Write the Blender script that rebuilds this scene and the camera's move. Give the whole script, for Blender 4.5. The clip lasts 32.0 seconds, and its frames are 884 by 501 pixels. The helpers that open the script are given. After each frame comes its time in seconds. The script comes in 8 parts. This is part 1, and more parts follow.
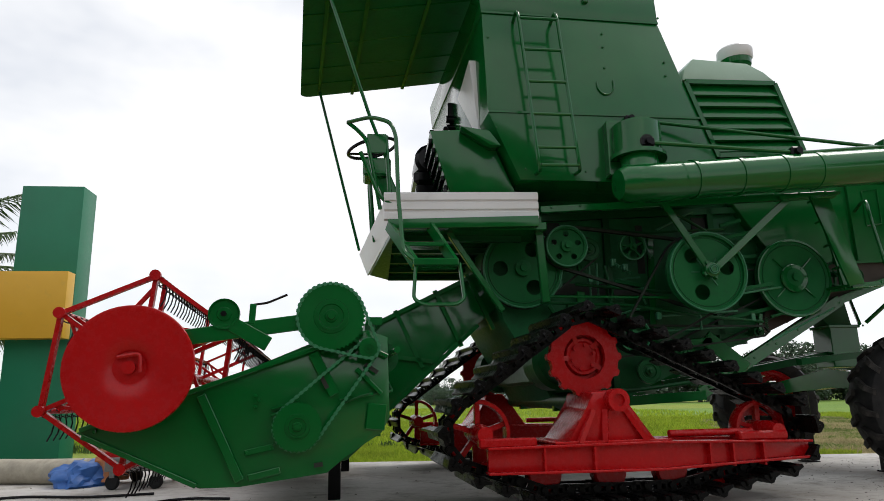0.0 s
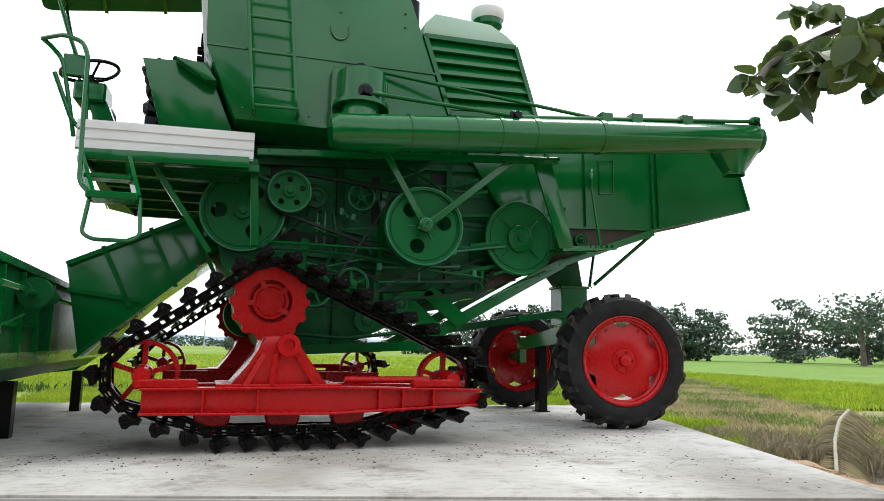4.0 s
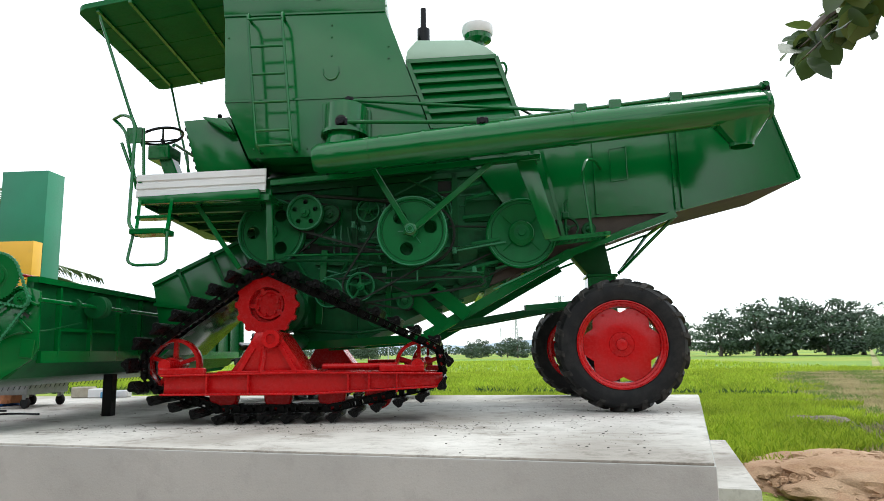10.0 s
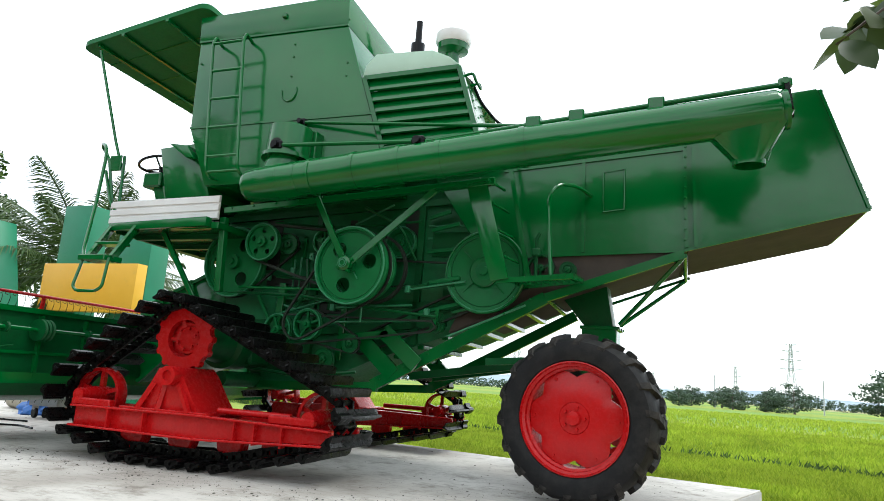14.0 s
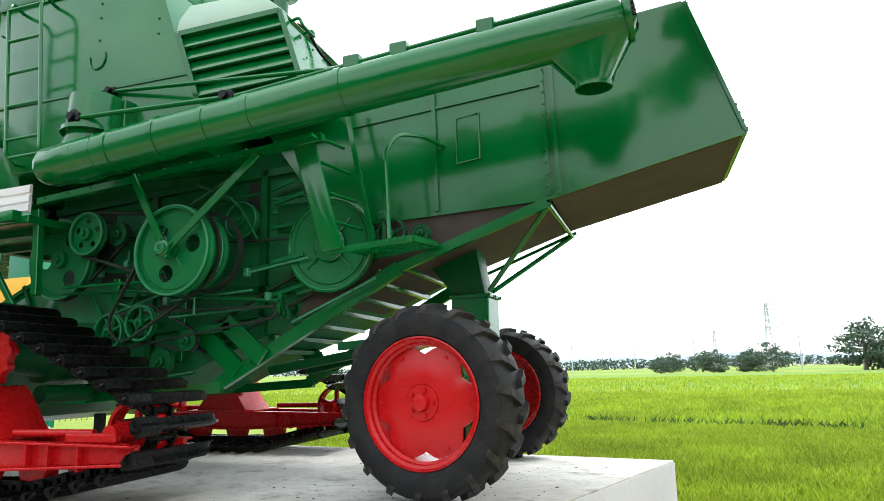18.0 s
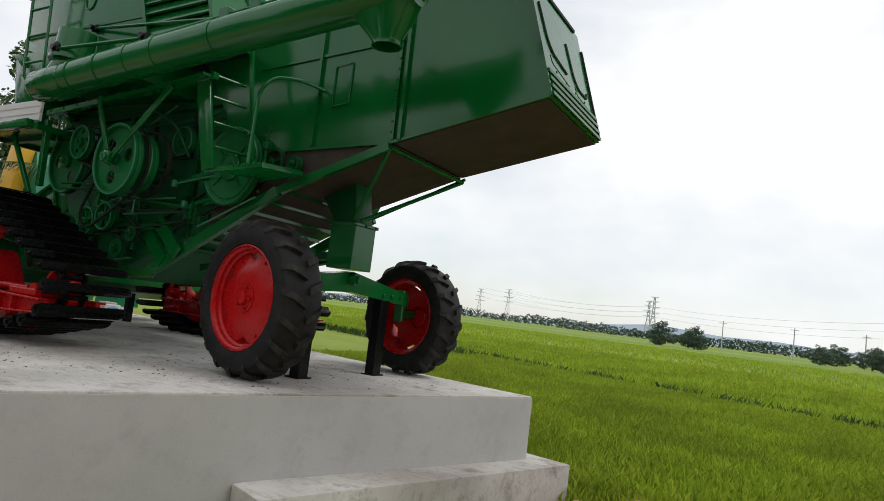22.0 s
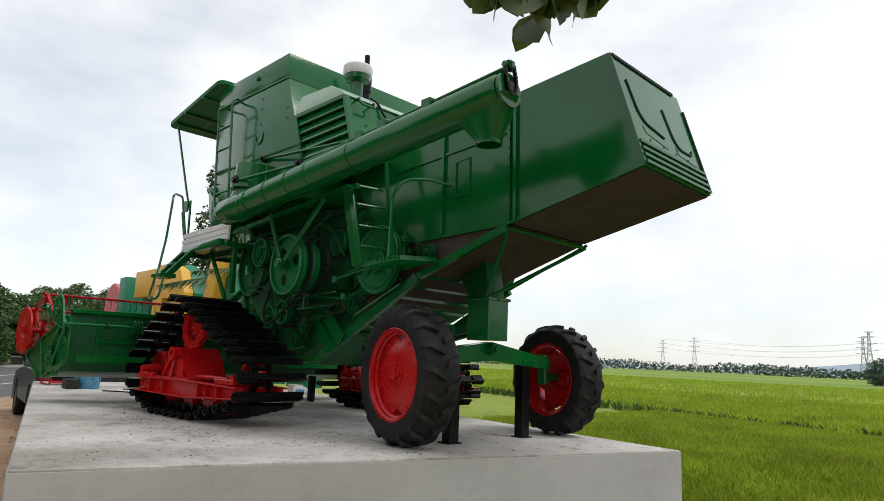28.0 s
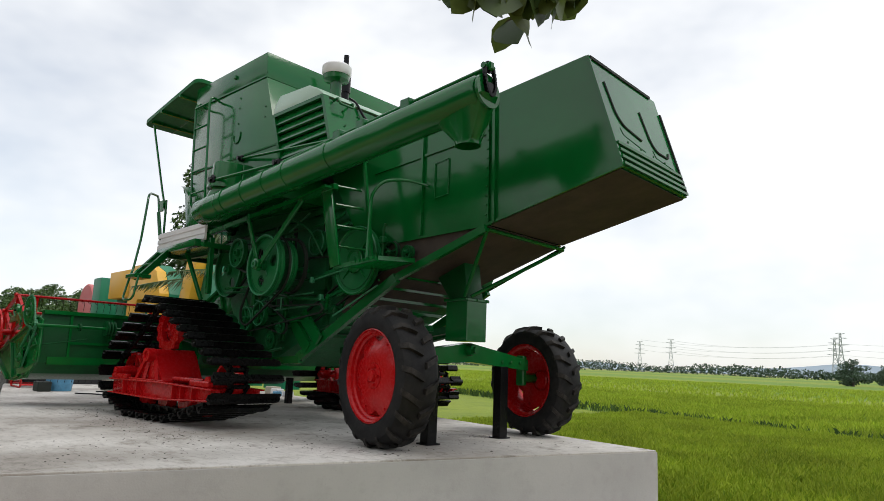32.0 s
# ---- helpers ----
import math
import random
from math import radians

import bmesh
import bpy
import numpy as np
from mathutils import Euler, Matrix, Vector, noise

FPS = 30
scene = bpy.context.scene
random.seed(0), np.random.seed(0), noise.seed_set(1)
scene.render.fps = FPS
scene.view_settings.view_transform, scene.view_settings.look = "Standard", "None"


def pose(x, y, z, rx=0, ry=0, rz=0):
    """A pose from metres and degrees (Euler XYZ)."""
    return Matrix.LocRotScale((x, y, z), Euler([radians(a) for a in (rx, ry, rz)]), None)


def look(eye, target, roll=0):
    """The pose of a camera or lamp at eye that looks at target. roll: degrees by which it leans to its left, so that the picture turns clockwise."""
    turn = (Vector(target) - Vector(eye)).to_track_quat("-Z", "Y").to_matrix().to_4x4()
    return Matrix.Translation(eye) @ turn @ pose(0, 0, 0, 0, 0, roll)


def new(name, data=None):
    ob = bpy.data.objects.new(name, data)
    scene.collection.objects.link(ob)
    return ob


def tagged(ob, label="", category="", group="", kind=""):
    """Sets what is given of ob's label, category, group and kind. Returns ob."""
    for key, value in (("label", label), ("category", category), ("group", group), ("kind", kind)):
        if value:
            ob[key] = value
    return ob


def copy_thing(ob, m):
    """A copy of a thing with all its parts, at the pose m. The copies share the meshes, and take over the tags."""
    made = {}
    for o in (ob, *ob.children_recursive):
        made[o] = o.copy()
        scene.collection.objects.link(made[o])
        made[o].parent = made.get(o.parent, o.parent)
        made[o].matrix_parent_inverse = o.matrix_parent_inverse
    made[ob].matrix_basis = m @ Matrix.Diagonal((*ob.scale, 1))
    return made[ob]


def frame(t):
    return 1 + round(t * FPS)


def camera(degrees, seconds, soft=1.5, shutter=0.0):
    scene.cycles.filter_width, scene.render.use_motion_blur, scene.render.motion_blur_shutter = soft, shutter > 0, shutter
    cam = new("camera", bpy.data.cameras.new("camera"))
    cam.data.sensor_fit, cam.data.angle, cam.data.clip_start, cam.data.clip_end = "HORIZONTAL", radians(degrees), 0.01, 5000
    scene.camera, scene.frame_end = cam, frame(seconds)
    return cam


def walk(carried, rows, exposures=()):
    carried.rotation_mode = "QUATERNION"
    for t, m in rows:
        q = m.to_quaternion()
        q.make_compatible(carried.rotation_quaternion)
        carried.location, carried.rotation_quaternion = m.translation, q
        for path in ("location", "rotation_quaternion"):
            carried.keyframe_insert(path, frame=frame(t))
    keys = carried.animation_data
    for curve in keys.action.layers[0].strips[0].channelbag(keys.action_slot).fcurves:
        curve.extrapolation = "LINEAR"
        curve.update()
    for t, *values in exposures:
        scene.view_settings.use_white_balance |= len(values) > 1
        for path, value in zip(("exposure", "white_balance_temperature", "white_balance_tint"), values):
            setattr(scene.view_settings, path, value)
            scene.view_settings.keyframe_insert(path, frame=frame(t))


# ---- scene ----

cam = camera(66.3, 32.0, soft=0.5)
PATH = [
    (0, (-4.07, -4.637, 0.635), (-3.864, -2.694, 1.061), -1.1),
    (0.5, (-4.01, -4.703, 0.628), (-3.971, -2.752, 1.064), 0.6),
    (1, (-3.976, -4.723, 0.649), (-3.906, -2.798, 1.188), -0.6),
    (1.5, (-3.992, -4.712, 0.638), (-3.862, -2.785, 1.157), -0.8),
    (2, (-3.904, -4.715, 0.619), (-3.68, -2.771, 1.03), -1.3),
    (2.5, (-3.715, -4.682, 0.612), (-3.217, -2.786, 1.009), -0.3),
    (3, (-3.471, -4.677, 0.617), (-2.929, -2.793, 1.013), -1.6),
    (3.5, (-3.146, -4.82, 0.597), (-2.582, -2.922, 0.877), 0.5),
    (5.5, (-2.126, -4.829, 0.65), (-1.781, -2.891, 1.006), 1.4),
    (6, (-1.88, -4.764, 0.639), (-1.628, -2.82, 1.032), 1.6),
    (6.5, (-1.637, -4.847, 0.532), (-1.591, -2.882, 0.902), 0.9),
    (7, (-1.434, -4.969, 0.512), (-1.515, -3.012, 0.917), 1.1),
    (7.5, (-1.435, -5.158, 0.583), (-1.408, -3.193, 0.956), 2.2),
    (8, (-1.295, -5.295, 0.59), (-1.303, -3.345, 1.035), 0.7),
    (8.5, (-1.186, -5.439, 0.537), (-1.296, -3.48, 0.923), 2.4),
    (9, (-1.163, -5.525, 0.527), (-1.214, -3.572, 0.956), 2.6),
    (9.5, (-1.146, -5.593, 0.521), (-1.123, -3.614, 0.813), 1.6),
    (10, (-1.001, -5.543, 0.486), (-1.156, -3.571, 0.785), -0.9),
    (10.5, (-0.911, -5.436, 0.572), (-1.11, -3.462, 0.823), -0.6),
    (11, (-0.678, -5.197, 0.617), (-1.076, -3.29, 1.071), 1.8),
    (11.5, (-0.534, -5.126, 0.66), (-0.982, -3.215, 1.045), -0.8),
    (12, (-0.289, -5.146, 0.676), (-0.804, -3.237, 0.976), -2.7),
    (12.5, (0.049, -4.983, 0.656), (-0.578, -3.107, 0.952), 1.1),
    (13, (0.263, -4.83, 0.651), (-0.542, -3.022, 0.944), -2.3),
    (13.5, (0.618, -4.633, 0.67), (-0.198, -2.815, 0.842), 0.1),
    (14, (0.823, -4.356, 0.701), (0.069, -2.543, 1.078), 4.1),
    (14.5, (1.018, -4.15, 0.721), (0.019, -2.47, 1.143), 2.4),
    (16.5, (1.31, -3.493, 0.675), (0.167, -1.953, 1.244), 2.8),
    (17, (1.311, -3.452, 0.667), (0.304, -1.811, 1.206), 0.6),
    (17.5, (1.363, -3.43, 0.681), (0.618, -1.629, 1.131), -0.5),
    (18, (1.397, -3.425, 0.694), (0.707, -1.581, 1.044), -1.3),
    (18.5, (1.452, -3.327, 0.639), (0.733, -1.479, 0.898), -2.3),
    (19, (1.585, -3.147, 0.674), (0.806, -1.327, 0.956), 1.3),
    (19.5, (1.854, -3.031, 0.663), (1.114, -1.204, 0.999), 4.0),
    (20, (2.15, -3.192, 0.658), (1.211, -1.441, 0.888), 5.2),
    (20.5, (2.396, -3.156, 0.605), (1.373, -1.459, 0.873), 5.0),
    (21, (2.785, -3.099, 0.639), (1.906, -1.333, 0.968), 5.4),
    (21.5, (3.236, -3.159, 0.629), (2.284, -1.41, 0.815), 3.8),
    (22, (3.515, -3.046, 0.6), (2.41, -1.389, 0.777), 7.0),
    (22.5, (3.768, -2.924, 0.64), (2.562, -1.34, 0.829), 5.0),
    (23, (3.987, -3.009, 0.669), (2.455, -1.743, 0.9), 4.1),
    (23.5, (4.055, -3.114, 0.67), (2.604, -1.773, 0.978), 2.6),
    (24, (4.072, -3.212, 0.673), (2.525, -1.973, 0.94), 3.1),
    (24.5, (4.058, -3.239, 0.671), (2.538, -1.969, 0.95), 3.3),
    (25, (4.052, -3.233, 0.671), (2.559, -1.946, 1.008), 3.0),
    (25.5, (4.05, -3.225, 0.671), (2.533, -1.974, 1.037), 3.0),
    (27.5, (4.068, -3.222, 0.662), (2.569, -1.942, 1.002), 2.0),
    (28, (4.07, -3.234, 0.657), (2.596, -1.92, 0.974), 2.4),
    (28.5, (4.072, -3.227, 0.66), (2.589, -1.923, 0.977), 2.5),
    (29, (4.074, -3.237, 0.646), (2.597, -1.926, 0.967), 2.2),
    (29.5, (4.073, -3.228, 0.642), (2.611, -1.903, 0.966), 2.2),
    (30, (4.071, -3.223, 0.642), (2.616, -1.891, 0.969), 2.0),
    (30.5, (4.074, -3.235, 0.657), (2.624, -1.894, 0.973), 2.2),
    (31, (4.077, -3.222, 0.661), (2.646, -1.858, 0.962), 2.3),
    (31.5, (4.06, -3.236, 0.65), (2.617, -1.893, 0.99), 2.2),
    (32, (4.068, -3.225, 0.653), (2.636, -1.867, 0.977), 2.3),
]
EXPOSURES = [(0, -0.3, 6500, 10), (0.5, -0.55, 6500, 10), (1, -0.65, 6500, 10), (1.5, -0.62, 6500, 10), (2, -0.55, 6500, 10), (3, 0.15, 6400, 8), (6, 0.55, 6250, 5), (9, 0.5, 6250, 5), (13, 0.5, 6200, 4), (16.5, 1.2, 6200, 4), (17, 1.2, 6200, 4), (18, 1.0, 6200, 4), (19, 0.95, 6250, 5), (20, 0.45, 6350, 7), (21, -0.28, 6500, 8), (23, -0.4, 6500, 9), (27, -0.25, 6500, 9), (32, -0.25, 6500, 9)]
walk(cam, [(t, look(eye, target, roll)) for t, eye, target, roll in PATH], EXPOSURES)


# ---- world ----
world = bpy.data.worlds.new("overcast_sky")
scene.world = world
world.use_nodes = True
wn, wl = world.node_tree.nodes, world.node_tree.links
wn.clear()
w_out = wn.new("ShaderNodeOutputWorld")
w_bg = wn.new("ShaderNodeBackground")
w_sky = wn.new("ShaderNodeTexSky")
w_sky.sky_type = "NISHITA"
w_sky.sun_disc = False
w_sky.sun_elevation = radians(57)
w_sky.sun_rotation = radians(68)
w_sky.dust_density = 0.6
w_gain = wn.new("ShaderNodeVectorMath")
w_gain.operation = "SCALE"
w_gain.inputs["Scale"].default_value = 0.15
w_tc = wn.new("ShaderNodeTexCoord")
w_map = wn.new("ShaderNodeMapping")
w_map.inputs["Scale"].default_value = (1.0, 1.0, 2.0)
w_noise = wn.new("ShaderNodeTexNoise")
w_noise.inputs["Scale"].default_value = 1.7
w_noise.inputs["Detail"].default_value = 5.0
w_noise.inputs["Roughness"].default_value = 0.55
w_ramp = wn.new("ShaderNodeValToRGB")
w_ramp.color_ramp.elements[0].position = 0.36
w_ramp.color_ramp.elements[0].color = (0.48, 0.48, 0.48, 1)
w_ramp.color_ramp.elements[1].position = 0.60
w_ramp.color_ramp.elements[1].color = (1, 1, 1, 1)
w_mix = wn.new("ShaderNodeMix")
w_mix.data_type = "RGBA"
w_mix.inputs["B"].default_value = (1.3, 1.31, 1.33, 1)
w_bg.inputs["Strength"].default_value = 1.0
wl.new(w_tc.outputs["Generated"], w_map.inputs["Vector"])
wl.new(w_map.outputs["Vector"], w_noise.inputs["Vector"])
wl.new(w_noise.outputs["Fac"], w_ramp.inputs["Fac"])
wl.new(w_sky.outputs["Color"], w_gain.inputs[0])
wl.new(w_gain.outputs["Vector"], w_mix.inputs["A"])
wl.new(w_ramp.outputs["Color"], w_mix.inputs["Factor"])
wl.new(w_mix.outputs["Result"], w_bg.inputs["Color"])
wl.new(w_bg.outputs["Background"], w_out.inputs["Surface"])

sun = new("sun", bpy.data.lights.new("sun", "SUN"))
sun.data.energy = 1.4
sun.data.angle = radians(25)
sun.data.color = (1.0, 0.96, 0.9)
sun.matrix_world = look((0, 0, 0), (-0.50, -0.20, -0.84))


# ---- shapes ----
def part(name, bm, material, parent=None, label="", smooth=True):
    me = bpy.data.meshes.new(name)
    bmesh.ops.recalc_face_normals(bm, faces=bm.faces)
    bm.to_mesh(me)
    bm.free()
    me.materials.append(material)
    if smooth:
        me.shade_smooth()
        me.set_sharp_from_angle(angle=radians(32))
    ob = new(name, me)
    if parent is not None:
        ob.parent = parent
    if label:
        ob["label"] = label
    return ob


def shared(name, me, m, parent=None):
    """One more object on the same mesh."""
    ob = new(name, me)
    if parent is not None:
        ob.parent = parent
    ob.matrix_basis = m
    return ob


def thing(name, label, category, group="", kind="", at=(0, 0, 0)):
    ob = new(name)
    ob.empty_display_size = 0.2
    ob.location = at
    return tagged(ob, label, category, group, kind)


def box(bm, x0, x1, y0, y1, z0, z1, bev=0.0):
    r = bmesh.ops.create_cube(bm, size=1.0)
    vs = r["verts"]
    for v in vs:
        v.co = Vector((x0 + (v.co.x + 0.5) * (x1 - x0), y0 + (v.co.y + 0.5) * (y1 - y0), z0 + (v.co.z + 0.5) * (z1 - z0)))
    if bev:
        es = list({e for v in vs for e in v.link_edges})
        bmesh.ops.bevel(bm, geom=es, offset=bev, segments=1, affect="EDGES", profile=0.5)
    return bm


def obox(bm, p0, p1, w, h, up=(0, 0, 1), bev=0.0):
    """A straight bar from p0 to p1, w across and h along up."""
    p0, p1 = Vector(p0), Vector(p1)
    a = (p1 - p0).normalized()
    s = a.cross(Vector(up))
    s = s.normalized() if s.length > 1e-4 else Vector((0, 1, 0))
    u = s.cross(a).normalized()
    vs = []
    for p in (p0, p1):
        for i, j in ((-1, -1), (1, -1), (1, 1), (-1, 1)):
            vs.append(bm.verts.new(p + s * (w / 2 * i) + u * (h / 2 * j)))
    fs = [bm.faces.new(vs[3::-1]), bm.faces.new(vs[4:])]
    for i in range(4):
        j = (i + 1) % 4
        fs.append(bm.faces.new((vs[i], vs[j], vs[4 + j], vs[4 + i])))
    if bev:
        bmesh.ops.bevel(bm, geom=list({e for f in fs for e in f.edges}), offset=bev, segments=1, affect="EDGES", profile=0.5)
    return bm


def prism(bm, pts, y0, y1, bev=0.0):
    """A polygon in x and z, drawn out along y."""
    a = [bm.verts.new((x, y0, z)) for x, z in pts]
    b = [bm.verts.new((x, y1, z)) for x, z in pts]
    fs = [bm.faces.new(a), bm.faces.new(b[::-1])]
    n = len(pts)
    for i in range(n):
        j = (i + 1) % n
        fs.append(bm.faces.new((a[j], a[i], b[i], b[j])))
    if bev:
        bmesh.ops.bevel(bm, geom=list({e for f in fs for e in f.edges}), offset=bev, segments=2, affect="EDGES", profile=0.5)
    return bm


def frame_axes(a):
    a = Vector(a).normalized()
    s = a.cross(Vector((0, 0, 1)))
    s = s.normalized() if s.length > 1e-3 else Vector((1, 0, 0))
    return a, s, s.cross(a).normalized()


def lathe(bm, prof, origin, axis=(0, 1, 0), seg=28, closed=False):
    """Turns a profile of (along the axis, radius) about the axis."""
    a, s, u = frame_axes(axis)
    o = Vector(origin)
    rings = []
    for d, r in prof:
        if r < 1e-5:
            rings.append([bm.verts.new(o + a * d)])
        else:
            rings.append([bm.verts.new(o + a * d + (s * math.cos(k * math.tau / seg) + u * math.sin(k * math.tau / seg)) * r) for k in range(seg)])
    pairs = list(zip(rings, rings[1:])) + ([(rings[-1], rings[0])] if closed else [])
    for p, q in pairs:
        for k in range(seg):
            l = (k + 1) % seg
            if len(p) == 1 and len(q) == 1:
                continue
            if len(p) == 1:
                bm.faces.new((p[0], q[k], q[l]))
            elif len(q) == 1:
                bm.faces.new((p[k], q[0], p[l]))
            else:
                bm.faces.new((p[k], q[k], q[l], p[l]))
    return bm


def cyl(bm, p0, p1, r, r1=None, seg=16):
    p0, p1 = Vector(p0), Vector(p1)
    d = (p1 - p0).length
    return lathe(bm, [(0, 0), (0, r), (d, r if r1 is None else r1), (d, 0)], p0, p1 - p0, seg)


def fillet(pts, rad, n=4):
    """Rounds the corners of a line of points."""
    pts = [Vector(p) for p in pts]
    out = [pts[0]]
    for a, b, c in zip(pts, pts[1:], pts[2:]):
        d = min(rad, (a - b).length * 0.45, (c - b).length * 0.45)
        p, q = b + (a - b).normalized() * d, b + (c - b).normalized() * d
        for k in range(n + 1):
            t = k / n
            out.append(p * (1 - t) ** 2 + b * 2 * t * (1 - t) + q * t * t)
    return out + [pts[-1]]


def tube(bm, pts, r, seg=8, rad=0.0, loop=False):
    """A round bar along a line of points."""
    pts = fillet(pts, rad) if rad else [Vector(p) for p in pts]
    n = len(pts)
    rings, side = [], None
    for i, p in enumerate(pts):
        if loop:
            a = (pts[(i + 1) % n] - pts[i - 1]).normalized()
        else:
            a = (pts[min(i + 1, n - 1)] - pts[max(i - 1, 0)]).normalized()
        if side is None:
            side = frame_axes(a)[1]
        side = (side - a * side.dot(a)).normalized()
        u = side.cross(a)
        rings.append([bm.verts.new(p + (side * math.cos(k * math.tau / seg) + u * math.sin(k * math.tau / seg)) * r) for k in range(seg)])
    for p, q in list(zip(rings, rings[1:])) + ([(rings[-1], rings[0])] if loop else []):
        for k in range(seg):
            l = (k + 1) % seg
            bm.faces.new((p[k], q[k], q[l], p[l]))
    if not loop:
        bm.faces.new(rings[0])
        bm.faces.new(rings[-1][::-1])
    return bm


def holed_disc(bm, c, r, y0, y1, holes, seg=40):
    """A disc across y at c with round holes (angle, distance, radius)."""
    cx, cy, cz = c
    loops = [(0.0, 0.0, r, seg)] + [(d * math.cos(a), d * math.sin(a), q, 18) for a, d, q in holes]
    edges, rims = [], []
    for ox, oz, q, n in loops:
        vs = [bm.verts.new((cx + ox + q * math.cos(k * math.tau / n), y0, cz + oz + q * math.sin(k * math.tau / n))) for k in range(n)]
        edges += [bm.edges.new((vs[k], vs[(k + 1) % n])) for k in range(n)]
    res = bmesh.ops.triangle_fill(bm, edges=edges, use_beauty=True)
    faces = [g for g in res["geom"] if isinstance(g, bmesh.types.BMFace)]
    out = bmesh.ops.extrude_face_region(bm, geom=faces, use_keep_orig=True)
    bmesh.ops.translate(bm, verts=[g for g in out["geom"] if isinstance(g, bmesh.types.BMVert)], vec=(0, y1 - y0, 0))
    return bm


def hull_path(circles, step):
    """The taut loop round circles (x, z, r), as points a step apart with their headings."""
    pts = []
    for x, z, r in circles:
        for k in range(72):
            a = k * math.tau / 72
            pts.append((x + r * math.cos(a), z + r * math.sin(a)))
    pts = sorted(set(pts))

    def half(ps):
        out = []
        for p in ps:
            while len(out) > 1 and (out[-1][0] - out[-2][0]) * (p[1] - out[-2][1]) - (out[-1][1] - out[-2][1]) * (p[0] - out[-2][0]) <= 0:
                out.pop()
            out.append(p)
        return out[:-1]

    loop = half(pts) + half(pts[::-1])
    loop.append(loop[0])
    lens = [0.0]
    for p, q in zip(loop, loop[1:]):
        lens.append(lens[-1] + math.dist(p, q))
    count = max(3, round(lens[-1] / step))
    out, i = [], 0
    for k in range(count):
        d = k * lens[-1] / count
        while lens[i + 1] < d:
            i += 1
        f = (d - lens[i]) / (lens[i + 1] - lens[i])
        p, q = loop[i], loop[i + 1]
        out.append((p[0] + (q[0] - p[0]) * f, p[1] + (q[1] - p[1]) * f, math.atan2(q[1] - p[1], q[0] - p[0])))
    return out


# ---- materials ----
def nodes_of(name):
    m = bpy.data.materials.new(name)
    m.use_nodes = True
    t = m.node_tree
    return m, t.nodes, t.links, t.nodes["Principled BSDF"]


def noise_node(n, l, scale, detail=4.0, rough=0.6, coord="Object", stretch=None):
    tc = n.new("ShaderNodeTexCoord")
    nz = n.new("ShaderNodeTexNoise")
    nz.inputs["Scale"].default_value = scale
    nz.inputs["Detail"].default_value = detail
    nz.inputs["Roughness"].default_value = rough
    if stretch:
        mp = n.new("ShaderNodeMapping")
        mp.inputs["Scale"].default_value = stretch
        l.new(tc.outputs[coord], mp.inputs["Vector"])
        l.new(mp.outputs["Vector"], nz.inputs["Vector"])
    else:
        l.new(tc.outputs[coord], nz.inputs["Vector"])
    return nz


def ramp_node(n, l, source, stops):
    r = n.new("ShaderNodeValToRGB")
    while len(r.color_ramp.elements) < len(stops):
        r.color_ramp.elements.new(0.5)
    for e, (p, c) in zip(r.color_ramp.elements, stops):
        e.position, e.color = p, (*c, 1) if len(c) == 3 else c
    l.new(source, r.inputs["Fac"])
    return r


def mix_node(n, l, fac, a, b, mode="MIX"):
    m = n.new("ShaderNodeMix")
    m.data_type, m.blend_type = "RGBA", mode
    for key, v in (("Factor", fac), ("A", a), ("B", b)):
        sock = m.inputs[key] if key == "Factor" else m.inputs[key]
        if hasattr(v, "is_linked"):
            l.new(v, sock)
        elif key == "Factor":
            sock.default_value = v
        else:
            sock.default_value = (*v, 1)
    return m.outputs["Result"]


def bump_node(n, l, bsdf, height, strength, dist=0.01):
    b = n.new("ShaderNodeBump")
    b.inputs["Strength"].default_value = strength
    b.inputs["Distance"].default_value = dist
    l.new(height, b.inputs["Height"])
    l.new(b.outputs["Normal"], bsdf.inputs["Normal"])


def paint(name, col, col2, dirt, rough=0.28, rough2=0.45, dirt_at=0.68, wave=0.15, coat=0.3, spec=0.5):
    """Brushed gloss paint: two shades, dust in patches, shallow dents."""
    m, n, l, b = nodes_of(name)
    big = noise_node(n, l, 1.6, 3)
    fine = noise_node(n, l, 38, 5, 0.7)
    c = mix_node(n, l, ramp_node(n, l, big.outputs["Fac"], [(0.35, (0, 0, 0)), (0.7, (1, 1, 1))]).outputs["Color"], col, col2)
    spots = noise_node(n, l, 7, 6, 0.75)
    c = mix_node(n, l, ramp_node(n, l, spots.outputs["Fac"], [(dirt_at - 0.1, (0, 0, 0)), (dirt_at + 0.12, (0.55, 0.55, 0.55))]).outputs["Color"], c, dirt)
    l.new(c, b.inputs["Base Color"])
    rr = ramp_node(n, l, fine.outputs["Fac"], [(0.3, (rough,) * 3), (0.75, (rough2,) * 3)])
    l.new(rr.outputs["Color"], b.inputs["Roughness"])
    b.inputs["Coat Weight"].default_value = coat
    b.inputs["Specular IOR Level"].default_value = spec
    b.inputs["Coat Roughness"].default_value = 0.12
    dents = noise_node(n, l, 3.5, 3, 0.5)
    add = n.new("ShaderNodeMath")
    add.operation = "MULTIPLY_ADD"
    add.inputs[1].default_value = 0.08
    l.new(fine.outputs["Fac"], add.inputs[0])
    l.new(dents.outputs["Fac"], add.inputs[2])
    bump_node(n, l, b, add.outputs["Value"], wave, 0.03)
    return m


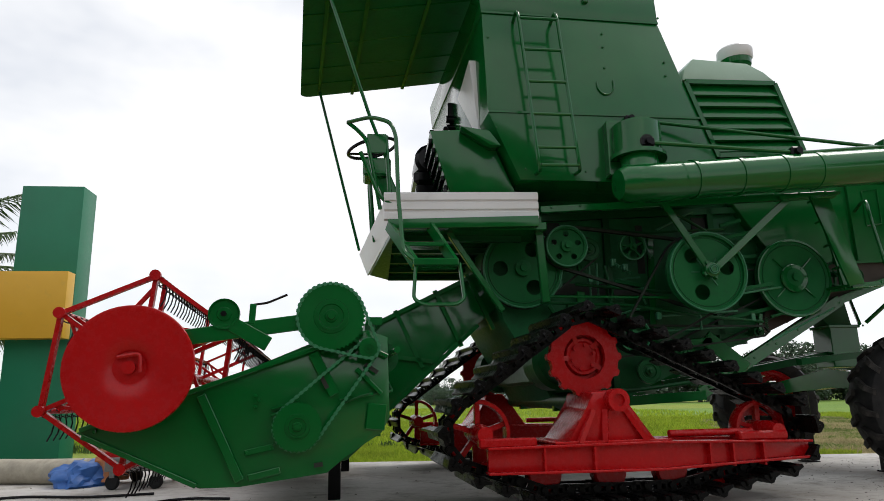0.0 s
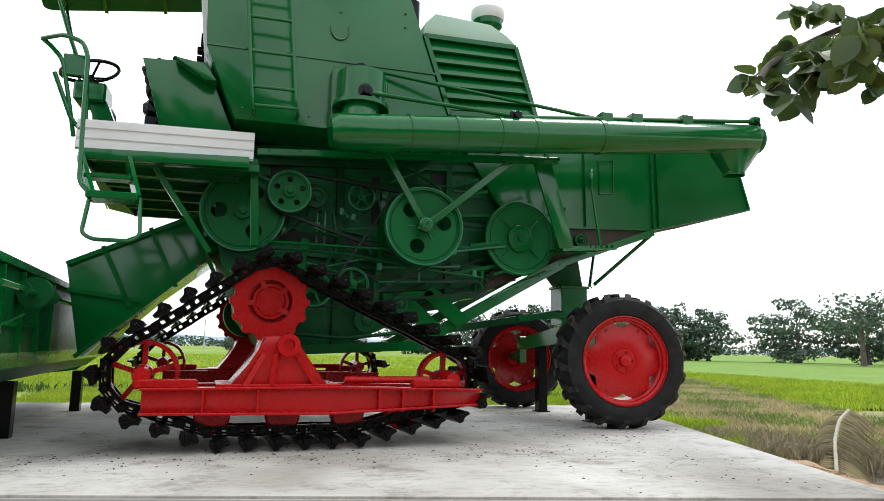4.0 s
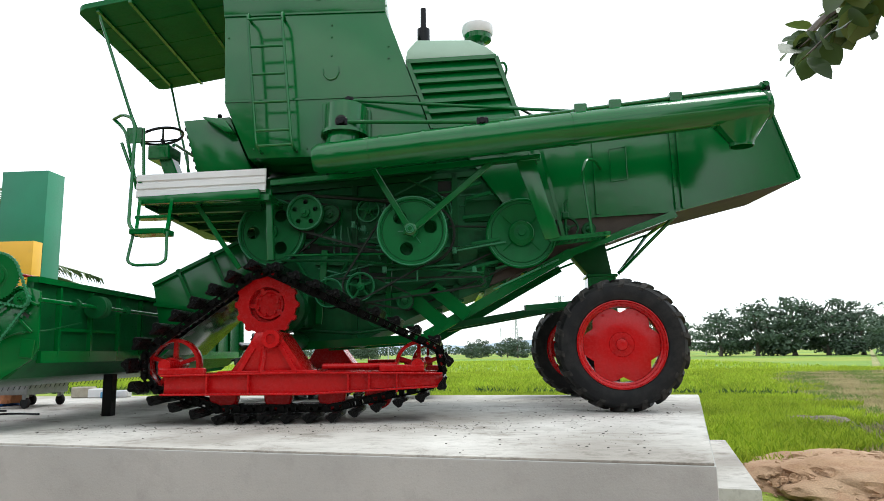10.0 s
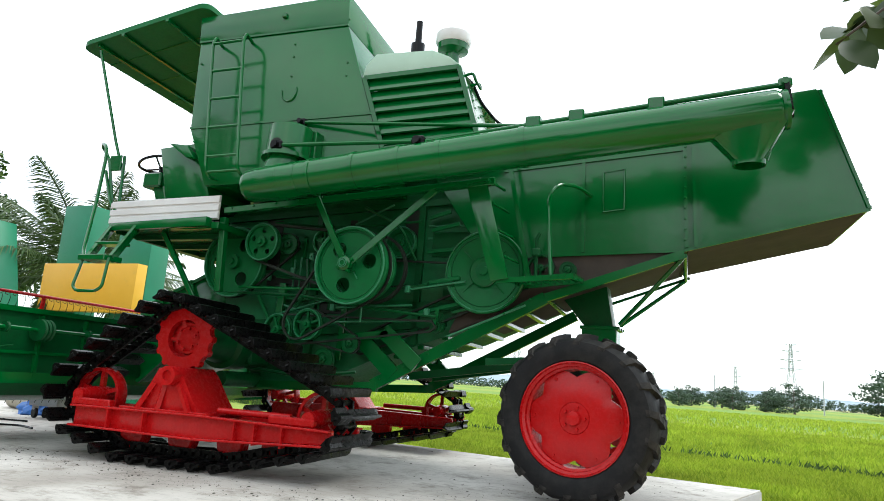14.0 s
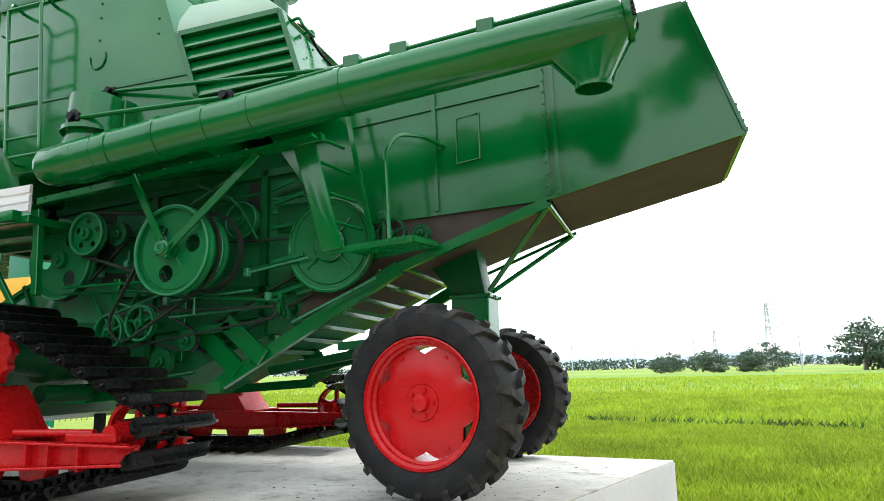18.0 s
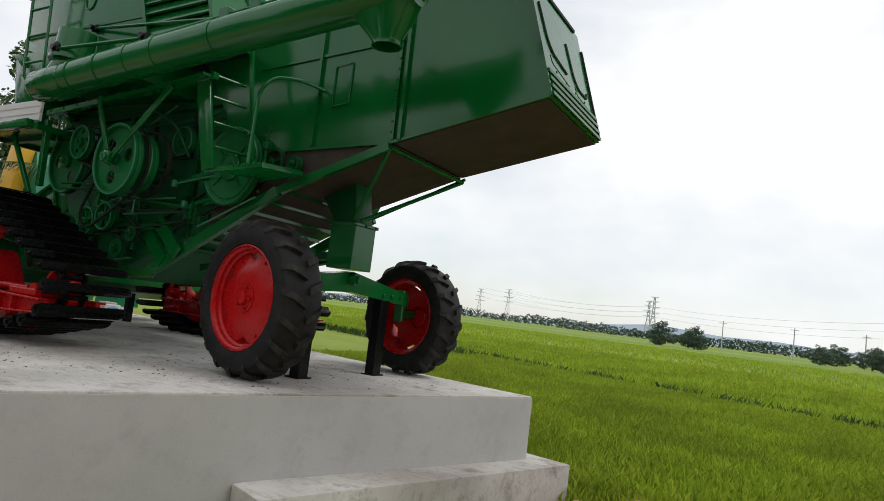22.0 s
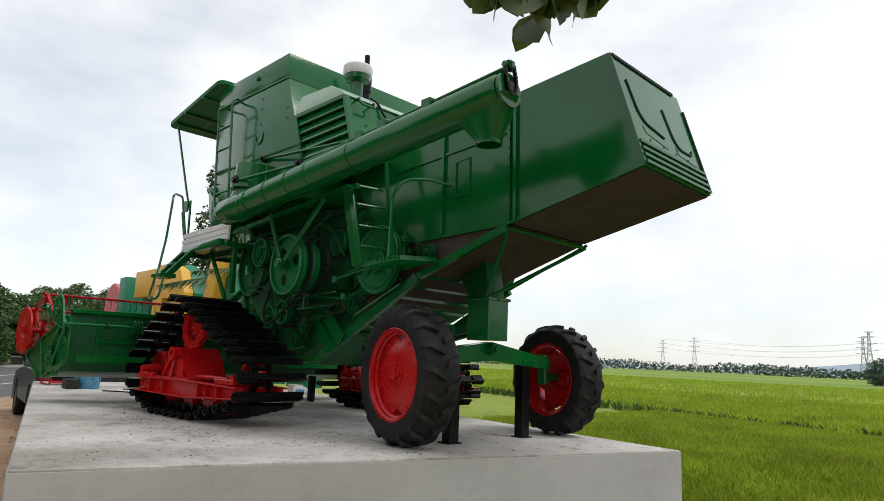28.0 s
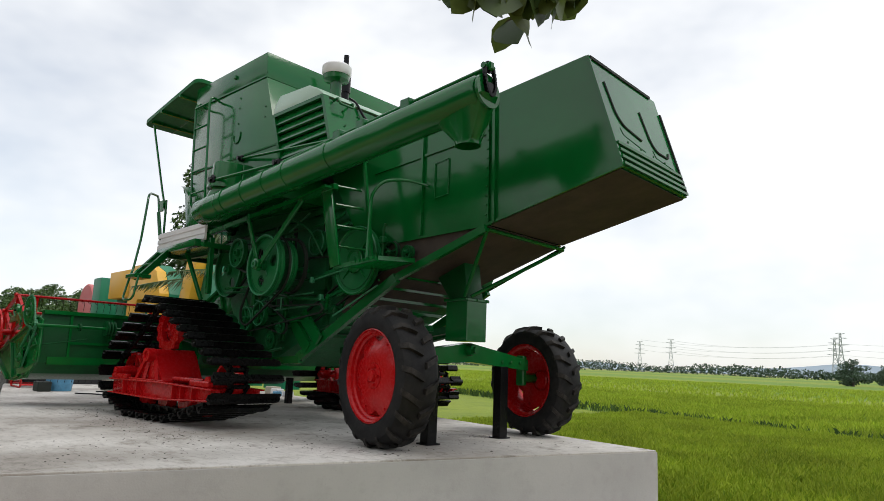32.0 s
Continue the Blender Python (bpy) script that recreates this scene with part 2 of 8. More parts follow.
GREEN = paint("green_gloss_paint", (0.002, 0.102, 0.018), (0.003, 0.128, 0.024), (0.008, 0.085, 0.02), rough=0.09, rough2=0.22, wave=0.08, coat=0.0, spec=0.5)
GREEN_M = paint("green_pulley_paint", (0.004, 0.115, 0.028), (0.006, 0.145, 0.036), (0.008, 0.06, 0.022), rough=0.35, rough2=0.55, dirt_at=0.6, coat=0.0, spec=0.18)
# darker copy of the green: dirt plus the inner machinery's shade in the colour
GREEN_D = paint("shaded_green_machinery_paint", (0.004, 0.09, 0.022), (0.003, 0.065, 0.016), (0.006, 0.02, 0.010), rough=0.26, rough2=0.5, dirt_at=0.6, coat=0.0, spec=0.2)
GREEN_B = paint("dusty_green_sheet", (0.008, 0.115, 0.036), (0.014, 0.15, 0.050), (0.008, 0.040, 0.016), rough=0.35, rough2=0.6, dirt_at=0.58, coat=0.0, spec=0.25)
GREEN_E = paint("worn_green_edge", (0.030, 0.190, 0.085), (0.045, 0.230, 0.110), (0.02, 0.09, 0.04), rough=0.25, rough2=0.45, dirt_at=0.6, coat=0.0, spec=0.4)
# green roof paint made pale: the bright sky's reflection is in the base colour
GREEN_SKYLIT = paint("green_paint_with_sky_reflection", (0.34, 0.5, 0.38), (0.4, 0.56, 0.44), (0.25, 0.4, 0.28), rough=0.18, rough2=0.3, coat=0.0)
RED = paint("red_gloss_paint", (0.40, 0.004, 0.006), (0.5, 0.006, 0.008), (0.3, 0.012, 0.01), rough=0.2, rough2=0.35, wave=0.07, coat=0.0, spec=0.3)
BLACK = paint("black_gloss_paint", (0.004, 0.004, 0.005), (0.007, 0.007, 0.008), (0.012, 0.011, 0.01), rough=0.14, rough2=0.3, dirt_at=0.66, coat=0.0, spec=0.18)
WHITE = paint("white_gloss_paint", (0.74, 0.74, 0.74), (0.8, 0.8, 0.8), (0.55, 0.53, 0.5), rough=0.3, rough2=0.5)
YELLOW = paint("yellow_sign_paint", (0.74, 0.40, 0.025), (0.8, 0.45, 0.04), (0.6, 0.36, 0.06), rough=0.4, rough2=0.55, wave=0.03, coat=0.0)
TEAL = paint("green_sign_paint", (0.006, 0.17, 0.08), (0.008, 0.20, 0.095), (0.03, 0.17, 0.09), rough=0.4, rough2=0.55, wave=0.03, coat=0.0)


def rubber(name, col, dust):
    m, n, l, b = nodes_of(name)
    a = noise_node(n, l, 9, 6, 0.7)
    f = noise_node(n, l, 80, 3)
    c = mix_node(n, l, ramp_node(n, l, a.outputs["Fac"], [(0.42, (0, 0, 0)), (0.72, (1, 1, 1))]).outputs["Color"], col, dust)
    l.new(c, b.inputs["Base Color"])
    b.inputs["Roughness"].default_value = 0.62
    b.inputs["Specular IOR Level"].default_value = 0.25
    bump_node(n, l, b, f.outputs["Fac"], 0.3, 0.004)
    return m


TYRE = rubber("tyre_rubber", (0.007, 0.007, 0.008), (0.022, 0.021, 0.02))
TREAD = rubber("worn_tread_rubber", (0.011, 0.0105, 0.010), (0.06, 0.052, 0.045))
BELT = rubber("belt_rubber", (0.012, 0.016, 0.012), (0.02, 0.035, 0.02))


def concrete(name, a, b_, stain, streak=0.0):
    m, n, l, b = nodes_of(name)
    big = noise_node(n, l, 0.9, 5, 0.6)
    mid = noise_node(n, l, 6, 8, 0.7)
    fine = noise_node(n, l, 90, 4, 0.6)
    c = mix_node(n, l, ramp_node(n, l, big.outputs["Fac"], [(0.35, (0, 0, 0)), (0.65, (1, 1, 1))]).outputs["Color"], a, b_)
    c = mix_node(n, l, ramp_node(n, l, mid.outputs["Fac"], [(0.5, (0, 0, 0)), (0.78, (0.75, 0.75, 0.75))]).outputs["Color"], c, stain)
    c = mix_node(n, l, ramp_node(n, l, fine.outputs["Fac"], [(0.62, (0, 0, 0)), (0.8, (0.35, 0.35, 0.35))]).outputs["Color"], c, tuple(v * 0.5 for v in stain))
    if streak:
        st = noise_node(n, l, 11, 6, 0.75, stretch=(0.6, 1.9, 1))
        c = mix_node(n, l, ramp_node(n, l, st.outputs["Fac"], [(0.52, (0, 0, 0)), (0.74, (streak,) * 3)]).outputs["Color"], c, (0.24, 0.225, 0.205))
        spots = noise_node(n, l, 2.4, 9, 0.78)
        c = mix_node(n, l, ramp_node(n, l, spots.outputs["Fac"], [(0.52, (0, 0, 0)), (0.64, (0.8, 0.8, 0.8))]).outputs["Color"], c, (0.23, 0.205, 0.175))
        zones = noise_node(n, l, 0.55, 3, 0.5)
        c = mix_node(n, l, 1.0, c, ramp_node(n, l, zones.outputs["Fac"], [(0.38, (0.62, 0.59, 0.56)), (0.58, (1.1, 1.09, 1.08))]).outputs["Color"], "MULTIPLY")
    l.new(c, b.inputs["Base Color"])
    b.inputs["Roughness"].default_value = 0.85
    h = n.new("ShaderNodeMath")
    h.operation = "MULTIPLY_ADD"
    h.inputs[1].default_value = 0.4
    l.new(fine.outputs["Fac"], h.inputs[0])
    l.new(mid.outputs["Fac"], h.inputs[2])
    bump_node(n, l, b, h.outputs["Value"], 0.25, 0.012)
    return m


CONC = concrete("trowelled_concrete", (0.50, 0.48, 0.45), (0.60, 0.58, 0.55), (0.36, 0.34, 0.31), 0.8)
# lower base colour than the top: the plinth sides' dimmer light is partly in it
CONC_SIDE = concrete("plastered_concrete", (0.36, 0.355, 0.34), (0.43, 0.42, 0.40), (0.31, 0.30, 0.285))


def earth(name, a, b_, c_, scale=3.0, bump=0.5):
    m, n, l, b = nodes_of(name)
    big = noise_node(n, l, scale * 0.2, 5, 0.6)
    mid = noise_node(n, l, scale, 8, 0.7)
    fine = noise_node(n, l, scale * 18, 5, 0.7)
    c = mix_node(n, l, ramp_node(n, l, big.outputs["Fac"], [(0.35, (0, 0, 0)), (0.65, (1, 1, 1))]).outputs["Color"], a, b_)
    c = mix_node(n, l, ramp_node(n, l, mid.outputs["Fac"], [(0.45, (0, 0, 0)), (0.7, (1, 1, 1))]).outputs["Color"], c, c_)
    v = ramp_node(n, l, fine.outputs["Fac"], [(0.2, (0.6, 0.6, 0.6)), (0.8, (1.25, 1.25, 1.25))])
    c = mix_node(n, l, 1.0, c, v.outputs["Color"], "MULTIPLY")
    l.new(c, b.inputs["Base Color"])
    b.inputs["Roughness"].default_value = 0.95
    bump_node(n, l, b, fine.outputs["Fac"], bump, 0.04)
    return m


SOIL = earth("laterite_soil", (0.42, 0.26, 0.15), (0.48, 0.34, 0.22), (0.33, 0.18, 0.10))
PADDY = earth("rice_paddy", (0.22, 0.29, 0.025), (0.28, 0.34, 0.03), (0.17, 0.24, 0.022), 0.9, 0.9)
PADDY_B = earth("greener_rice_paddy", (0.14, 0.26, 0.025), (0.19, 0.30, 0.03), (0.12, 0.22, 0.02), 0.9, 0.9)
SCRUB = earth("scrub_ground", (0.26, 0.28, 0.08), (0.40, 0.35, 0.19), (0.18, 0.23, 0.05), 1.5, 0.9)
ASPHALT = earth("asphalt", (0.11, 0.11, 0.11), (0.14, 0.14, 0.14), (0.09, 0.09, 0.09), 6, 0.3)


def leafy(name, a, b_, rough=0.55, trans=0.25):
    m, n, l, b = nodes_of(name)
    g = n.new("ShaderNodeNewGeometry")
    r = ramp_node(n, l, g.outputs["Random Per Island"], [(0.0, a), (1.0, b_)])
    nz = noise_node(n, l, 0.6, 2)
    v = ramp_node(n, l, nz.outputs["Fac"], [(0.3, (0.75, 0.75, 0.75)), (0.7, (1.2, 1.2, 1.2))])
    c = mix_node(n, l, 1.0, r.outputs["Color"], v.outputs["Color"], "MULTIPLY")
    l.new(c, b.inputs["Base Color"])
    b.inputs["Roughness"].default_value = rough
    b.inputs["Transmission Weight"].default_value = 0.0
    b.inputs["Subsurface Weight"].default_value = 0.0
    if trans:
        t = n.new("ShaderNodeBsdfTranslucent")
        l.new(c, t.inputs["Color"])
        mx = n.new("ShaderNodeMixShader")
        mx.inputs["Fac"].default_value = trans
        out = [x for x in n if x.bl_idname == "ShaderNodeOutputMaterial"][0]
        l.new(b.outputs["BSDF"], mx.inputs[1])
        l.new(t.outputs["BSDF"], mx.inputs[2])
        l.new(mx.outputs["Shader"], out.inputs["Surface"])
    return m


LEAF = leafy("tree_leaves", (0.028, 0.072, 0.014), (0.095, 0.165, 0.032), 0.55, 0.15)
# bluish grey tint is distance haze mixed into the leaf colour
LEAF_HAZED = leafy("hazed_far_tree_leaves", (0.050, 0.090, 0.055), (0.085, 0.125, 0.080), 0.8, 0.1)
LEAF_NEAR = leafy("broad_leaves", (0.035, 0.075, 0.02), (0.11, 0.15, 0.03), 0.45, 0.35)
PALM = leafy("palm_leaflets", (0.032, 0.075, 0.022), (0.11, 0.165, 0.05), 0.4, 0.15)
RICE = leafy("rice_blades", (0.24, 0.36, 0.018), (0.54, 0.62, 0.07), 0.6, 0.45)
STRAW = leafy("straw_grass_blades", (0.34, 0.30, 0.14), (0.72, 0.62, 0.38), 0.85, 0.35)
WEED = leafy("weed_grass_blades", (0.12, 0.22, 0.045), (0.34, 0.42, 0.12), 0.7, 0.35)


def bark(name, a, b_):
    m, n, l, b = nodes_of(name)
    nz = noise_node(n, l, 9, 6, 0.7, stretch=(1, 1, 0.25))
    r = ramp_node(n, l, nz.outputs["Fac"], [(0.35, a), (0.7, b_)])
    l.new(r.outputs["Color"], b.inputs["Base Color"])
    b.inputs["Roughness"].default_value = 0.9
    bump_node(n, l, b, nz.outputs["Fac"], 0.8, 0.02)
    return m


BARK = bark("grey_bark", (0.06, 0.05, 0.04), (0.16, 0.14, 0.12))


def plain(name, col, rough=0.5, metal=0.0, vary=0.25, scale=12):
    m, n, l, b = nodes_of(name)
    nz = noise_node(n, l, scale, 5, 0.65)
    r = ramp_node(n, l, nz.outputs["Fac"], [(0.3, tuple(v * (1 - vary) for v in col)), (0.7, tuple(min(1, v * (1 + vary * 0.6)) for v in col))])
    l.new(r.outputs["Color"], b.inputs["Base Color"])
    b.inputs["Roughness"].default_value = rough
    b.inputs["Metallic"].default_value = metal
    bump_node(n, l, b, nz.outputs["Fac"], 0.08, 0.01)
    return m


STEEL = plain("worn_steel", (0.3, 0.3, 0.3), 0.35, 0.9)
# grimy dark metal, also used as painted shade in the side wall's gaps
DARK = plain("dark_grime_and_shade", (0.012, 0.018, 0.013), 0.7)
RUST = plain("rusty_and_shaded_sheet", (0.045, 0.032, 0.022), 0.75, 0.0, 0.4, 5)
FARMETAL = plain("galvanised_lattice", (0.42, 0.44, 0.46), 0.6)
BLUETARP = plain("blue_tarpaulin", (0.03, 0.13, 0.42), 0.45)
BLUETUB = plain("blue_plastic", (0.10, 0.32, 0.52), 0.4)
CLOTH = plain("orange_cloth", (0.48, 0.2, 0.09), 0.9)
SACK = plain("pale_sackcloth", (0.42, 0.38, 0.3), 0.9)
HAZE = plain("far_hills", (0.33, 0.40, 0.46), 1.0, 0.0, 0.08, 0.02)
PAINTW = plain("vehicle_white_paint", (0.7, 0.71, 0.72), 0.3)
CARDARK = plain("dark_vehicle_paint", (0.02, 0.022, 0.025), 0.2)
GLASS = plain("dark_window_glass", (0.02, 0.025, 0.03), 0.06)
ROADPAINT = plain("road_paint", (0.7, 0.7, 0.68), 0.7)
PINK = paint("faded_red_sign_paint", (0.62, 0.16, 0.16), (0.66, 0.2, 0.2), (0.5, 0.2, 0.18), rough=0.5, rough2=0.6, wave=0.03, coat=0.0)
HEAP = earth("grey_brown_rooty_earth", (0.24, 0.20, 0.15), (0.33, 0.28, 0.2), (0.15, 0.12, 0.09), 8, 1.0)
DEBRIS = plain("dark_crumbs", (0.07, 0.06, 0.05), 0.9)
DEADFROND = leafy("dead_palm_leaves", (0.24, 0.21, 0.12), (0.48, 0.42, 0.27), 0.8, 0.25)
CARGREY = plain("grey_vehicle_paint", (0.035, 0.036, 0.036), 0.25)
TAIL = plain("dark_red_lens", (0.12, 0.01, 0.01), 0.2)
SHOE = paint("worn_black_steel_paint", (0.002, 0.002, 0.0022), (0.004, 0.004, 0.004), (0.010, 0.009, 0.008), rough=0.16, rough2=0.5, dirt_at=0.62, wave=0.3, coat=0.0, spec=0.14)


# ---- ground, plinth, road ----
GZ = -0.92  # height of the ground below the plinth's top


def sheet(name, pts, z, mat, label, category, kind="structure", thick=0.0):
    bm = bmesh.new()
    if thick:
        prism_z(bm, pts, z - thick, z)
    else:
        bm.faces.new([bm.verts.new((x, y, z)) for x, y in pts])
    ob = part(name, bm, mat, smooth=False)
    return tagged(ob, label, category, kind=kind)


def prism_z(bm, pts, z0, z1, bev=0.0):
    a = [bm.verts.new((x, y, z0)) for x, y in pts]
    b = [bm.verts.new((x, y, z1)) for x, y in pts]
    fs = [bm.faces.new(a[::-1]), bm.faces.new(b)]
    n = len(pts)
    for i in range(n):
        j = (i + 1) % n
        fs.append(bm.faces.new((a[i], a[j], b[j], b[i])))
    if bev:
        bmesh.ops.bevel(bm, geom=list({e for f in fs for e in f.edges}), offset=bev, segments=2, affect="EDGES", profile=0.6)


# the road runs obliquely past the machine: along RD, with RN pointing towards the fields
RD, RN = Vector((0.853, -0.522)), Vector((0.522, 0.853))
road_pt = lambda s, c: tuple(RD * s + RN * c)
RZ_ = GZ - 0.30  # the road lies lower
bm = bmesh.new()
rows = [[bm.verts.new((*road_pt(s, c), z)) for s in (-2600, 2600)] for c, z in ((2600, GZ - 0.06), (-8.6, GZ - 0.06), (-10.6, RZ_ - 0.03), (-2600, RZ_ - 0.03))]
for p, q in zip(rows, rows[1:]):
    bm.faces.new((p[0], p[1], q[1], q[0]))
tagged(part("ground", bm, SCRUB, smooth=False), "flat scrubby ground of earth and grass", "ground", kind="structure")
sheet("soil_verge", [road_pt(-45, -8.6), road_pt(30, -8.6), (16, 0), (9, 6), (3.2, 3.4), (-3, 4.6), (-30, 9.0)], GZ - 0.02, SOIL, "bare reddish roadside soil strewn with crumbs", "soil")
bm = bmesh.new()
bm.faces.new([bm.verts.new(c) for c in ((*road_pt(-45, -8.6), GZ - 0.02), (*road_pt(30, -8.6), GZ - 0.02), (*road_pt(30, -10.9), RZ_ - 0.005), (*road_pt(-45, -10.9), RZ_ - 0.005))])
tagged(part("soil_slope", bm, SOIL, smooth=False), "bare reddish soil sloping down to the road", "soil", kind="structure")
sheet("road", [road_pt(-420, -22.4), road_pt(300, -22.4), road_pt(300, -10.8), road_pt(-420, -10.8)], RZ_, ASPHALT, "grey asphalt road", "road")
bm = bmesh.new()
prism_z(bm, [road_pt(-420, -22.7), road_pt(300, -22.7), road_pt(300, -22.4), road_pt(-420, -22.4)], RZ_ - 0.05, RZ_ + 0.14)
tagged(part("kerb", bm, CONC_SIDE, smooth=False), "pale concrete kerb along the far side of the road", "kerb", kind="structure")
for c in (-14.1, -17.4, -21.9):
    sheet("road_line", [road_pt(-420, c), road_pt(300, c), road_pt(300, c + 0.14), road_pt(-420, c + 0.14)], RZ_ + 0.004, ROADPAINT, "white painted road edge line", "road marking")
# paddies: long strips with low banks between them
BD = Vector((0.959, -0.283))
BN_ = Vector((0.283, 0.959))
bank = lambda s, c: tuple(BD * s + BN_ * c)
edges = [-1.0, 14.7, 29, 47, 70, 98, 130, 175, 230, 300, 420]
# a grassy verge parts them near by, and a narrow path farther off
left_end = lambda c, near: (2.65 + 0.0335 * c) / 1.0524 if near else (1.94 + 0.2138 * c) / 1.1056
right_end = lambda c, near: (7.88 + 0.1294 * c) / 1.0807 if near else (2.5 + 0.2150 * c) / 1.1056
for i, (c0, c1) in enumerate(zip(edges, edges[1:])):
    near = c0 < 28
    sheet("rice_paddy", [bank(-420, c0), bank(left_end(c0, near), c0), bank(left_end(c1, near), c1), bank(-420, c1)], GZ + 0.02, PADDY if i % 2 == 0 else PADDY_B, "bright green paddy of young rice", "rice field")
    if c0 > 0:
        sheet("rice_paddy", [bank(right_end(c0, near), c0), bank(260, c0), bank(260, c1), bank(right_end(c1, near), c1)], GZ + 0.015, PADDY_B, "bright green paddy of young rice", "rice field")

# the plinth under the machine: corners seen from above
PL = [(-9.4, -0.50), (-0.08, -2.46), (1.15, 2.09), (-8.9, 3.4)]
bm = bmesh.new()
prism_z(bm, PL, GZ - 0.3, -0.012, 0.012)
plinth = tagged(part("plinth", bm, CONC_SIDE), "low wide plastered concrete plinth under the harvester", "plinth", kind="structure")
bm = bmesh.new()
k = 0.006
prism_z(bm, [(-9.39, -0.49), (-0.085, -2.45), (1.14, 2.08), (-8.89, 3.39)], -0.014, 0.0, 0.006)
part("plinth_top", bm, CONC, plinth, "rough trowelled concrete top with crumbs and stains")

# lower tier round the rear end
bm = bmesh.new()
prism_z(bm, [(0.50, -0.35), (0.82, -0.44), (1.45, 2.28), (-8.9, 3.7), (-8.9, 3.0), (0.6, 1.6)], GZ - 0.3, -0.50, 0.012)
tagged(part("plinth_step", bm, CONC), "rough concrete step round the plinth's foot", "step", kind="structure")


# ---- combine harvester ----
HV = thing("combine_harvester", "old green combine harvester with red wheels on black crawler tracks", "harvester")
MID = 1.0  # y of the machine's middle line


def mir(y):
    return 2 * MID - y


def yawed(x, y, *obs):
    """Turns parts with the machine's slight yaw on the plinth, about the upright line through (x, y)."""
    m = Matrix.Translation((x, y, 0)) @ Matrix.Rotation(radians(4.3), 4, "Z") @ Matrix.Translation((-x, -y, 0))
    for ob in obs:
        ob.matrix_basis = m @ ob.matrix_basis


TN, TF = -0.115, 2.1  # near and far side of the grain tank

# grain tank
bm = bmesh.new()
prism(bm, [(-3.28, 3.39), (-1.885, 3.415), (-1.49, 2.29), (-1.47, 2.12), (-2.47, 2.13), (-3.04, 2.12), (-3.255, 2.61)], TN, TF, 0.006)
tank = part("grain_tank", bm, GREEN, HV)
bm = bmesh.new()
prism(bm, [(-3.305, 3.63), (-1.90, 3.69), (-1.885, 3.418), (-3.285, 3.392)], TN - 0.004, TF + 0.004, 0.004)
part("tank_extension", bm, GREEN, tank)
for a, b in (((-3.255, 2.62), (-1.61, 2.66)), ((-3.285, 3.40), (-1.885, 3.425))):
    bm = bmesh.new()
    obox(bm, (a[0], TN - 0.004, a[1]), (b[0], TN - 0.004, b[1]), 0.01, 0.016)
    part("seam_strip", bm, GREEN, tank)
bolt_bm = bmesh.new()
lathe(bolt_bm, [(0, 0), (0, 0.009), (0.006, 0.009), (0.009, 0.006), (0.009, 0)], (0, 0, 0), (0, -1, 0), 8)
BOLT = part("bolt", bolt_bm, GREEN, tank)
BOLT.location = (-2.35, TN, 3.30)
for x, z in [(-2.35, 3.19), (-2.35, 3.02), (-1.86, 3.10), (-1.86, 2.99), (-1.88, 3.47), (-3.2, 2.5), (-3.0, 2.2), (-2.55, 2.2), (-3.24, 3.2)]:
    shared("bolt", BOLT.data, Matrix.Translation((x, TN, z)), tank)
bm = bmesh.new()
tube(bm, [(-2.42, TN - 0.006, 2.90), (-2.415, TN - 0.006, 2.84), (-2.37, TN - 0.006, 2.80), (-2.31, TN - 0.006, 2.815), (-2.285, TN - 0.006, 2.87), (-2.29, TN - 0.006, 2.92)], 0.006, 6, 0.03)
part("handle", bm, GREEN, tank, "small curved grab handle")
bm = bmesh.new()
box(bm, -2.49, -2.45, TN - 0.03, TN, 3.54, 3.58, 0.005)
part("bracket", bm, GREEN, tank)

# white inner front panel of the driver's place
bm = bmesh.new()
prism(bm, [(-3.34, 3.15), (-3.27, 3.15), (-3.22, 2.50), (-3.27, 2.50)], 0.05, 1.7, 0.004)
part("front_panel", bm, WHITE, HV, "glossy white sheet panel behind the driver's seat")

# ladder on the tank
lad = part("tank_ladder", tube(bmesh.new(), [(-3.09, TN, 3.42), (-3.09, TN - 0.10, 3.46), (-3.085, TN - 0.13, 3.38), (-2.99, TN - 0.13, 2.30), (-2.97, TN - 0.10, 2.24), (-2.97, TN, 2.25)], 0.013, 8, 0.05), GREEN, HV)
bm = bmesh.new()
tube(bm, [(-2.80, TN, 3.43), (-2.80, TN - 0.10, 3.47), (-2.795, TN - 0.13, 3.39), (-2.70, TN - 0.13, 2.31), (-2.68, TN - 0.10, 2.25), (-2.68, TN, 2.26)], 0.013, 8, 0.05)
part("side_rail", bm, GREEN, lad)
for i in range(5):
    f = i / 4
    z = 3.38 - f * 0.98
    x = -3.085 + f * 0.09
    bm = bmesh.new()
    cyl(bm, (x, TN - 0.13, z), (x + 0.292, TN - 0.13, z + 0.01), 0.012, seg=8)
    part("rung", bm, GREEN, lad)

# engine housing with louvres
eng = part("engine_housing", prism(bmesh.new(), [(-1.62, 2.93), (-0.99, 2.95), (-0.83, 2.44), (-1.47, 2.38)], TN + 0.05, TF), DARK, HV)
for i, (a, b) in enumerate((((-1.70, 2.955), (-0.94, 2.99)), ((-0.94, 2.99), (-0.76, 2.43)), ((-1.70, 2.955), (-1.49, 2.36)), ((-1.49, 2.37), (-0.76, 2.43)))):
    bm = bmesh.new()
    obox(bm, (a[0], TN + 0.02, a[1]), (b[0], TN + 0.02, b[1]), 0.06, 0.035)
    part("grille_frame", bm, GREEN, eng)
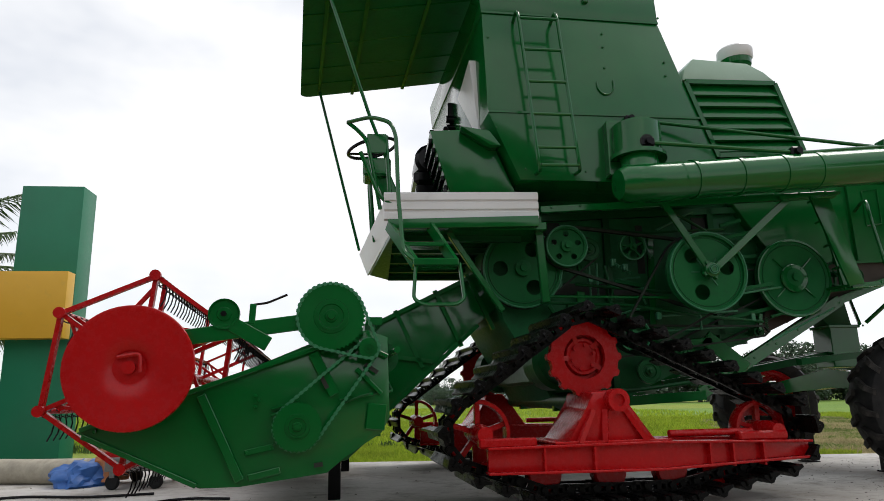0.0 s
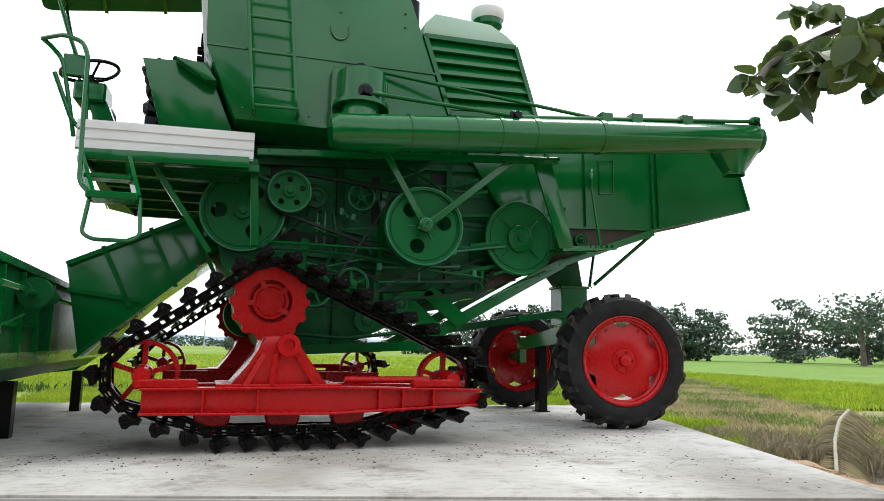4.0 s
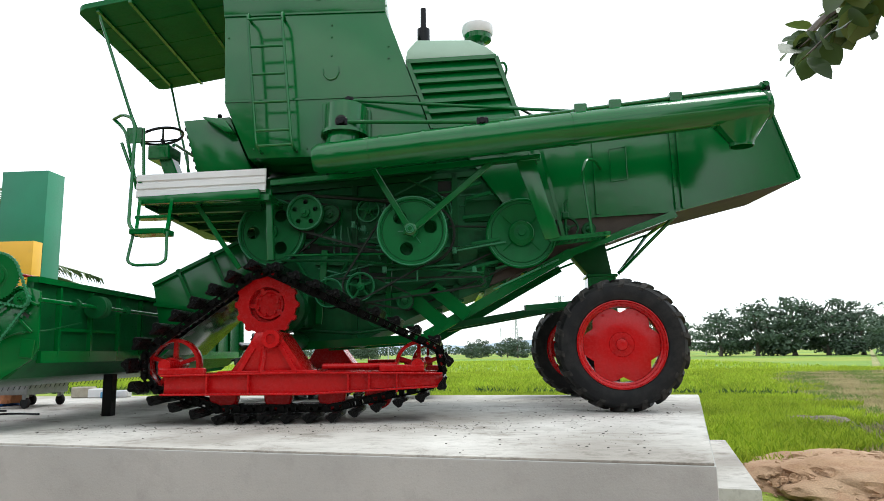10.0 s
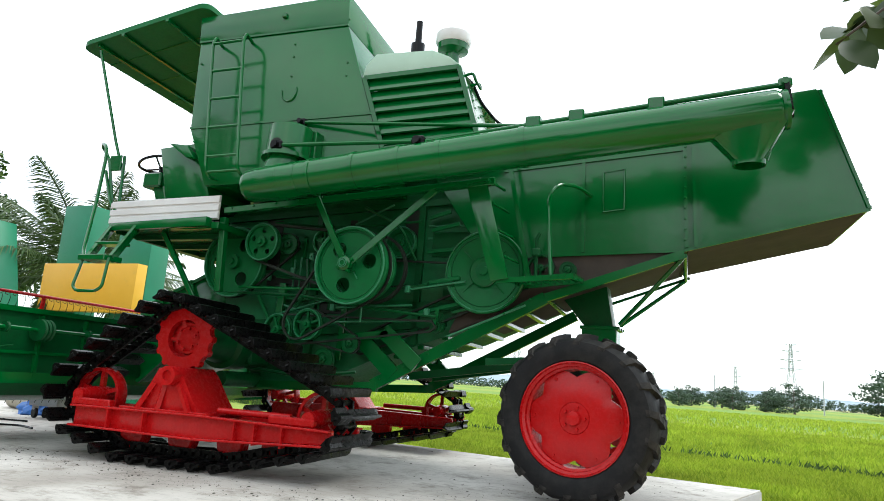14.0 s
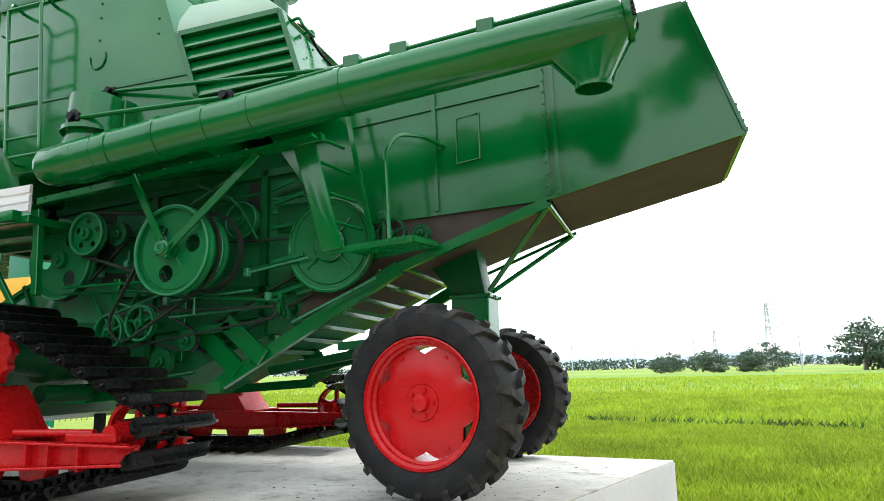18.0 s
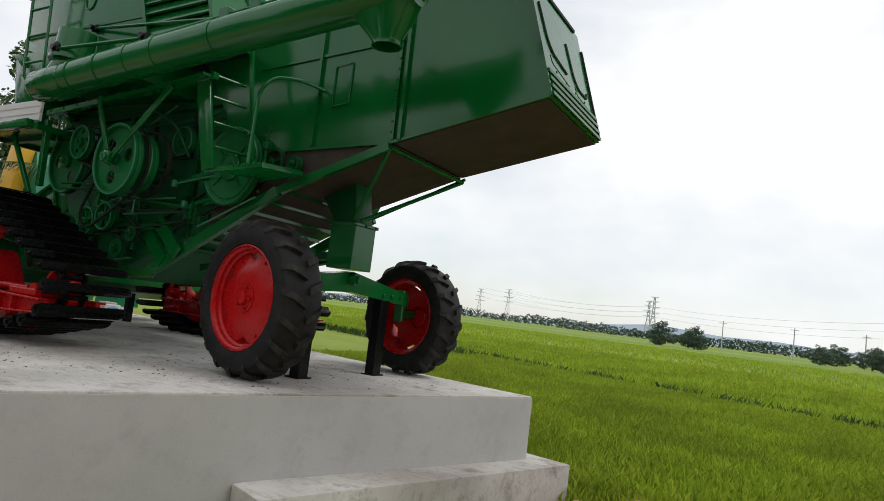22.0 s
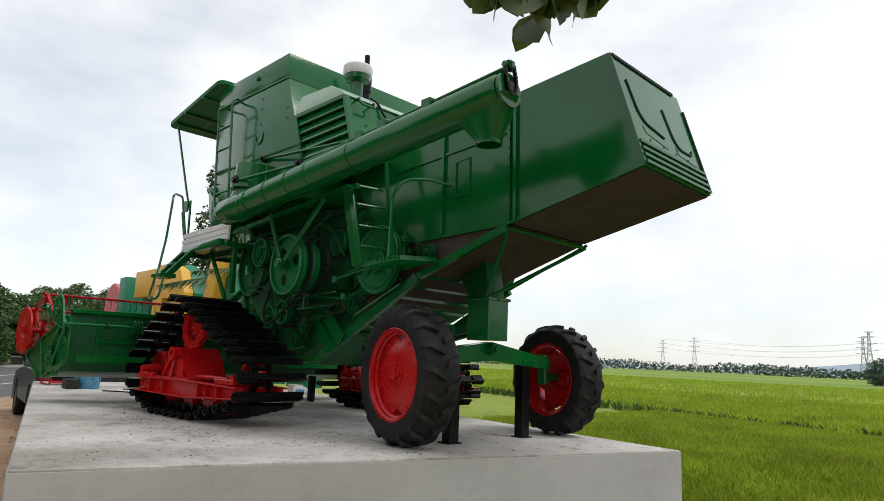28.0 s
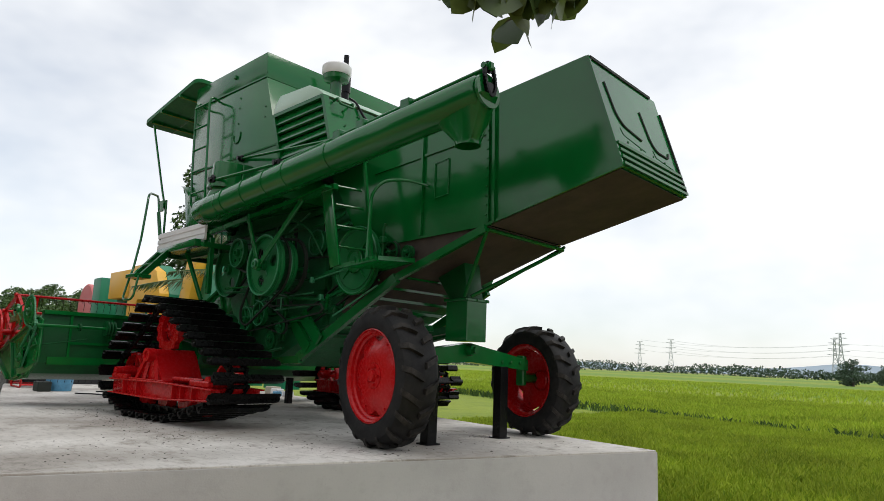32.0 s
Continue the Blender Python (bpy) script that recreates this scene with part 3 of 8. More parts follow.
for i in range(6):
    f = (i + 0.45) / 6
    x0, z0 = -1.69 + 0.19 * f, 2.93 - 0.54 * f
    x1, z1 = -0.945 + 0.18 * f, 2.965 - 0.53 * f
    bm = bmesh.new()
    obox(bm, (x0, TN + 0.02, z0), (x1, TN + 0.02, z1), 0.018, 0.100, (0, 0.45, 1))
    part("louvre", bm, GREEN, eng)
bm = bmesh.new()
prism(bm, [(-1.72, 2.965), (-1.70, 3.06), (-1.62, 3.15), (-1.16, 3.145), (-1.02, 3.08), (-0.93, 3.005)], TN + 0.0, TF, 0.008)
part("engine_roof", bm, GREEN_SKYLIT, eng, "glossy rounded roof of the engine housing, sky reflection painted in pale")
# rear face: sheet with a door, then louvres
for y0, y1 in ((TN + 0.05, 0.52), (1.5, TF)):
    bm = bmesh.new()
    p = [(-0.945, y0, 2.985), (-0.765, y0, 2.43), (-0.765, y1, 2.43), (-0.945, y1, 2.985)]
    q = [(x - 0.03, y, z) for x, y, z in p]
    v = [bm.verts.new(c) for c in p + q]
    bm.faces.new(v[:4]), bm.faces.new(v[7:3:-1])
    for i in range(4):
        j = (i + 1) % 4
        bm.faces.new((v[j], v[i], v[4 + i], v[4 + j]))
    part("rear_panel", bm, GREEN, eng)
for i in range(7):
    f = (i + 0.5) / 7
    bm = bmesh.new()
    x, z = -0.94 + 0.175 * f, 2.975 - 0.53 * f
    obox(bm, (x, 0.53, z), (x, 1.49, z), 0.016, 0.07, (0.6, 0, 1))
    part("rear_louvre", bm, GREEN, eng)
for y in (0.1, 0.28):
    for z in (2.9, 2.75, 2.6):
        b2 = shared("bolt", BOLT.data, pose(-0.94 + (2.985 - z) * 0.324 + 0.002, y, z, 0, 0, 90), eng)
bm = bmesh.new()
tube(bm, [(-0.93, 0.0, 2.97), (-0.86, 0.0, 2.99), (-0.84, 0.0, 2.93), (-0.84, 0.18, 2.93), (-0.86, 0.18, 2.99), (-0.93, 0.18, 2.97)], 0.011, 8, 0.03)
part("rear_handle", bm, GREEN, eng)

bm = bmesh.new()
lathe(bm, [(0, 0), (0, 0.05), (0.5, 0.05), (0.5, 0.062), (0.70, 0.062), (0.72, 0.03), (0.92, 0.028), (0.92, 0.02), (0.7, 0.02)], (-1.637, 0.666, 2.92), (0, 0, 1), 20)
part("exhaust_pipe", bm, BLACK, HV, "black exhaust pipe with a silencer")
bm = bmesh.new()
lathe(bm, [(0, 0.055), (0.17, 0.055), (0.18, 0.075), (0.19, 0.12), (0.235, 0.125), (0.24, 0.0)], (-1.10, 0.2, 3.06), (0, 0, 1), 24)
air = part("air_cleaner", bm, GREEN, HV, "green air cleaner stem with a white cap")
bm = bmesh.new()
lathe(bm, [(0, 0.0), (0, 0.128), (0.02, 0.14), (0.085, 0.14), (0.10, 0.128), (0.102, 0.0)], (-1.10, 0.2, 3.295), (0, 0, 1), 28)
part("cap", bm, WHITE, air, "white round cap")
bm = bmesh.new()
tube(bm, [(-1.05, 0.33, 3.1), (-0.98, 0.36, 3.05), (-0.92, 0.42, 2.9), (-0.8, 0.5, 2.75), (-0.55, 0.55, 2.62)], 0.012, 7, 0.06)
part("cable", bm, BLACK, HV)

yawed(-2.0, TN, tank, lad, eng)
lad.matrix_basis = Matrix.Translation((0.045, 0, -0.085)) @ lad.matrix_basis

# straw hood at the rear
HN, HF = 0.585, 1.64
bm = prism(bmesh.new(), [(-1.35, 2.40), (-0.334, 2.625), (1.455, 2.845), (1.48, 2.828), (1.74, 1.983), (0.6, 1.70), (-0.8, 1.62)], HN, HF)
bm.edges.ensure_lookup_table()
bmesh.ops.bevel(bm, geom=[e for e in bm.edges if all(v.co.y > HF - 0.01 and v.co.z > 2.39 for v in e.verts) and abs(e.verts[0].co.x - e.verts[1].co.x) > 0.1], offset=0.13, segments=3, affect="EDGES", profile=0.5)
bmesh.ops.bevel(bm, geom=[e for e in bm.edges if all(v.co.y < HN + 0.01 for v in e.verts)], offset=0.006, segments=1, affect="EDGES")
hood = part("straw_hood", bm, GREEN, HV, smooth=False)
# rusty plates closing the mouth; their dark colour carries the open cavity's shade
bm = bmesh.new()
obox(bm, (0.63, (HN + HF) / 2, 1.700), (1.715, (HN + HF) / 2, 1.968), HF - HN - 0.03, 0.006)
obox(bm, (-0.25, (HN + HF) / 2, 1.640), (0.62, (HN + HF) / 2, 1.690), HF - HN - 0.03, 0.006)
part("hood_mouth", bm, RUST, hood, "rusty underside of the straw hood, darkened for its shaded cavity")
for x0, z0, x1, z1 in ((-0.10, 2.62, -0.085, 1.68), (0.60, 2.70, 0.622, 1.72), (0.66, 2.70, 0.682, 1.72)):
    bm = bmesh.new()
    obox(bm, (x0, HN - 0.012, z0), (x1, HN - 0.012, z1), 0.02 if x0 == 0.60 else 0.03, 0.025)
    part("rib", bm, GREEN, hood)
for a, b in (((0.6, 1.70), (1.74, 1.983)), ((-0.8, 1.63), (0.6, 1.70)), ((1.74, 1.983), (1.475, 2.83)), ((-0.7, 2.31), (0.62, 2.44))):
    bm = bmesh.new()
    obox(bm, (a[0], HN - 0.006, a[1]), (b[0], HN - 0.006, b[1]), 0.018, 0.02)
    part("edge_strip", bm, GREEN, hood)
# rear face: pressed ridges and two curved lines
rz = lambda z: 1.74 - (z - 1.983) * 0.308
for z in (2.005, 2.055, 2.105, 2.155):
    bm = bmesh.new()
    obox(bm, (rz(z) + 0.006, HN + 0.005, z), (rz(z) + 0.006, HF - 0.005, z), 0.03, 0.018)
    part("ridge", bm, GREEN, hood)
for pts in ([(0.70, 2.66), (0.735, 2.42), (0.80, 2.345), (1.06, 2.30)], [(1.20, 2.58), (1.235, 2.34), (1.30, 2.275), (1.50, 2.27), (1.53, 2.32)]):
    bm = bmesh.new()
    tube(bm, [(rz(z) + 0.003, y, z) for y, z in pts], 0.009, 6, 0.06)
    part("pressed_line", bm, DARK, hood, "dark pressed groove")
for pts in ([(0.74, 2.31), (0.76, 2.26), (1.08, 2.215)], [(1.23, 2.27), (1.25, 2.215), (1.54, 2.19)]):
    bm = bmesh.new()
    tube(bm, [(rz(z) + 0.001, y, z) for y, z in pts], 0.003, 5, 0.02)
    part("scribed_line", bm, GREEN_D, hood)
for a, b in (((HN, 2.82), (HF - 0.11, 2.82)), ((HF, 2.70), (HF, 2.0))):
    part("rear_edge", obox(bmesh.new(), (rz(a[1]) + 0.004, a[0], a[1]), (rz(b[1]) + 0.004, b[0], b[1]), 0.02, 0.02), DARK, hood)
yawed(1.5, HN, hood)
for i in range(9):
    b2 = shared("bolt", BOLT.data, pose(rz(2.17) + 0.002, HN + 0.08 + i * 0.1, 2.17 + 0.03 * (i % 2), 0, 0, 90), hood)
for i in range(12):
    shared("bolt", BOLT.data, Matrix.Translation((0.612, HN - 0.022, 2.6 - i * 0.075)), hood)
bm = bmesh.new()
tube(bm, [(0.05, HN - 0.008, 1.98), (0.05, HN - 0.008, 2.28), (0.20, HN - 0.008, 2.30), (0.20, HN - 0.008, 2.0), (0.05, HN - 0.008, 1.98)], 0.006, 5)
part("hatch_edge", bm, GREEN, hood)

# threshing body
BN = 0.42
body = part("threshing_body", prism(bmesh.new(), [(-3.2, 1.85), (-3.1, 2.08), (-0.85, 2.35), (-0.75, 1.66), (-0.2, 1.62), (-0.30, 1.40), (-1.06, 1.05), (-1.67, 0.83), (-2.3, 0.55), (-2.75, 0.6), (-3.1, 1.2)], BN, mir(BN), 0.006), GREEN_B, HV)
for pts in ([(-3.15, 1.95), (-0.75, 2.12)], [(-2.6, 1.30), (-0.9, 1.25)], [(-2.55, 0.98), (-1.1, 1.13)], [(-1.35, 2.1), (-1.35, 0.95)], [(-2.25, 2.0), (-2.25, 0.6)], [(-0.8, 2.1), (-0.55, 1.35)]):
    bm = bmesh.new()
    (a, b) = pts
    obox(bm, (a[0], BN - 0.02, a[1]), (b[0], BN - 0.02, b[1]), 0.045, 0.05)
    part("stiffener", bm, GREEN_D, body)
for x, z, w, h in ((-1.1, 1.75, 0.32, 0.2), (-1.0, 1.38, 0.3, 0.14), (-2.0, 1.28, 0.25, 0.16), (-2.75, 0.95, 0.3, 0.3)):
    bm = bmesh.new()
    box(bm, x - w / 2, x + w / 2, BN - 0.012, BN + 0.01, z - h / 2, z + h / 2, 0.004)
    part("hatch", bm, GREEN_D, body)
# slatted underside towards the rear
for i in range(7):
    f = i / 6
    bm = bmesh.new()
    x, z = -1.5 + 1.15 * f, 0.86 + 0.5 * f
    obox(bm, (x, BN + 0.03, z), (x, mir(BN) - 0.03, z), 0.05, 0.03)
    part("underside_slat", bm, GREEN, body)
yawed(-1.8, BN, body)

bm = bmesh.new()
prism(bm, [(-0.80, 1.66), (0.58, 1.70), (0.60, 1.682), (-0.33, 1.36), (-1.06, 1.06)], 0.50, 1.54, 0.004)
yawed(0.3, 0.5, part("straw_pan", bm, RUST, HV, "brown rusty underside of the straw outlet"))


def frame_rail(y):
    bm = bmesh.new()
    obox(bm, (-1.62, y, 0.63), (-0.33, y + 0.1, 1.34), 0.05, 0.085)
    part("frame_rail", bm, GREEN, HV)
    bm = bmesh.new()
    obox(bm, (-2.75, y, 0.56), (-1.58, y, 0.62), 0.05, 0.07)
    part("lower_rail", bm, GREEN, HV)
    bm = bmesh.new()
    obox(bm, (-1.45, y, 0.72), (-1.75, y, 0.98), 0.04, 0.12)
    part("rail_gusset", bm, GREEN, HV)
    bm = bmesh.new()
    k = 1 if y < 1 else 0.35
    obox(bm, (-0.33, y + 0.1, 1.34), (0.61, y + (0.18 if y < 1 else 0.05), 1.675), 0.04 * k, 0.06 * k)
    part("upper_rail", bm, GREEN, HV)


frame_rail(0.33)
frame_rail(1.47)


# pulleys and belts
def pulley(name, c, r, w, spokes=0, holes=(), hub=0.05, shaft=0.1, mat=None, rimw=0.025):
    """A belt pulley across y; c is the middle of its outer face."""
    mat = mat or (GREEN_M if r > 0.1 else GREEN_D)
    x, y, z = c
    bm = bmesh.new()
    if holes:
        holed_disc(bm, (x, y + w * 0.35, z), r * 0.97, y + w * 0.35, y + w * 0.35 + 0.012, holes)
        lathe(bm, [(0, r - rimw), (0, r), (w * 0.3, r), (w * 0.5, r - 0.012), (w * 0.7, r), (w, r), (w, r - rimw)], (x, y, z), (0, 1, 0), 40, True)
    elif spokes:
        lathe(bm, [(0, r - rimw), (0, r), (w * 0.35, r), (w * 0.5, r - 0.012), (w * 0.65, r), (w, r), (w, r - rimw)], (x, y, z), (0, 1, 0), 36, True)
        for k in range(spokes):
            a = k * math.tau / spokes + 0.4
            obox(bm, (x + hub * 0.7 * math.cos(a), y + w / 2, z + hub * 0.7 * math.sin(a)), (x + (r - rimw * 0.6) * math.cos(a), y + w / 2, z + (r - rimw * 0.6) * math.sin(a)), w * 0.4, r * 0.16, (0, 1, 0))
    else:
        lathe(bm, [(0.012, 0), (0.012, r * 0.55), (0.004, r * 0.6), (0.004, r * 0.9), (0, r * 0.93), (0, r), (w * 0.35, r), (w * 0.5, r - 0.012), (w * 0.65, r), (w, r), (w, 0)], (x, y, z), (0, 1, 0), 40)
    p = part(name, bm, mat, HV)
    bm = bmesh.new()
    lathe(bm, [(-0.035, 0), (-0.035, hub * 0.45), (-0.015, hub * 0.5), (-0.012, hub), (w, hub), (w, 0)], (x, y, z), (0, 1, 0), 18)
    part("hub", bm, mat, p)
    bm = bmesh.new()
    cyl(bm, (x, y + w, z), (x, y + w + shaft, z), hub * 0.45, seg=10)
    part("shaft", bm, mat, p)
    if r > 0.1:
        for rr, th in ((r - 0.006, 0.007), (r * 0.86, 0.004)) if not spokes else ((r - 0.005, 0.005),):
            part("rim", tube(bmesh.new(), [(x + rr * math.cos(k * math.tau / 44), y + (0.0 if rr > r * 0.9 else (w * 0.35 if holes else 0.003)), z + rr * math.sin(k * math.tau / 44)) for k in range(44)], th, 6, loop=True), GREEN_E if th > 0.0045 else GREEN_D, p)
    return p


pulley("main_pulley", (-1.675, -0.1, 1.485), 0.292, 0.07, holes=[(math.tau * k / 3 + 2.3, 0.155, 0.056) for k in range(3)], hub=0.05, shaft=0.45)
pulley("backing_pulley", (-1.64, 0.05, 1.49), 0.25, 0.06, hub=0.05, shaft=0.25)
pulley("variator_pulley", (-2.64, 0.11, 1.715), 0.158, 0.05, holes=[(math.tau * k / 5 + 0.3, 0.095, 0.022) for k in range(5)], hub=0.045, shaft=0.3)
pulley("small_pulley", (-2.44, 0.2, 1.71), 0.085, 0.05, hub=0.03, shaft=0.2)
pulley("fan_cover", (-0.762, 0.30, 1.512), 0.305, 0.05, hub=0.07, shaft=0.1)
pulley("drum_pulley", (-2.96, 0.18, 1.562), 0.30, 0.07, holes=[(math.tau * k / 3 + 1.05, 0.165, 0.058) for k in range(3)], hub=0.06, shaft=0.1)
pulley("spoked_pulley", (-2.155, 0.16, 1.06), 0.125, 0.045, spokes=5, hub=0.035, shaft=0.25, rimw=0.02)
pulley("spoked_pulley", (-2.43, 0.16, 1.01), 0.128, 0.045, spokes=4, hub=0.03, shaft=0.25, rimw=0.018)
pulley("idler_pulley", (-2.10, 0.2, 1.73), 0.105, 0.04, spokes=5, hub=0.03, shaft=0.2, rimw=0.018)
pulley("idler_pulley", (-1.78, 0.2, 0.93), 0.07, 0.04, hub=0.025, shaft=0.2)
pulley("idler_pulley", (-2.03, 0.24, 0.80), 0.09, 0.04, hub=0.03, shaft=0.2)
pulley("roller_cylinder", (-1.12, 0.28, 1.085), 0.042, 0.09, hub=0.02, shaft=0.1)
pulley("idler_pulley", (-0.36, 0.36, 1.55), 0.10, 0.04, spokes=3, hub=0.025, shaft=0.1, rimw=0.014)
pulley("idler_pulley", (-0.17, 0.38, 1.54), 0.06, 0.05, hub=0.025, shaft=0.1)
pulley("rear_drum_pulley", (-1.5, 0.36, 1.75), 0.13, 0.05, hub=0.04, shaft=0.06)


def belt(circles, y, w=0.022, h=0.014):
    loop = hull_path(circles, 0.05)
    bm = bmesh.new()
    n = len(loop)
    rings = []
    for x, z, a in loop:
        nx, nz = math.sin(a), -math.cos(a)
        rings.append([bm.verts.new((x + nx * d, y + e, z + nz * d)) for d, e in ((0, 0), (h, 0), (h, w), (0, w))])
    for i in range(n):
        p, q = rings[i], rings[(i + 1) % n]
        for k in range(4):
            bm.faces.new((p[k], p[(k + 1) % 4], q[(k + 1) % 4], q[k]))
    return part("belt", bm, BELT, HV, "worn black drive belt")


belt([(-1.69, 1.49, 0.285), (-2.155, 1.06, 0.12)], 0.02)
belt([(-2.64, 1.715, 0.15), (-1.60, 1.5, 0.25)], 0.15, 0.034, 0.02)
belt([(-2.96, 1.562, 0.29), (-2.44, 1.71, 0.08)], 0.22)
belt([(-2.43, 1.01, 0.12), (-1.12, 1.085, 0.03)], 0.2)
belt([(-2.155, 1.06, 0.12), (-1.78, 0.93, 0.065)], 0.22)
belt([(-1.6, 1.5, 0.10), (-0.765, 1.505, 0.06)], 0.36)
belt([(-1.78, 0.93, 0.065), (-0.36, 1.55, 0.09)], 0.37)

# braces in front of the main pulley, posts and rods
for a, b, w, h in (((-1.99, -0.13, 2.0), (-1.69, -0.14, 1.49), 0.02, 0.05), ((-1.02, -0.12, 2.02), (-1.665, -0.14, 1.48), 0.02, 0.05),
                   ((-2.90, -0.06, 1.88), (-2.865, -0.06, 1.27), 0.05, 0.055), ((-3.54, -0.05, 1.78), (-3.16, 0.0, 1.22), 0.035, 0.04),
                   ((-2.88, -0.08, 1.93), (-0.6, -0.06, 2.08), 0.05, 0.05), ((-2.80, 0.1, 1.335), (-1.90, 0.1, 1.325), 0.02, 0.018),
                   ((-2.5, 0.3, 1.4), (-2.55, 0.3, 0.75), 0.04, 0.06), ((-1.9, 0.34, 1.85), (-1.95, 0.34, 0.8), 0.03, 0.05),
                   ((-1.55, 0.3, 1.05), (-1.25, 0.3, 0.80), 0.03, 0.12), ((-1.9, 0.3, 0.98), (-1.5, 0.3, 1.02), 0.03, 0.06)):
    bm = bmesh.new()
    obox(bm, a, b, w, h, bev=0.004)
    part("brace", bm, GREEN, HV)
for pts, r in (([(-2.55, 0.25, 1.45), (-1.5, 0.25, 1.36), (-1.2, 0.28, 1.4)], 0.012), ([(-1.35, 0.3, 1.38), (-1.0, 0.3, 1.42)], 0.018), ([(-2.6, 0.22, 1.9), (-2.0, 0.25, 1.85), (-1.3, 0.3, 1.9)], 0.01),
               ([(-1.75, 0.2, 2.0), (-1.45, 0.25, 1.85), (-1.35, 0.35, 1.6)], 0.012), ([(-2.85, 0.15, 1.3), (-2.2, 0.15, 1.28), (-1.6, 0.2, 1.2), (-1.1, 0.25, 1.16)], 0.012),
               ([(-2.75, 0.25, 0.7), (-2.2, 0.2, 0.66), (-1.7, 0.2, 0.72)], 0.014), ([(-1.0, 0.3, 1.2), (-0.55, 0.34, 1.32)], 0.012), ([(-2.3, 0.3, 1.6), (-2.25, 0.28, 1.35), (-2.35, 0.28, 1.2)], 0.016)):
    bm = bmesh.new()
    tube(bm, pts, r, 7, 0.08)
    part("rod", bm, GREEN_D, HV)

# front feeder house
feeder = part("feeder_house", prism(bmesh.new(), [(-4.12, 1.135), (-3.15, 1.62), (-3.0, 1.4), (-3.27, 1.178), (-3.53, 0.96), (-4.0, 0.50)], 0.45, mir(0.45), 0.006), GREEN, HV)
for f in (0.25, 0.55, 0.8):
    bm = bmesh.new()
    x, z = -4.15 + f * 1.0, 1.15 + f * 0.51
    obox(bm, (x, 0.44, z), (x + 0.2, 0.44, z - 0.42), 0.03, 0.03)
    part("stiffener", bm, GREEN, feeder)
for a, b in (((-4.12, 0.44, 1.14), (-3.15, 0.44, 1.62)), ((-4.02, 0.44, 0.50), (-3.27, 0.44, 1.17)), ((-4.10, 0.44, 0.96), (-3.62, 0.44, 0.90))):
    bm = bmesh.new()
    obox(bm, a, b, 0.03, 0.03)
    part("edge_strip", bm, GREEN, feeder)
for a in (0.8, 2.37, 3.9, 5.5):
    part("pressed_rib", obox(bmesh.new(), (-0.765 + 0.08 * math.cos(a), 0.302, 1.505 + 0.08 * math.sin(a)), (-0.765 + 0.22 * math.cos(a), 0.302, 1.505 + 0.22 * math.sin(a)), 0.008, 0.012, (0, 1, 0)), GREEN, HV)
yawed(-3.3, 0.45, feeder)
# bearing housing where the braces meet
brg = part("bearing_housing", lathe(bmesh.new(), [(0, 0), (0, 0.022), (0.012, 0.024), (0.012, 0.036), (0.02, 0.052), (0.05, 0.055), (0.05, 0)], (-1.68, -0.19, 1.485), (0, 1, 0), 20), GREEN, HV)
for k in range(4):
    a = k * math.tau / 4 + 0.5
    part("lobe", lathe(bmesh.new(), [(0, 0), (0, 0.014), (0.03, 0.018), (0.03, 0)], (-1.68 + 0.058 * math.cos(a), -0.165, 1.485 + 0.058 * math.sin(a)), (0, 1, 0), 10), GREEN, brg)
for k in range(7):
    a = k * math.tau / 7
    part("cover_bolt", cyl(bmesh.new(), (-0.765 + 0.095 * math.cos(a), 0.284, 1.505 + 0.095 * math.sin(a)), (-0.765 + 0.095 * math.cos(a), 0.305, 1.505 + 0.095 * math.sin(a)), 0.008, seg=6), GREEN, HV)
part("cover_rim", tube(bmesh.new(), [(-0.765 + 0.30 * math.cos(k * math.tau / 48), 0.300, 1.505 + 0.30 * math.sin(k * math.tau / 48)) for k in range(48)], 0.010, 6, loop=True), GREEN, HV)
# lattice of small stays, bolts and rods on the side wall
for a, b in (((-2.5, 0.36, 1.78), (-2.47, 0.36, 1.55)), ((-2.38, 0.36, 1.8), (-2.38, 0.36, 1.62)), ((-1.28, 0.4, 1.95), (-1.1, 0.4, 2.0)), ((-1.25, 0.4, 1.85), (-1.02, 0.4, 1.9)), ((-1.28, 0.4, 1.68), (-1.0, 0.4, 1.70)), ((-2.2, 0.38, 1.5), (-1.98, 0.38, 1.46)), ((-1.3, 0.38, 1.2), (-0.85, 0.36, 1.3)), ((-1.2, 0.3, 1.42), (-0.95, 0.3, 1.46)), ((-2.75, 0.3, 1.3), (-2.62, 0.3, 1.1))):
    part("stay", obox(bmesh.new(), a, b, 0.02, 0.03, bev=0.003), GREEN_M, HV)
part("tension_arm", obox(bmesh.new(), (-1.12, 0.27, 1.085), (-1.10, 0.27, 1.22), 0.016, 0.025), GREEN, HV)
part("arm_spring", tube(bmesh.new(), [(-1.06 + 0.012 * math.cos(k * 1.6), 0.27 + 0.012 * math.sin(k * 1.6), 1.10 + 0.004 * k) for k in range(24)], 0.003, 5), GREEN_D, HV)
for i in range(11):
    shared("bolt", BOLT.data, Matrix.Translation((-2.8 + i * 0.21, -0.105, 1.945 + i * 0.0145)), HV)
for i in range(7):
    shared("bolt", BOLT.data, Matrix.Translation((-1.55 + i * 0.19, 0.305, 0.68 + i * 0.105)), HV)
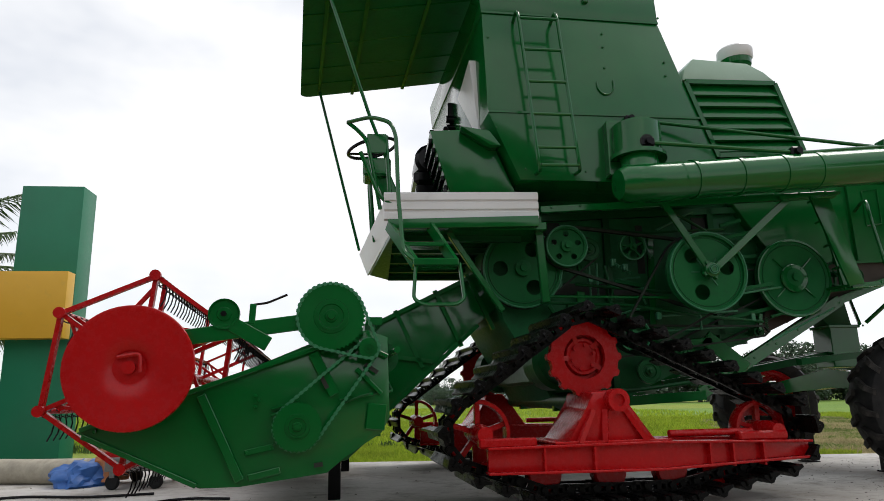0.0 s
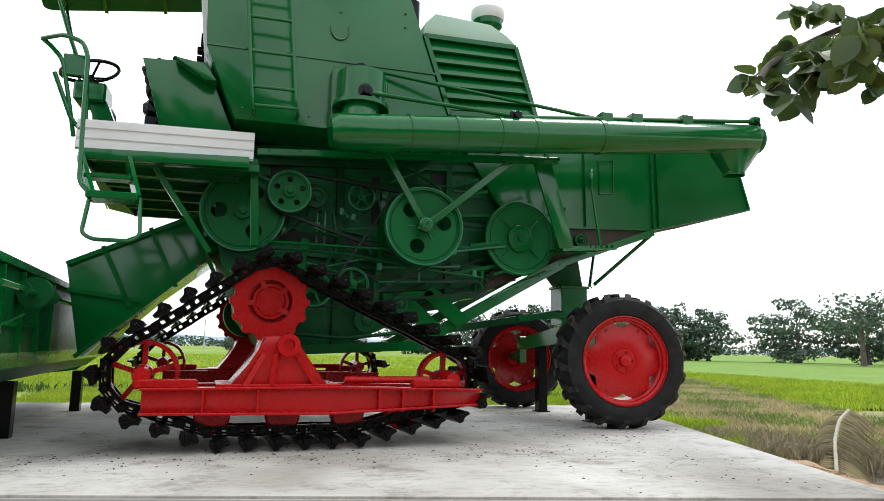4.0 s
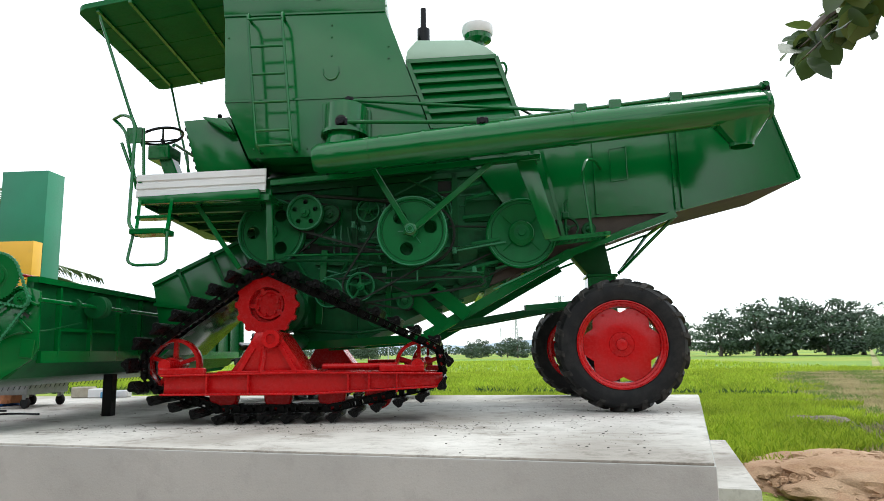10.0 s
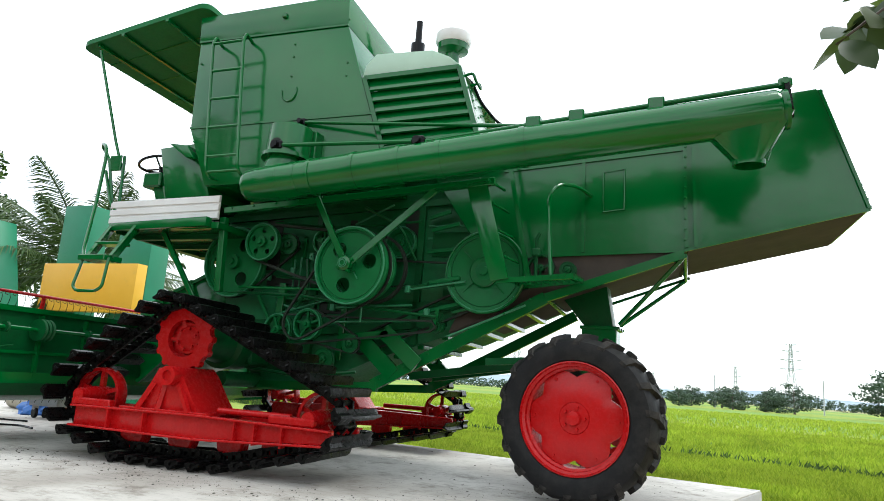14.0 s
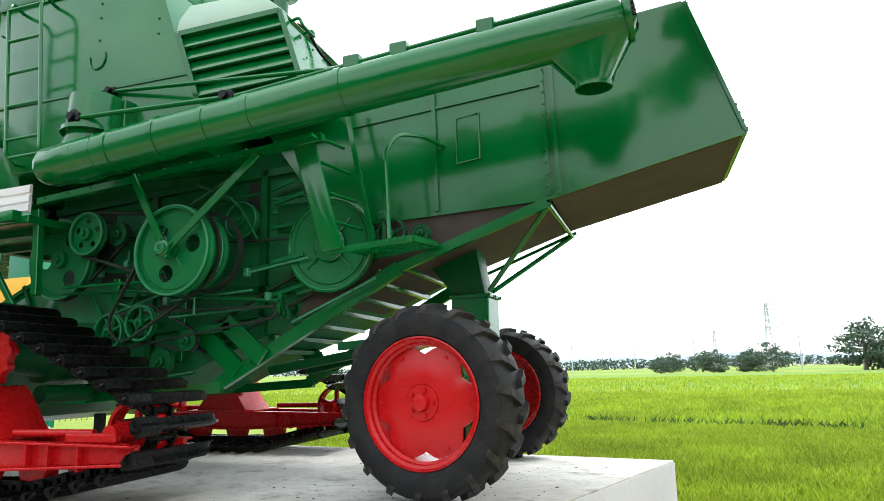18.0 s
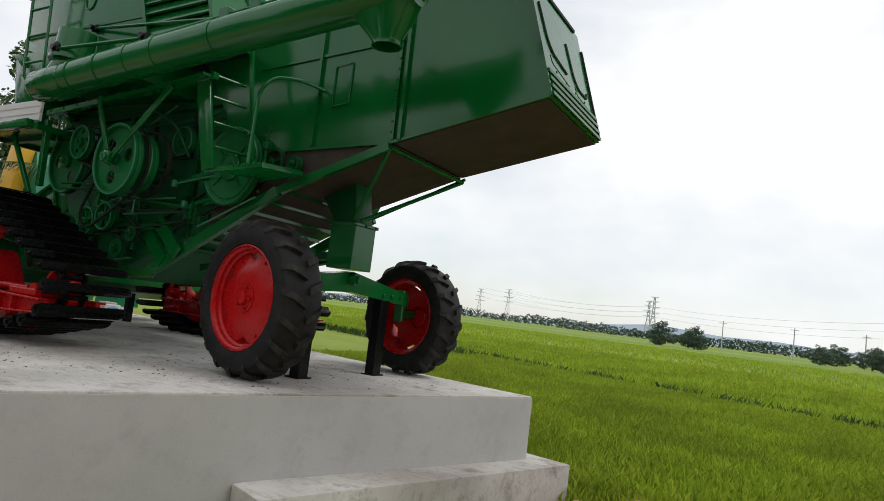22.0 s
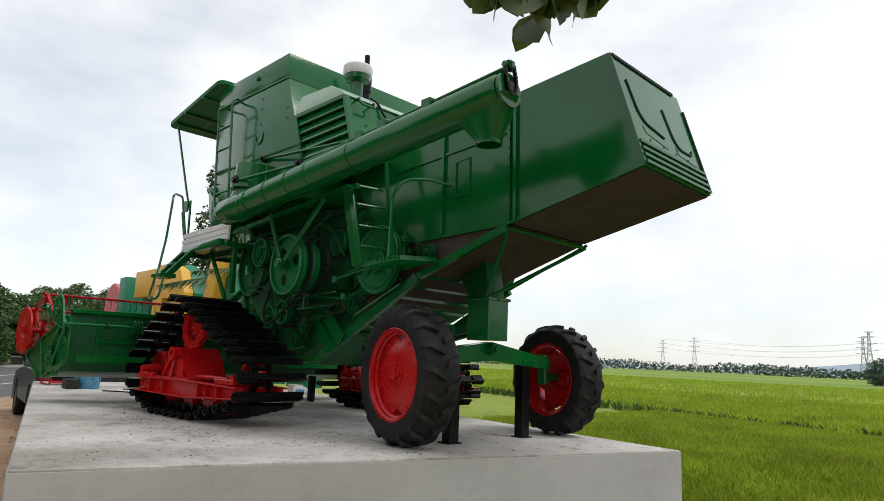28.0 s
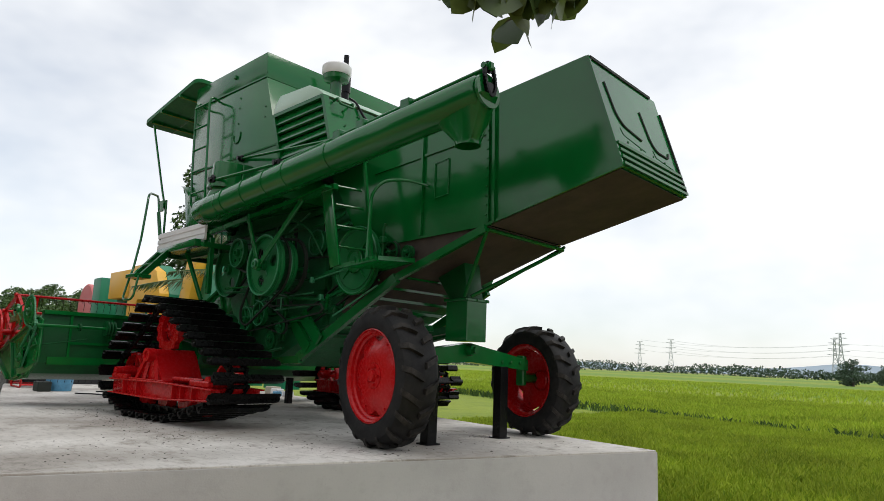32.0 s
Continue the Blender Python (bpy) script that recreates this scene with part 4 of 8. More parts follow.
# dark strips painted in for shaded gaps, pressed ribs and worn fittings between the drives
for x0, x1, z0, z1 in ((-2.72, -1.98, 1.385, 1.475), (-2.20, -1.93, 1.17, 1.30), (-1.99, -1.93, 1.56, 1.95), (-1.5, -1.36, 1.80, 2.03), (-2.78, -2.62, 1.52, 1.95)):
    part("shade_strip", box(bmesh.new(), x0, x1, BN - 0.006, BN + 0.02, z0, z1, 0.003), DARK, body, "dark strip standing in for shade on the side wall")
for z0, z1, x0, x1 in ((1.90, 1.905, -1.3, -0.95), (1.80, 1.805, -1.3, -1.0), (1.50, 1.53, -2.28, -1.98), (1.42, 1.455, -1.35, -0.92)):
    part("pressed_rib", obox(bmesh.new(), (x0, BN - 0.004, z0), (x1, BN - 0.004, z1), 0.012, 0.014), GREEN_E, body)
for a, b in (((-2.42, 0.3, 1.60), (-2.42, 0.3, 1.36)), ((-2.36, 0.3, 1.62), (-2.36, 0.3, 1.36)), ((-1.98, 0.3, 1.86), (-1.93, 0.3, 1.66)), ((-1.87, 0.28, 1.88), (-1.55, 0.3, 2.04)), ((-2.05, 0.28, 1.42), (-2.0, 0.28, 1.30)), ((-1.66, 0.12, 1.2), (-1.66, 0.12, 1.09)), ((-2.56, 0.3, 1.24), (-2.1, 0.3, 1.12)), ((-2.5, 0.28, 1.15), (-2.05, 0.28, 1.27)), ((-1.95, 0.2, 1.20), (-1.3, 0.24, 1.24)), ((-1.95, 0.22, 1.09), (-1.22, 0.26, 1.13)), ((-1.02, 0.28, 1.02), (-0.45, 0.32, 1.27)), ((-1.35, 0.26, 1.36), (-0.9, 0.28, 1.43))):
    part("link_rod", cyl(bmesh.new(), a, b, 0.008, seg=7), GREEN_E, HV)
for x, y, z in ((-2.42, 0.29, 1.5), (-2.66, 0.29, 1.45), (-2.02, 0.27, 1.40), (-1.35, 0.25, 1.36), (-1.18, 0.25, 1.19), (-1.95, 0.19, 1.20), (-2.24, 0.27, 1.62), (-2.15, 0.27, 1.58), (-1.98, 0.29, 1.76)):
    part("clevis", box(bmesh.new(), x - 0.018, x + 0.018, y - 0.02, y + 0.02, z - 0.028, z + 0.028, 0.004), GREEN_E, HV)
part("tension_spring", tube(bmesh.new(), [(-2.24 + 0.005 * k, 0.25 + 0.014 * math.cos(k * 1.5), 1.61 - 0.003 * k + 0.014 * math.sin(k * 1.5)) for k in range(28)], 0.004, 5), GREEN_E, HV)
for a in (0.9, 2.2, 3.15, 5.3):
    part("hub_rib", obox(bmesh.new(), (-1.675 + 0.06 * math.cos(a), -0.077, 1.485 + 0.06 * math.sin(a)), (-1.675 + 0.12 * math.cos(a), -0.077, 1.485 + 0.12 * math.sin(a)), 0.008, 0.010, (0, 1, 0)), GREEN_E, HV)
part("cover_hub_plate", lathe(bmesh.new(), [(0, 0), (0, 0.105), (0.006, 0.112), (0.02, 0.112), (0.02, 0)], (-0.765, 0.288, 1.505), (0, 1, 0), 28), GREEN, HV)
for rr in (0.022, 0.034):
    part("bearing_ring", tube(bmesh.new(), [(-1.68 + rr * math.cos(k * math.tau / 20), -0.192 + 0.1 * (rr - 0.022), 1.485 + rr * math.sin(k * math.tau / 20)) for k in range(20)], 0.004, 6, loop=True), GREEN_E, brg)
part("foot_bar", cyl(bmesh.new(), (-2.97, TN - 0.12, 2.275), (-2.69, TN - 0.12, 2.285), 0.012, seg=8), GREEN, lad)


# ---- crawler tracks ----
SPR, IDF, IDR = (-2.757, 0.871), (-3.45, 0.425), (-1.60, 0.402)


def toothed_ring(bm, c, r, inner, teeth, y0, y1):
    """A flat ring across y with rounded teeth on its rim."""
    out = []
    for k in range(teeth):
        a = k * math.tau / teeth
        for da, q in ((-0.42, 0.9), (-0.25, 0.92), (-0.17, 0.985), (0.0, 1.0), (0.17, 0.985), (0.25, 0.92)):
            t = a + da * math.tau / teeth
            out.append((t, r * q))
    rings = []
    for y in (y0, y1):
        rings.append([bm.verts.new((c[0] + q * math.cos(t), y, c[1] + q * math.sin(t))) for t, q in out])
        rings.append([bm.verts.new((c[0] + inner * math.cos(t), y, c[1] + inner * math.sin(t))) for t, q in out])
    a, b, d, e = rings
    n = len(out)
    for k in range(n):
        l = (k + 1) % n
        for p, q in ((a, b), (d, e), (a, d), (b, e)):
            bm.faces.new((p[k], q[k], q[l], p[l]))
    return bm


def track(yc, out):
    """A crawler unit; yc: middle of the shoes, out: -1 towards the near side, 1 towards the far side."""
    Y = lambda d: yc + out * d  # d metres outwards
    span = lambda a, b: sorted((Y(a), Y(b)))
    unit = new("crawler_track")
    unit.parent = HV
    unit["label"] = "black steel crawler track round red wheels"
    # shoes on two rows of chain links
    path = hull_path([(*SPR, 0.265), (IDF[0], IDF[1], 0.225), (IDR[0], IDR[1], 0.205), (-3.06, 0.165, 0.10), (-2.24, 0.165, 0.10)], 0.163)
    bm = bmesh.new()
    outline = ((-0.040, 0.002), (0.034, 0.002), (0.038, -0.010), (0.012, -0.016), (-0.006, -0.022), (-0.012, -0.056), (-0.028, -0.058), (-0.034, -0.020))
    rings = []
    for yy, q in ((-0.36, 0.45), (-0.335, 0.8), (-0.29, 1.0), (0.29, 1.0), (0.335, 0.8), (0.36, 0.45)):
        rings.append([bm.verts.new((x * (0.55 + 0.45 * q), yy, 0.002 + (z - 0.002) * q)) for x, z in outline])
    for p, q in zip(rings, rings[1:]):
        for k in range(8):
            bm.faces.new((p[k], p[(k + 1) % 8], q[(k + 1) % 8], q[k]))
    bm.faces.new(rings[0][::-1]), bm.faces.new(rings[-1])
    shoe = part("shoe", bm, SHOE, unit, smooth=False)
    ly = out * 0.085
    links = []
    for e in (-0.07, 0.07):  # side plates with an open eye in the middle
        bm = bmesh.new()
        y0, y1 = ly + e - 0.012, ly + e + 0.012
        box(bm, -0.080, 0.080, y0, y1, 0.042, 0.064)
        box(bm, -0.080, 0.080, y0, y1, 0.004, 0.014)
        for x0, x1 in ((-0.088, -0.046), (-0.012, 0.014), (0.046, 0.088)):
            prism(bm, [(x0, 0.004), (x1, 0.004), (x1 + 0.004, 0.030), (x1, 0.058), (x0, 0.058), (x0 - 0.004, 0.030)], y0, y1)
        links.append(part("link", bm, SHOE, unit, smooth=False))
    knob = part("grouser_knob", prism(bmesh.new(), [(-0.058, -0.004), (0.050, -0.004), (0.052, -0.022), (0.012, -0.030), (-0.002, -0.058), (-0.026, -0.060), (-0.056, -0.026)], out * 0.26 - 0.085, out * 0.26 + 0.085, 0.003), SHOE, unit, smooth=False)
    pin = part("link_pin", cyl(bmesh.new(), (0.082, ly - 0.10, 0.034), (0.082, ly + 0.10, 0.034), 0.02, seg=9), SHOE, unit)
    for i, (x, z, a) in enumerate(path):
        m = Matrix.Translation((x, yc, z)) @ Matrix.Rotation(-a + 0.04 * math.sin(i * 2.1), 4, "Y")
        for ob in (shoe, *links, pin, knob):
            if i == 0:
                ob.matrix_basis = m
            else:
                shared(ob.name.split(".")[0], ob.data, m, unit)
    # sprocket: toothed crown bolted to a hub set back in its opening
    spr = part("drive_sprocket", toothed_ring(bmesh.new(), SPR, 0.245, 0.135, 14, *span(0.05, 0.10)), RED, unit, "red toothed drive sprocket")
    bm = bmesh.new()
    lathe(bm, [(0.012, 0), (0.012, 0.085), (0.0, 0.095), (0.0, 0.112), (0.02, 0.12), (0.10, 0.12), (0.10, 0)], (SPR[0] + 0.008, Y(0.06), SPR[1] + 0.004), (0, -out, 0), 28)
    part("hub_plate", bm, RED, spr)
    part("dish", lathe(bmesh.new(), [(0, 0), (0, 0.15), (0.012, 0.152), (0.012, 0)], (SPR[0], Y(0.03), SPR[1]), (0, -out, 0), 32), RED, spr)
    for k in range(6):
        a = k * math.tau / 6 + 0.3
        part("hub_bolt", cyl(bmesh.new(), (SPR[0] + 0.075 * math.cos(a), Y(0.065), SPR[1] + 0.075 * math.sin(a)), (SPR[0] + 0.075 * math.cos(a), Y(0.083), SPR[1] + 0.075 * math.sin(a)), 0.012, seg=6), RED, spr)
    for k in (0, 1, 2, 4):
        a = k * math.tau / 5 + 0.7
        part("spoke", obox(bmesh.new(), (SPR[0] + 0.09 * math.cos(a), Y(0.035), SPR[1] + 0.09 * math.sin(a)), (SPR[0] + 0.15 * math.cos(a), Y(0.045), SPR[1] + 0.15 * math.sin(a)), 0.03, 0.05, (0, 1, 0)), RED, spr)
    bm = bmesh.new()
    lathe(bm, [(0, 0), (0, 0.10), (0.12, 0.13), (0.30, 0.16), (0.32, 0.20), (0.55, 0.20), (0.55, 0)], (SPR[0], Y(-0.03), SPR[1]), (0, -out, 0), 26)
    part("final_drive", bm, GREEN_D, unit, "dark green final drive casing")
    # idlers
    for (x, z), r in ((IDF, 0.2), (IDR, 0.18)):
        bm = bmesh.new()
        lathe(bm, [(-0.045, r - 0.028), (-0.045, r - 0.006), (-0.02, r), (0.02, r), (0.045, r - 0.006), (0.045, r - 0.028)], (x, Y(0.06), z), (0, 1, 0), 40, True)
        wh = part("idler_wheel", bm, RED, unit, "red spoked idler wheel")
        for k in range(5):
            a = k * math.tau / 5 + 0.3
            part("spoke", obox(bmesh.new(), (x + 0.03 * math.cos(a), Y(0.06), z + 0.03 * math.sin(a)), (x + (r - 0.02) * math.cos(a), Y(0.06), z + (r - 0.02) * math.sin(a)), 0.03, 0.036, (0, 1, 0)), RED, wh)
        bm = bmesh.new()
        lathe(bm, [(-0.19, 0), (-0.19, 0.045), (-0.12, 0.05), (-0.09, 0.058), (0.09, 0.058), (0.12, 0.05), (0.19, 0.045), (0.19, 0)], (x, Y(0.09), z), (0, 1, 0), 20)
        part("hub", bm, RED, wh)
    # rollers under the beam
    for x in (-3.06, -2.65, -2.25, -1.9):
        bm = bmesh.new()
        lathe(bm, [(-0.05, 0), (-0.05, 0.095), (-0.035, 0.105), (0.035, 0.105), (0.05, 0.095), (0.05, 0)], (x, Y(0.085), 0.185), (0, 1, 0), 24)
        part("track_roller", bm, RED, unit)
    # side beams with flanges and webs
    for d, e in ((0.27, 1), (-0.12, -1)):
        y0, y1 = span(d - 0.02, d + 0.02)
        bm = bmesh.new()
        prism(bm, [(-3.44, 0.345), (-2.4, 0.352), (-1.75, 0.348), (-1.42, 0.335), (-1.42, 0.255), (-1.75, 0.245), (-2.4, 0.215), (-3.2, 0.205), (-3.44, 0.225)], y0, y1, 0.004)
        beam = part("side_beam", bm, RED, unit, "long red side beam")
        fy = Y(d + e * 0.025)
        for pts in (((-3.45, 0.352), (-2.4, 0.36), (-1.42, 0.34)), ((-3.45, 0.218), (-2.4, 0.208), (-1.42, 0.25))):
            for (xa, za), (xb, zb) in zip(pts, pts[1:]):
                part("flange", obox(bmesh.new(), (xa, fy, za), (xb, fy, zb), 0.085, 0.014, bev=0.003), RED, beam)
        for x in (-3.12, -2.82, -2.1, -1.95, -1.75):
            y0, y1 = span(d, d + e * 0.062)
            part("web", box(bmesh.new(), x - 0.006, x + 0.006, y0, y1, 0.212, 0.352), RED, beam)
    # pivot block with ribs and boss
    y0, y1 = span(0.27, -0.14)
    bm = bmesh.new()
    prism(bm, [(-2.98, 0.36), (-2.82, 0.56), (-2.80, 0.655), (-2.63, 0.665), (-2.60, 0.60), (-2.40, 0.36)], y0, y1, 0.014)
    piv = part("pivot_block", bm, RED, unit, "red cast pivot block")
    bm = bmesh.new()
    lathe(bm, [(0.02, 0), (0.02, 0.034), (0, 0.036), (0, 0.066), (0.08, 0.066), (0.08, 0)], (-2.66, Y(0.345), 0.605), (0, -out, 0), 24)
    part("pivot_boss", bm, RED, piv)
    for x0, x1 in ((-2.80, -2.90), (-2.72, -2.74), (-2.60, -2.48)):
        part("pivot_rib", obox(bmesh.new(), (x0, Y(0.275), 0.55), (x1, Y(0.30), 0.365), 0.03, 0.03), RED, piv)
    part("foot_flange", box(bmesh.new(), -3.05, -2.33, *span(0.31, -0.16), 0.36, 0.378, 0.004), RED, piv)
    # adjuster rod and bearing blocks
    part("adjuster_rod", cyl(bmesh.new(), (-2.3, Y(0.22), 0.40), (-1.75, Y(0.22), 0.40), 0.022, seg=12), RED, unit)
    for x0, x1 in ((-1.88, -1.55), (-3.49, -3.15)):
        part("bearing_block", box(bmesh.new(), x0, x1, *span(0.235, 0.295), 0.352, 0.405, 0.01), RED, unit)
    return unit


yawed(-2.7, -0.385, track(-0.385, -1), track(2.09, 1))
# cross axle between the tracks
bm = bmesh.new()
box(bm, -2.95, -2.6, 0.1, mir(0.1), 0.72, 1.0, 0.02)
part("front_axle", bm, GREEN_D, HV)
bm = bmesh.new()
cyl(bm, (-2.705, -0.1, 0.6), (-2.705, mir(-0.1), 0.6), 0.06, seg=14)
part("pivot_shaft", bm, GREEN_D, HV)


# ---- rear axle and wheels ----
def tyre_wheel(yc, out):
    """A steered tractor wheel at x = 0; yc: middle of the tyre."""
    R, W = 0.535, 0.31
    w = new("rear_wheel")
    w.parent = HV
    w["label"] = "black lugged tractor tyre on a red steel rim"
    w.location = (0, yc, R - 0.006)
    bm = bmesh.new()
    lathe(bm, [(-0.115, 0.335), (-0.148, 0.362), (-0.155, 0.39), (-0.158, 0.43), (-0.145, 0.475), (-0.11, 0.50), (0, 0.507), (0.11, 0.50), (0.145, 0.475), (0.158, 0.43), (0.155, 0.39), (0.148, 0.362), (0.115, 0.335)], (0, 0, 0), (0, 1, 0), 56)
    part("tyre", bm, TYRE, w)
    n = 18
    for s in (-1, 1):
        bm = bmesh.new()
        prof = []
        for j, (y, ta) in enumerate(((0.01, 0.0), (0.06, 0.05), (0.115, 0.11), (0.155, 0.15))):
            r0 = (0.495, 0.495, 0.485, 0.455)[j]
            r1 = (0.535, 0.535, 0.522, 0.475)[j]
            hw = 0.05
            prof.append([(y * s, ta + hw, r0), (y * s, ta - hw, r0), (y * s, ta - hw * 0.8, r1), (y * s, ta + hw * 0.8, r1)])
        rings = [[bm.verts.new((r * math.cos(a), y, r * math.sin(a))) for y, a, r in q] for q in prof]
        for p, q in zip(rings, rings[1:]):
            for k in range(4):
                bm.faces.new((p[k], p[(k + 1) % 4], q[(k + 1) % 4], q[k]))
        bm.faces.new(rings[0]), bm.faces.new(rings[-1])
        lug = part("lug", bm, TREAD, w, smooth=False)
        base = math.tau / n * (0.5 if s > 0 else 0)
        for k in range(n):
            m = Matrix.Rotation(base + k * math.tau / n, 4, "Y")
            if k == 0:
                lug.matrix_basis = m
            else:
                shared("lug", lug.data, m, w)
    o = out
    bm = bmesh.new()
    lathe(bm, [(o * 0.142, 0.352), (o * 0.146, 0.344), (o * 0.132, 0.338), (o * 0.122, 0.322), (o * 0.10, 0.318), (o * 0.09, 0.304), (o * 0.04, 0.298), (-o * 0.05, 0.298), (-o * 0.11, 0.31), (-o * 0.125, 0.334), (-o * 0.146, 0.344), (-o * 0.142, 0.352), (-o * 0.12, 0.346), (0, 0.312), (o * 0.12, 0.346)], (0, 0, 0), (0, 1, 0), 48, True)
    rim = part("rim", bm, RED, w, "red rim")
    bm = bmesh.new()
    nn = 72
    ra = [min(0.3, 0.256 + 0.075 * abs(math.cos(3 * (k * math.tau / nn))) ** 1.3) for k in range(nn)]
    lv = [(o * 0.085, 0.0), (o * 0.085, 0.075), (o * 0.105, 0.10), (o * 0.108, 0.18), (o * 0.085, 0.24)]
    rings = [[bm.verts.new((q * math.cos(k * math.tau / nn), y, q * math.sin(k * math.tau / nn))) for k in range(nn)] for y, q in lv[1:]]
    rings.append([bm.verts.new((ra[k] * math.cos(k * math.tau / nn), o * 0.074, ra[k] * math.sin(k * math.tau / nn))) for k in range(nn)])
    rings.append([bm.verts.new((ra[k] * math.cos(k * math.tau / nn), o * 0.062, ra[k] * math.sin(k * math.tau / nn))) for k in range(nn)])
    cv = bm.verts.new((0, o * 0.085, 0))
    for k in range(nn):
        bm.faces.new((cv, rings[0][k], rings[0][(k + 1) % nn]))
    for p, q in zip(rings, rings[1:]):
        for k in range(nn):
            bm.faces.new((p[k], q[k], q[(k + 1) % nn], p[(k + 1) % nn]))
    disc = part("wheel_disc", bm, RED, w, "red dished wheel disc with slots")
    bm = bmesh.new()
    lathe(bm, [(o * 0.08, 0.10), (o * 0.108, 0.095), (o * 0.112, 0.05), (o * 0.14, 0.042), (o * 0.145, 0.02), (o * 0.145, 0)], (0, 0, 0), (0, 1, 0), 24)
    part("hub", bm, RED, disc)
    for k in range(6):
        a = k * math.tau / 6
        part("rim_bolt", cyl(bmesh.new(), (0.272 * math.cos(a), o * 0.07, 0.272 * math.sin(a)), (0.272 * math.cos(a), o * 0.088, 0.272 * math.sin(a)), 0.011, seg=6), RED, disc)
    for k in range(5):
        a = k * math.tau / 5
        part("hub_nut", cyl(bmesh.new(), (0.07 * math.cos(a), o * 0.105, 0.07 * math.sin(a)), (0.07 * math.cos(a), o * 0.13, 0.07 * math.sin(a)), 0.012, seg=6), RED, disc)
    return w


tyre_wheel(0.095, -1).rotation_euler = (0, 0, radians(-7))
far_wheel = tyre_wheel(2.03, 1)
far_wheel.location = (-0.11, 2.03, 0.512)
far_wheel.scale = (0.97, 0.97, 0.97)
far_wheel.rotation_euler = (0, 0, radians(-7))
# axle beam, pivot column and wedge under the hood
bm = bmesh.new()
prism_pts = [(0.27, 0.62), (0.27, 0.72), (1.0, 0.82), (1.86, 0.70), (1.86, 0.60), (1.0, 0.66)]
a = [bm.verts.new((-0.045, y, z)) for y, z in prism_pts]
b = [bm.verts.new((0.075, y, z)) for y, z in prism_pts]
bm.faces.new(a), bm.faces.new(b[::-1])
for i in range(6):
    bm.faces.new((a[i], a[(i + 1) % 6], b[(i + 1) % 6], b[i]))
axle = part("axle_beam", bm, GREEN, HV)
for y in (1.45, 1.58, 1.72, 0.36, 0.46):
    shared("bolt", BOLT.data, pose(0.078, y, 0.67, 0, 0, 90) @ Matrix.Scale(1.8, 4), axle)
for y in (0.29, 1.85):
    bm = bmesh.new()
    box(bm, -0.04, 0.05, y - 0.03, y + 0.03, 0.46, 0.74, 0.01)
    cyl(bm, (0, y, 0.53), (0, y + (0.2 if y > 1 else -0.1), 0.53), 0.05, seg=14)
    part("steering_knuckle", bm, GREEN, axle)
bm = bmesh.new()
box(bm, -0.14, 0.12, 0.84, 1.08, 0.83, 1.17, 0.006)
col = part("pivot_column", bm, GREEN, HV)
bm = bmesh.new()
box(bm, -0.155, 0.135, 0.825, 1.095, 1.165, 1.19, 0.004)
part("flange_plate", bm, GREEN, col)
bm = bmesh.new()
prism(bm, [(-0.12, 1.18), (0.09, 1.18), (0.02, 1.58), (-0.34, 1.45)], 0.87, 1.06, 0.004)
part("column_wedge", bm, GREEN_D, col)
for y in (0.80, 0.94, 1.06):
    shared("bolt", BOLT.data, pose(0.138, y, 1.178, 0, 0, 90), col)
bm = bmesh.new()
lathe(bm, [(0, 0), (0, 0.05), (0.06, 0.05), (0.06, 0.03), (0.09, 0.03), (0.09, 0)], (0.08, 0.97, 0.76), (1, 0, 0), 14)
part("pivot_pin", bm, GREEN, axle)
yawed(0, 0.2, axle)
for a, b in (((-1.5, 0.75, 0.72), (-0.05, 0.95, 0.95)), ((-1.5, 1.25, 0.72), (-0.05, 1.05, 0.95))):
    part("drag_link", obox(bmesh.new(), a, b, 0.06, 0.06), GREEN_D, HV)
bm = bmesh.new()
obox(bm, (-0.75, 0.40, 0.86), (-0.05, 0.6, 0.92), 0.05, 0.05)
part("steering_ram", bm, GREEN_D, HV)
# struts from the column to the hood
for p, q in (((0.15, 0.77, 1.2), (0.615, 0.52, 1.665)), ((0.15, 0.85, 1.2), (0.575, 1.54, 1.655)), ((0.615, 0.52, 1.665), (0.575, 1.54, 1.655))):
    bm = bmesh.new()
    cyl(bm, p, q, 0.016, seg=8)
    part("strut", bm, GREEN, HV)
# two black props under the axle
for y in (0.56, 1.49):
    bm = bmesh.new()
    box(bm, 0.0 - 0.07 * y, 0.09 - 0.07 * y, y - 0.05, y + 0.05, 0.0, 0.63, 0.003)
    prop = tagged(part("axle_prop", bm, BLACK), "black square steel prop under the rear axle", "prop", "rear axle props")
    bm = bmesh.new()
    box(bm, -0.02 - 0.07 * y, 0.11 - 0.07 * y, y - 0.07, y + 0.07, 0.0, 0.012)
    part("foot_plate", bm, BLACK, prop)


# ---- driver's platform ----
plat = part("driver_platform", box(bmesh.new(), -3.93, -2.86, -0.17, 1.75, 1.765, 1.82, 0.004), GREEN, HV)
bm = bmesh.new()
prism_z(bm, [(-3.925, -0.19), (-3.915, 1.7), (-4.09, 1.44)], 1.735, 1.775, 0.003)
part("floor_apron", bm, GREEN_D, plat)
bm = bmesh.new()
prism(bm, [(-3.965, 1.815), (-2.93, 1.85), (-2.93, 1.775), (-3.955, 1.75)], -0.235, -0.165, 0.004)
part("edge_board", bm, GREEN, plat)
for k in range(5):
    bm = bmesh.new()
    y = 0.05 + 0.4 * k
    obox(bm, (-3.92, y, 1.76), (-3.0, y, 1.76), 0.05, 0.07)
    part("floor_joist", bm, GREEN_D, plat)


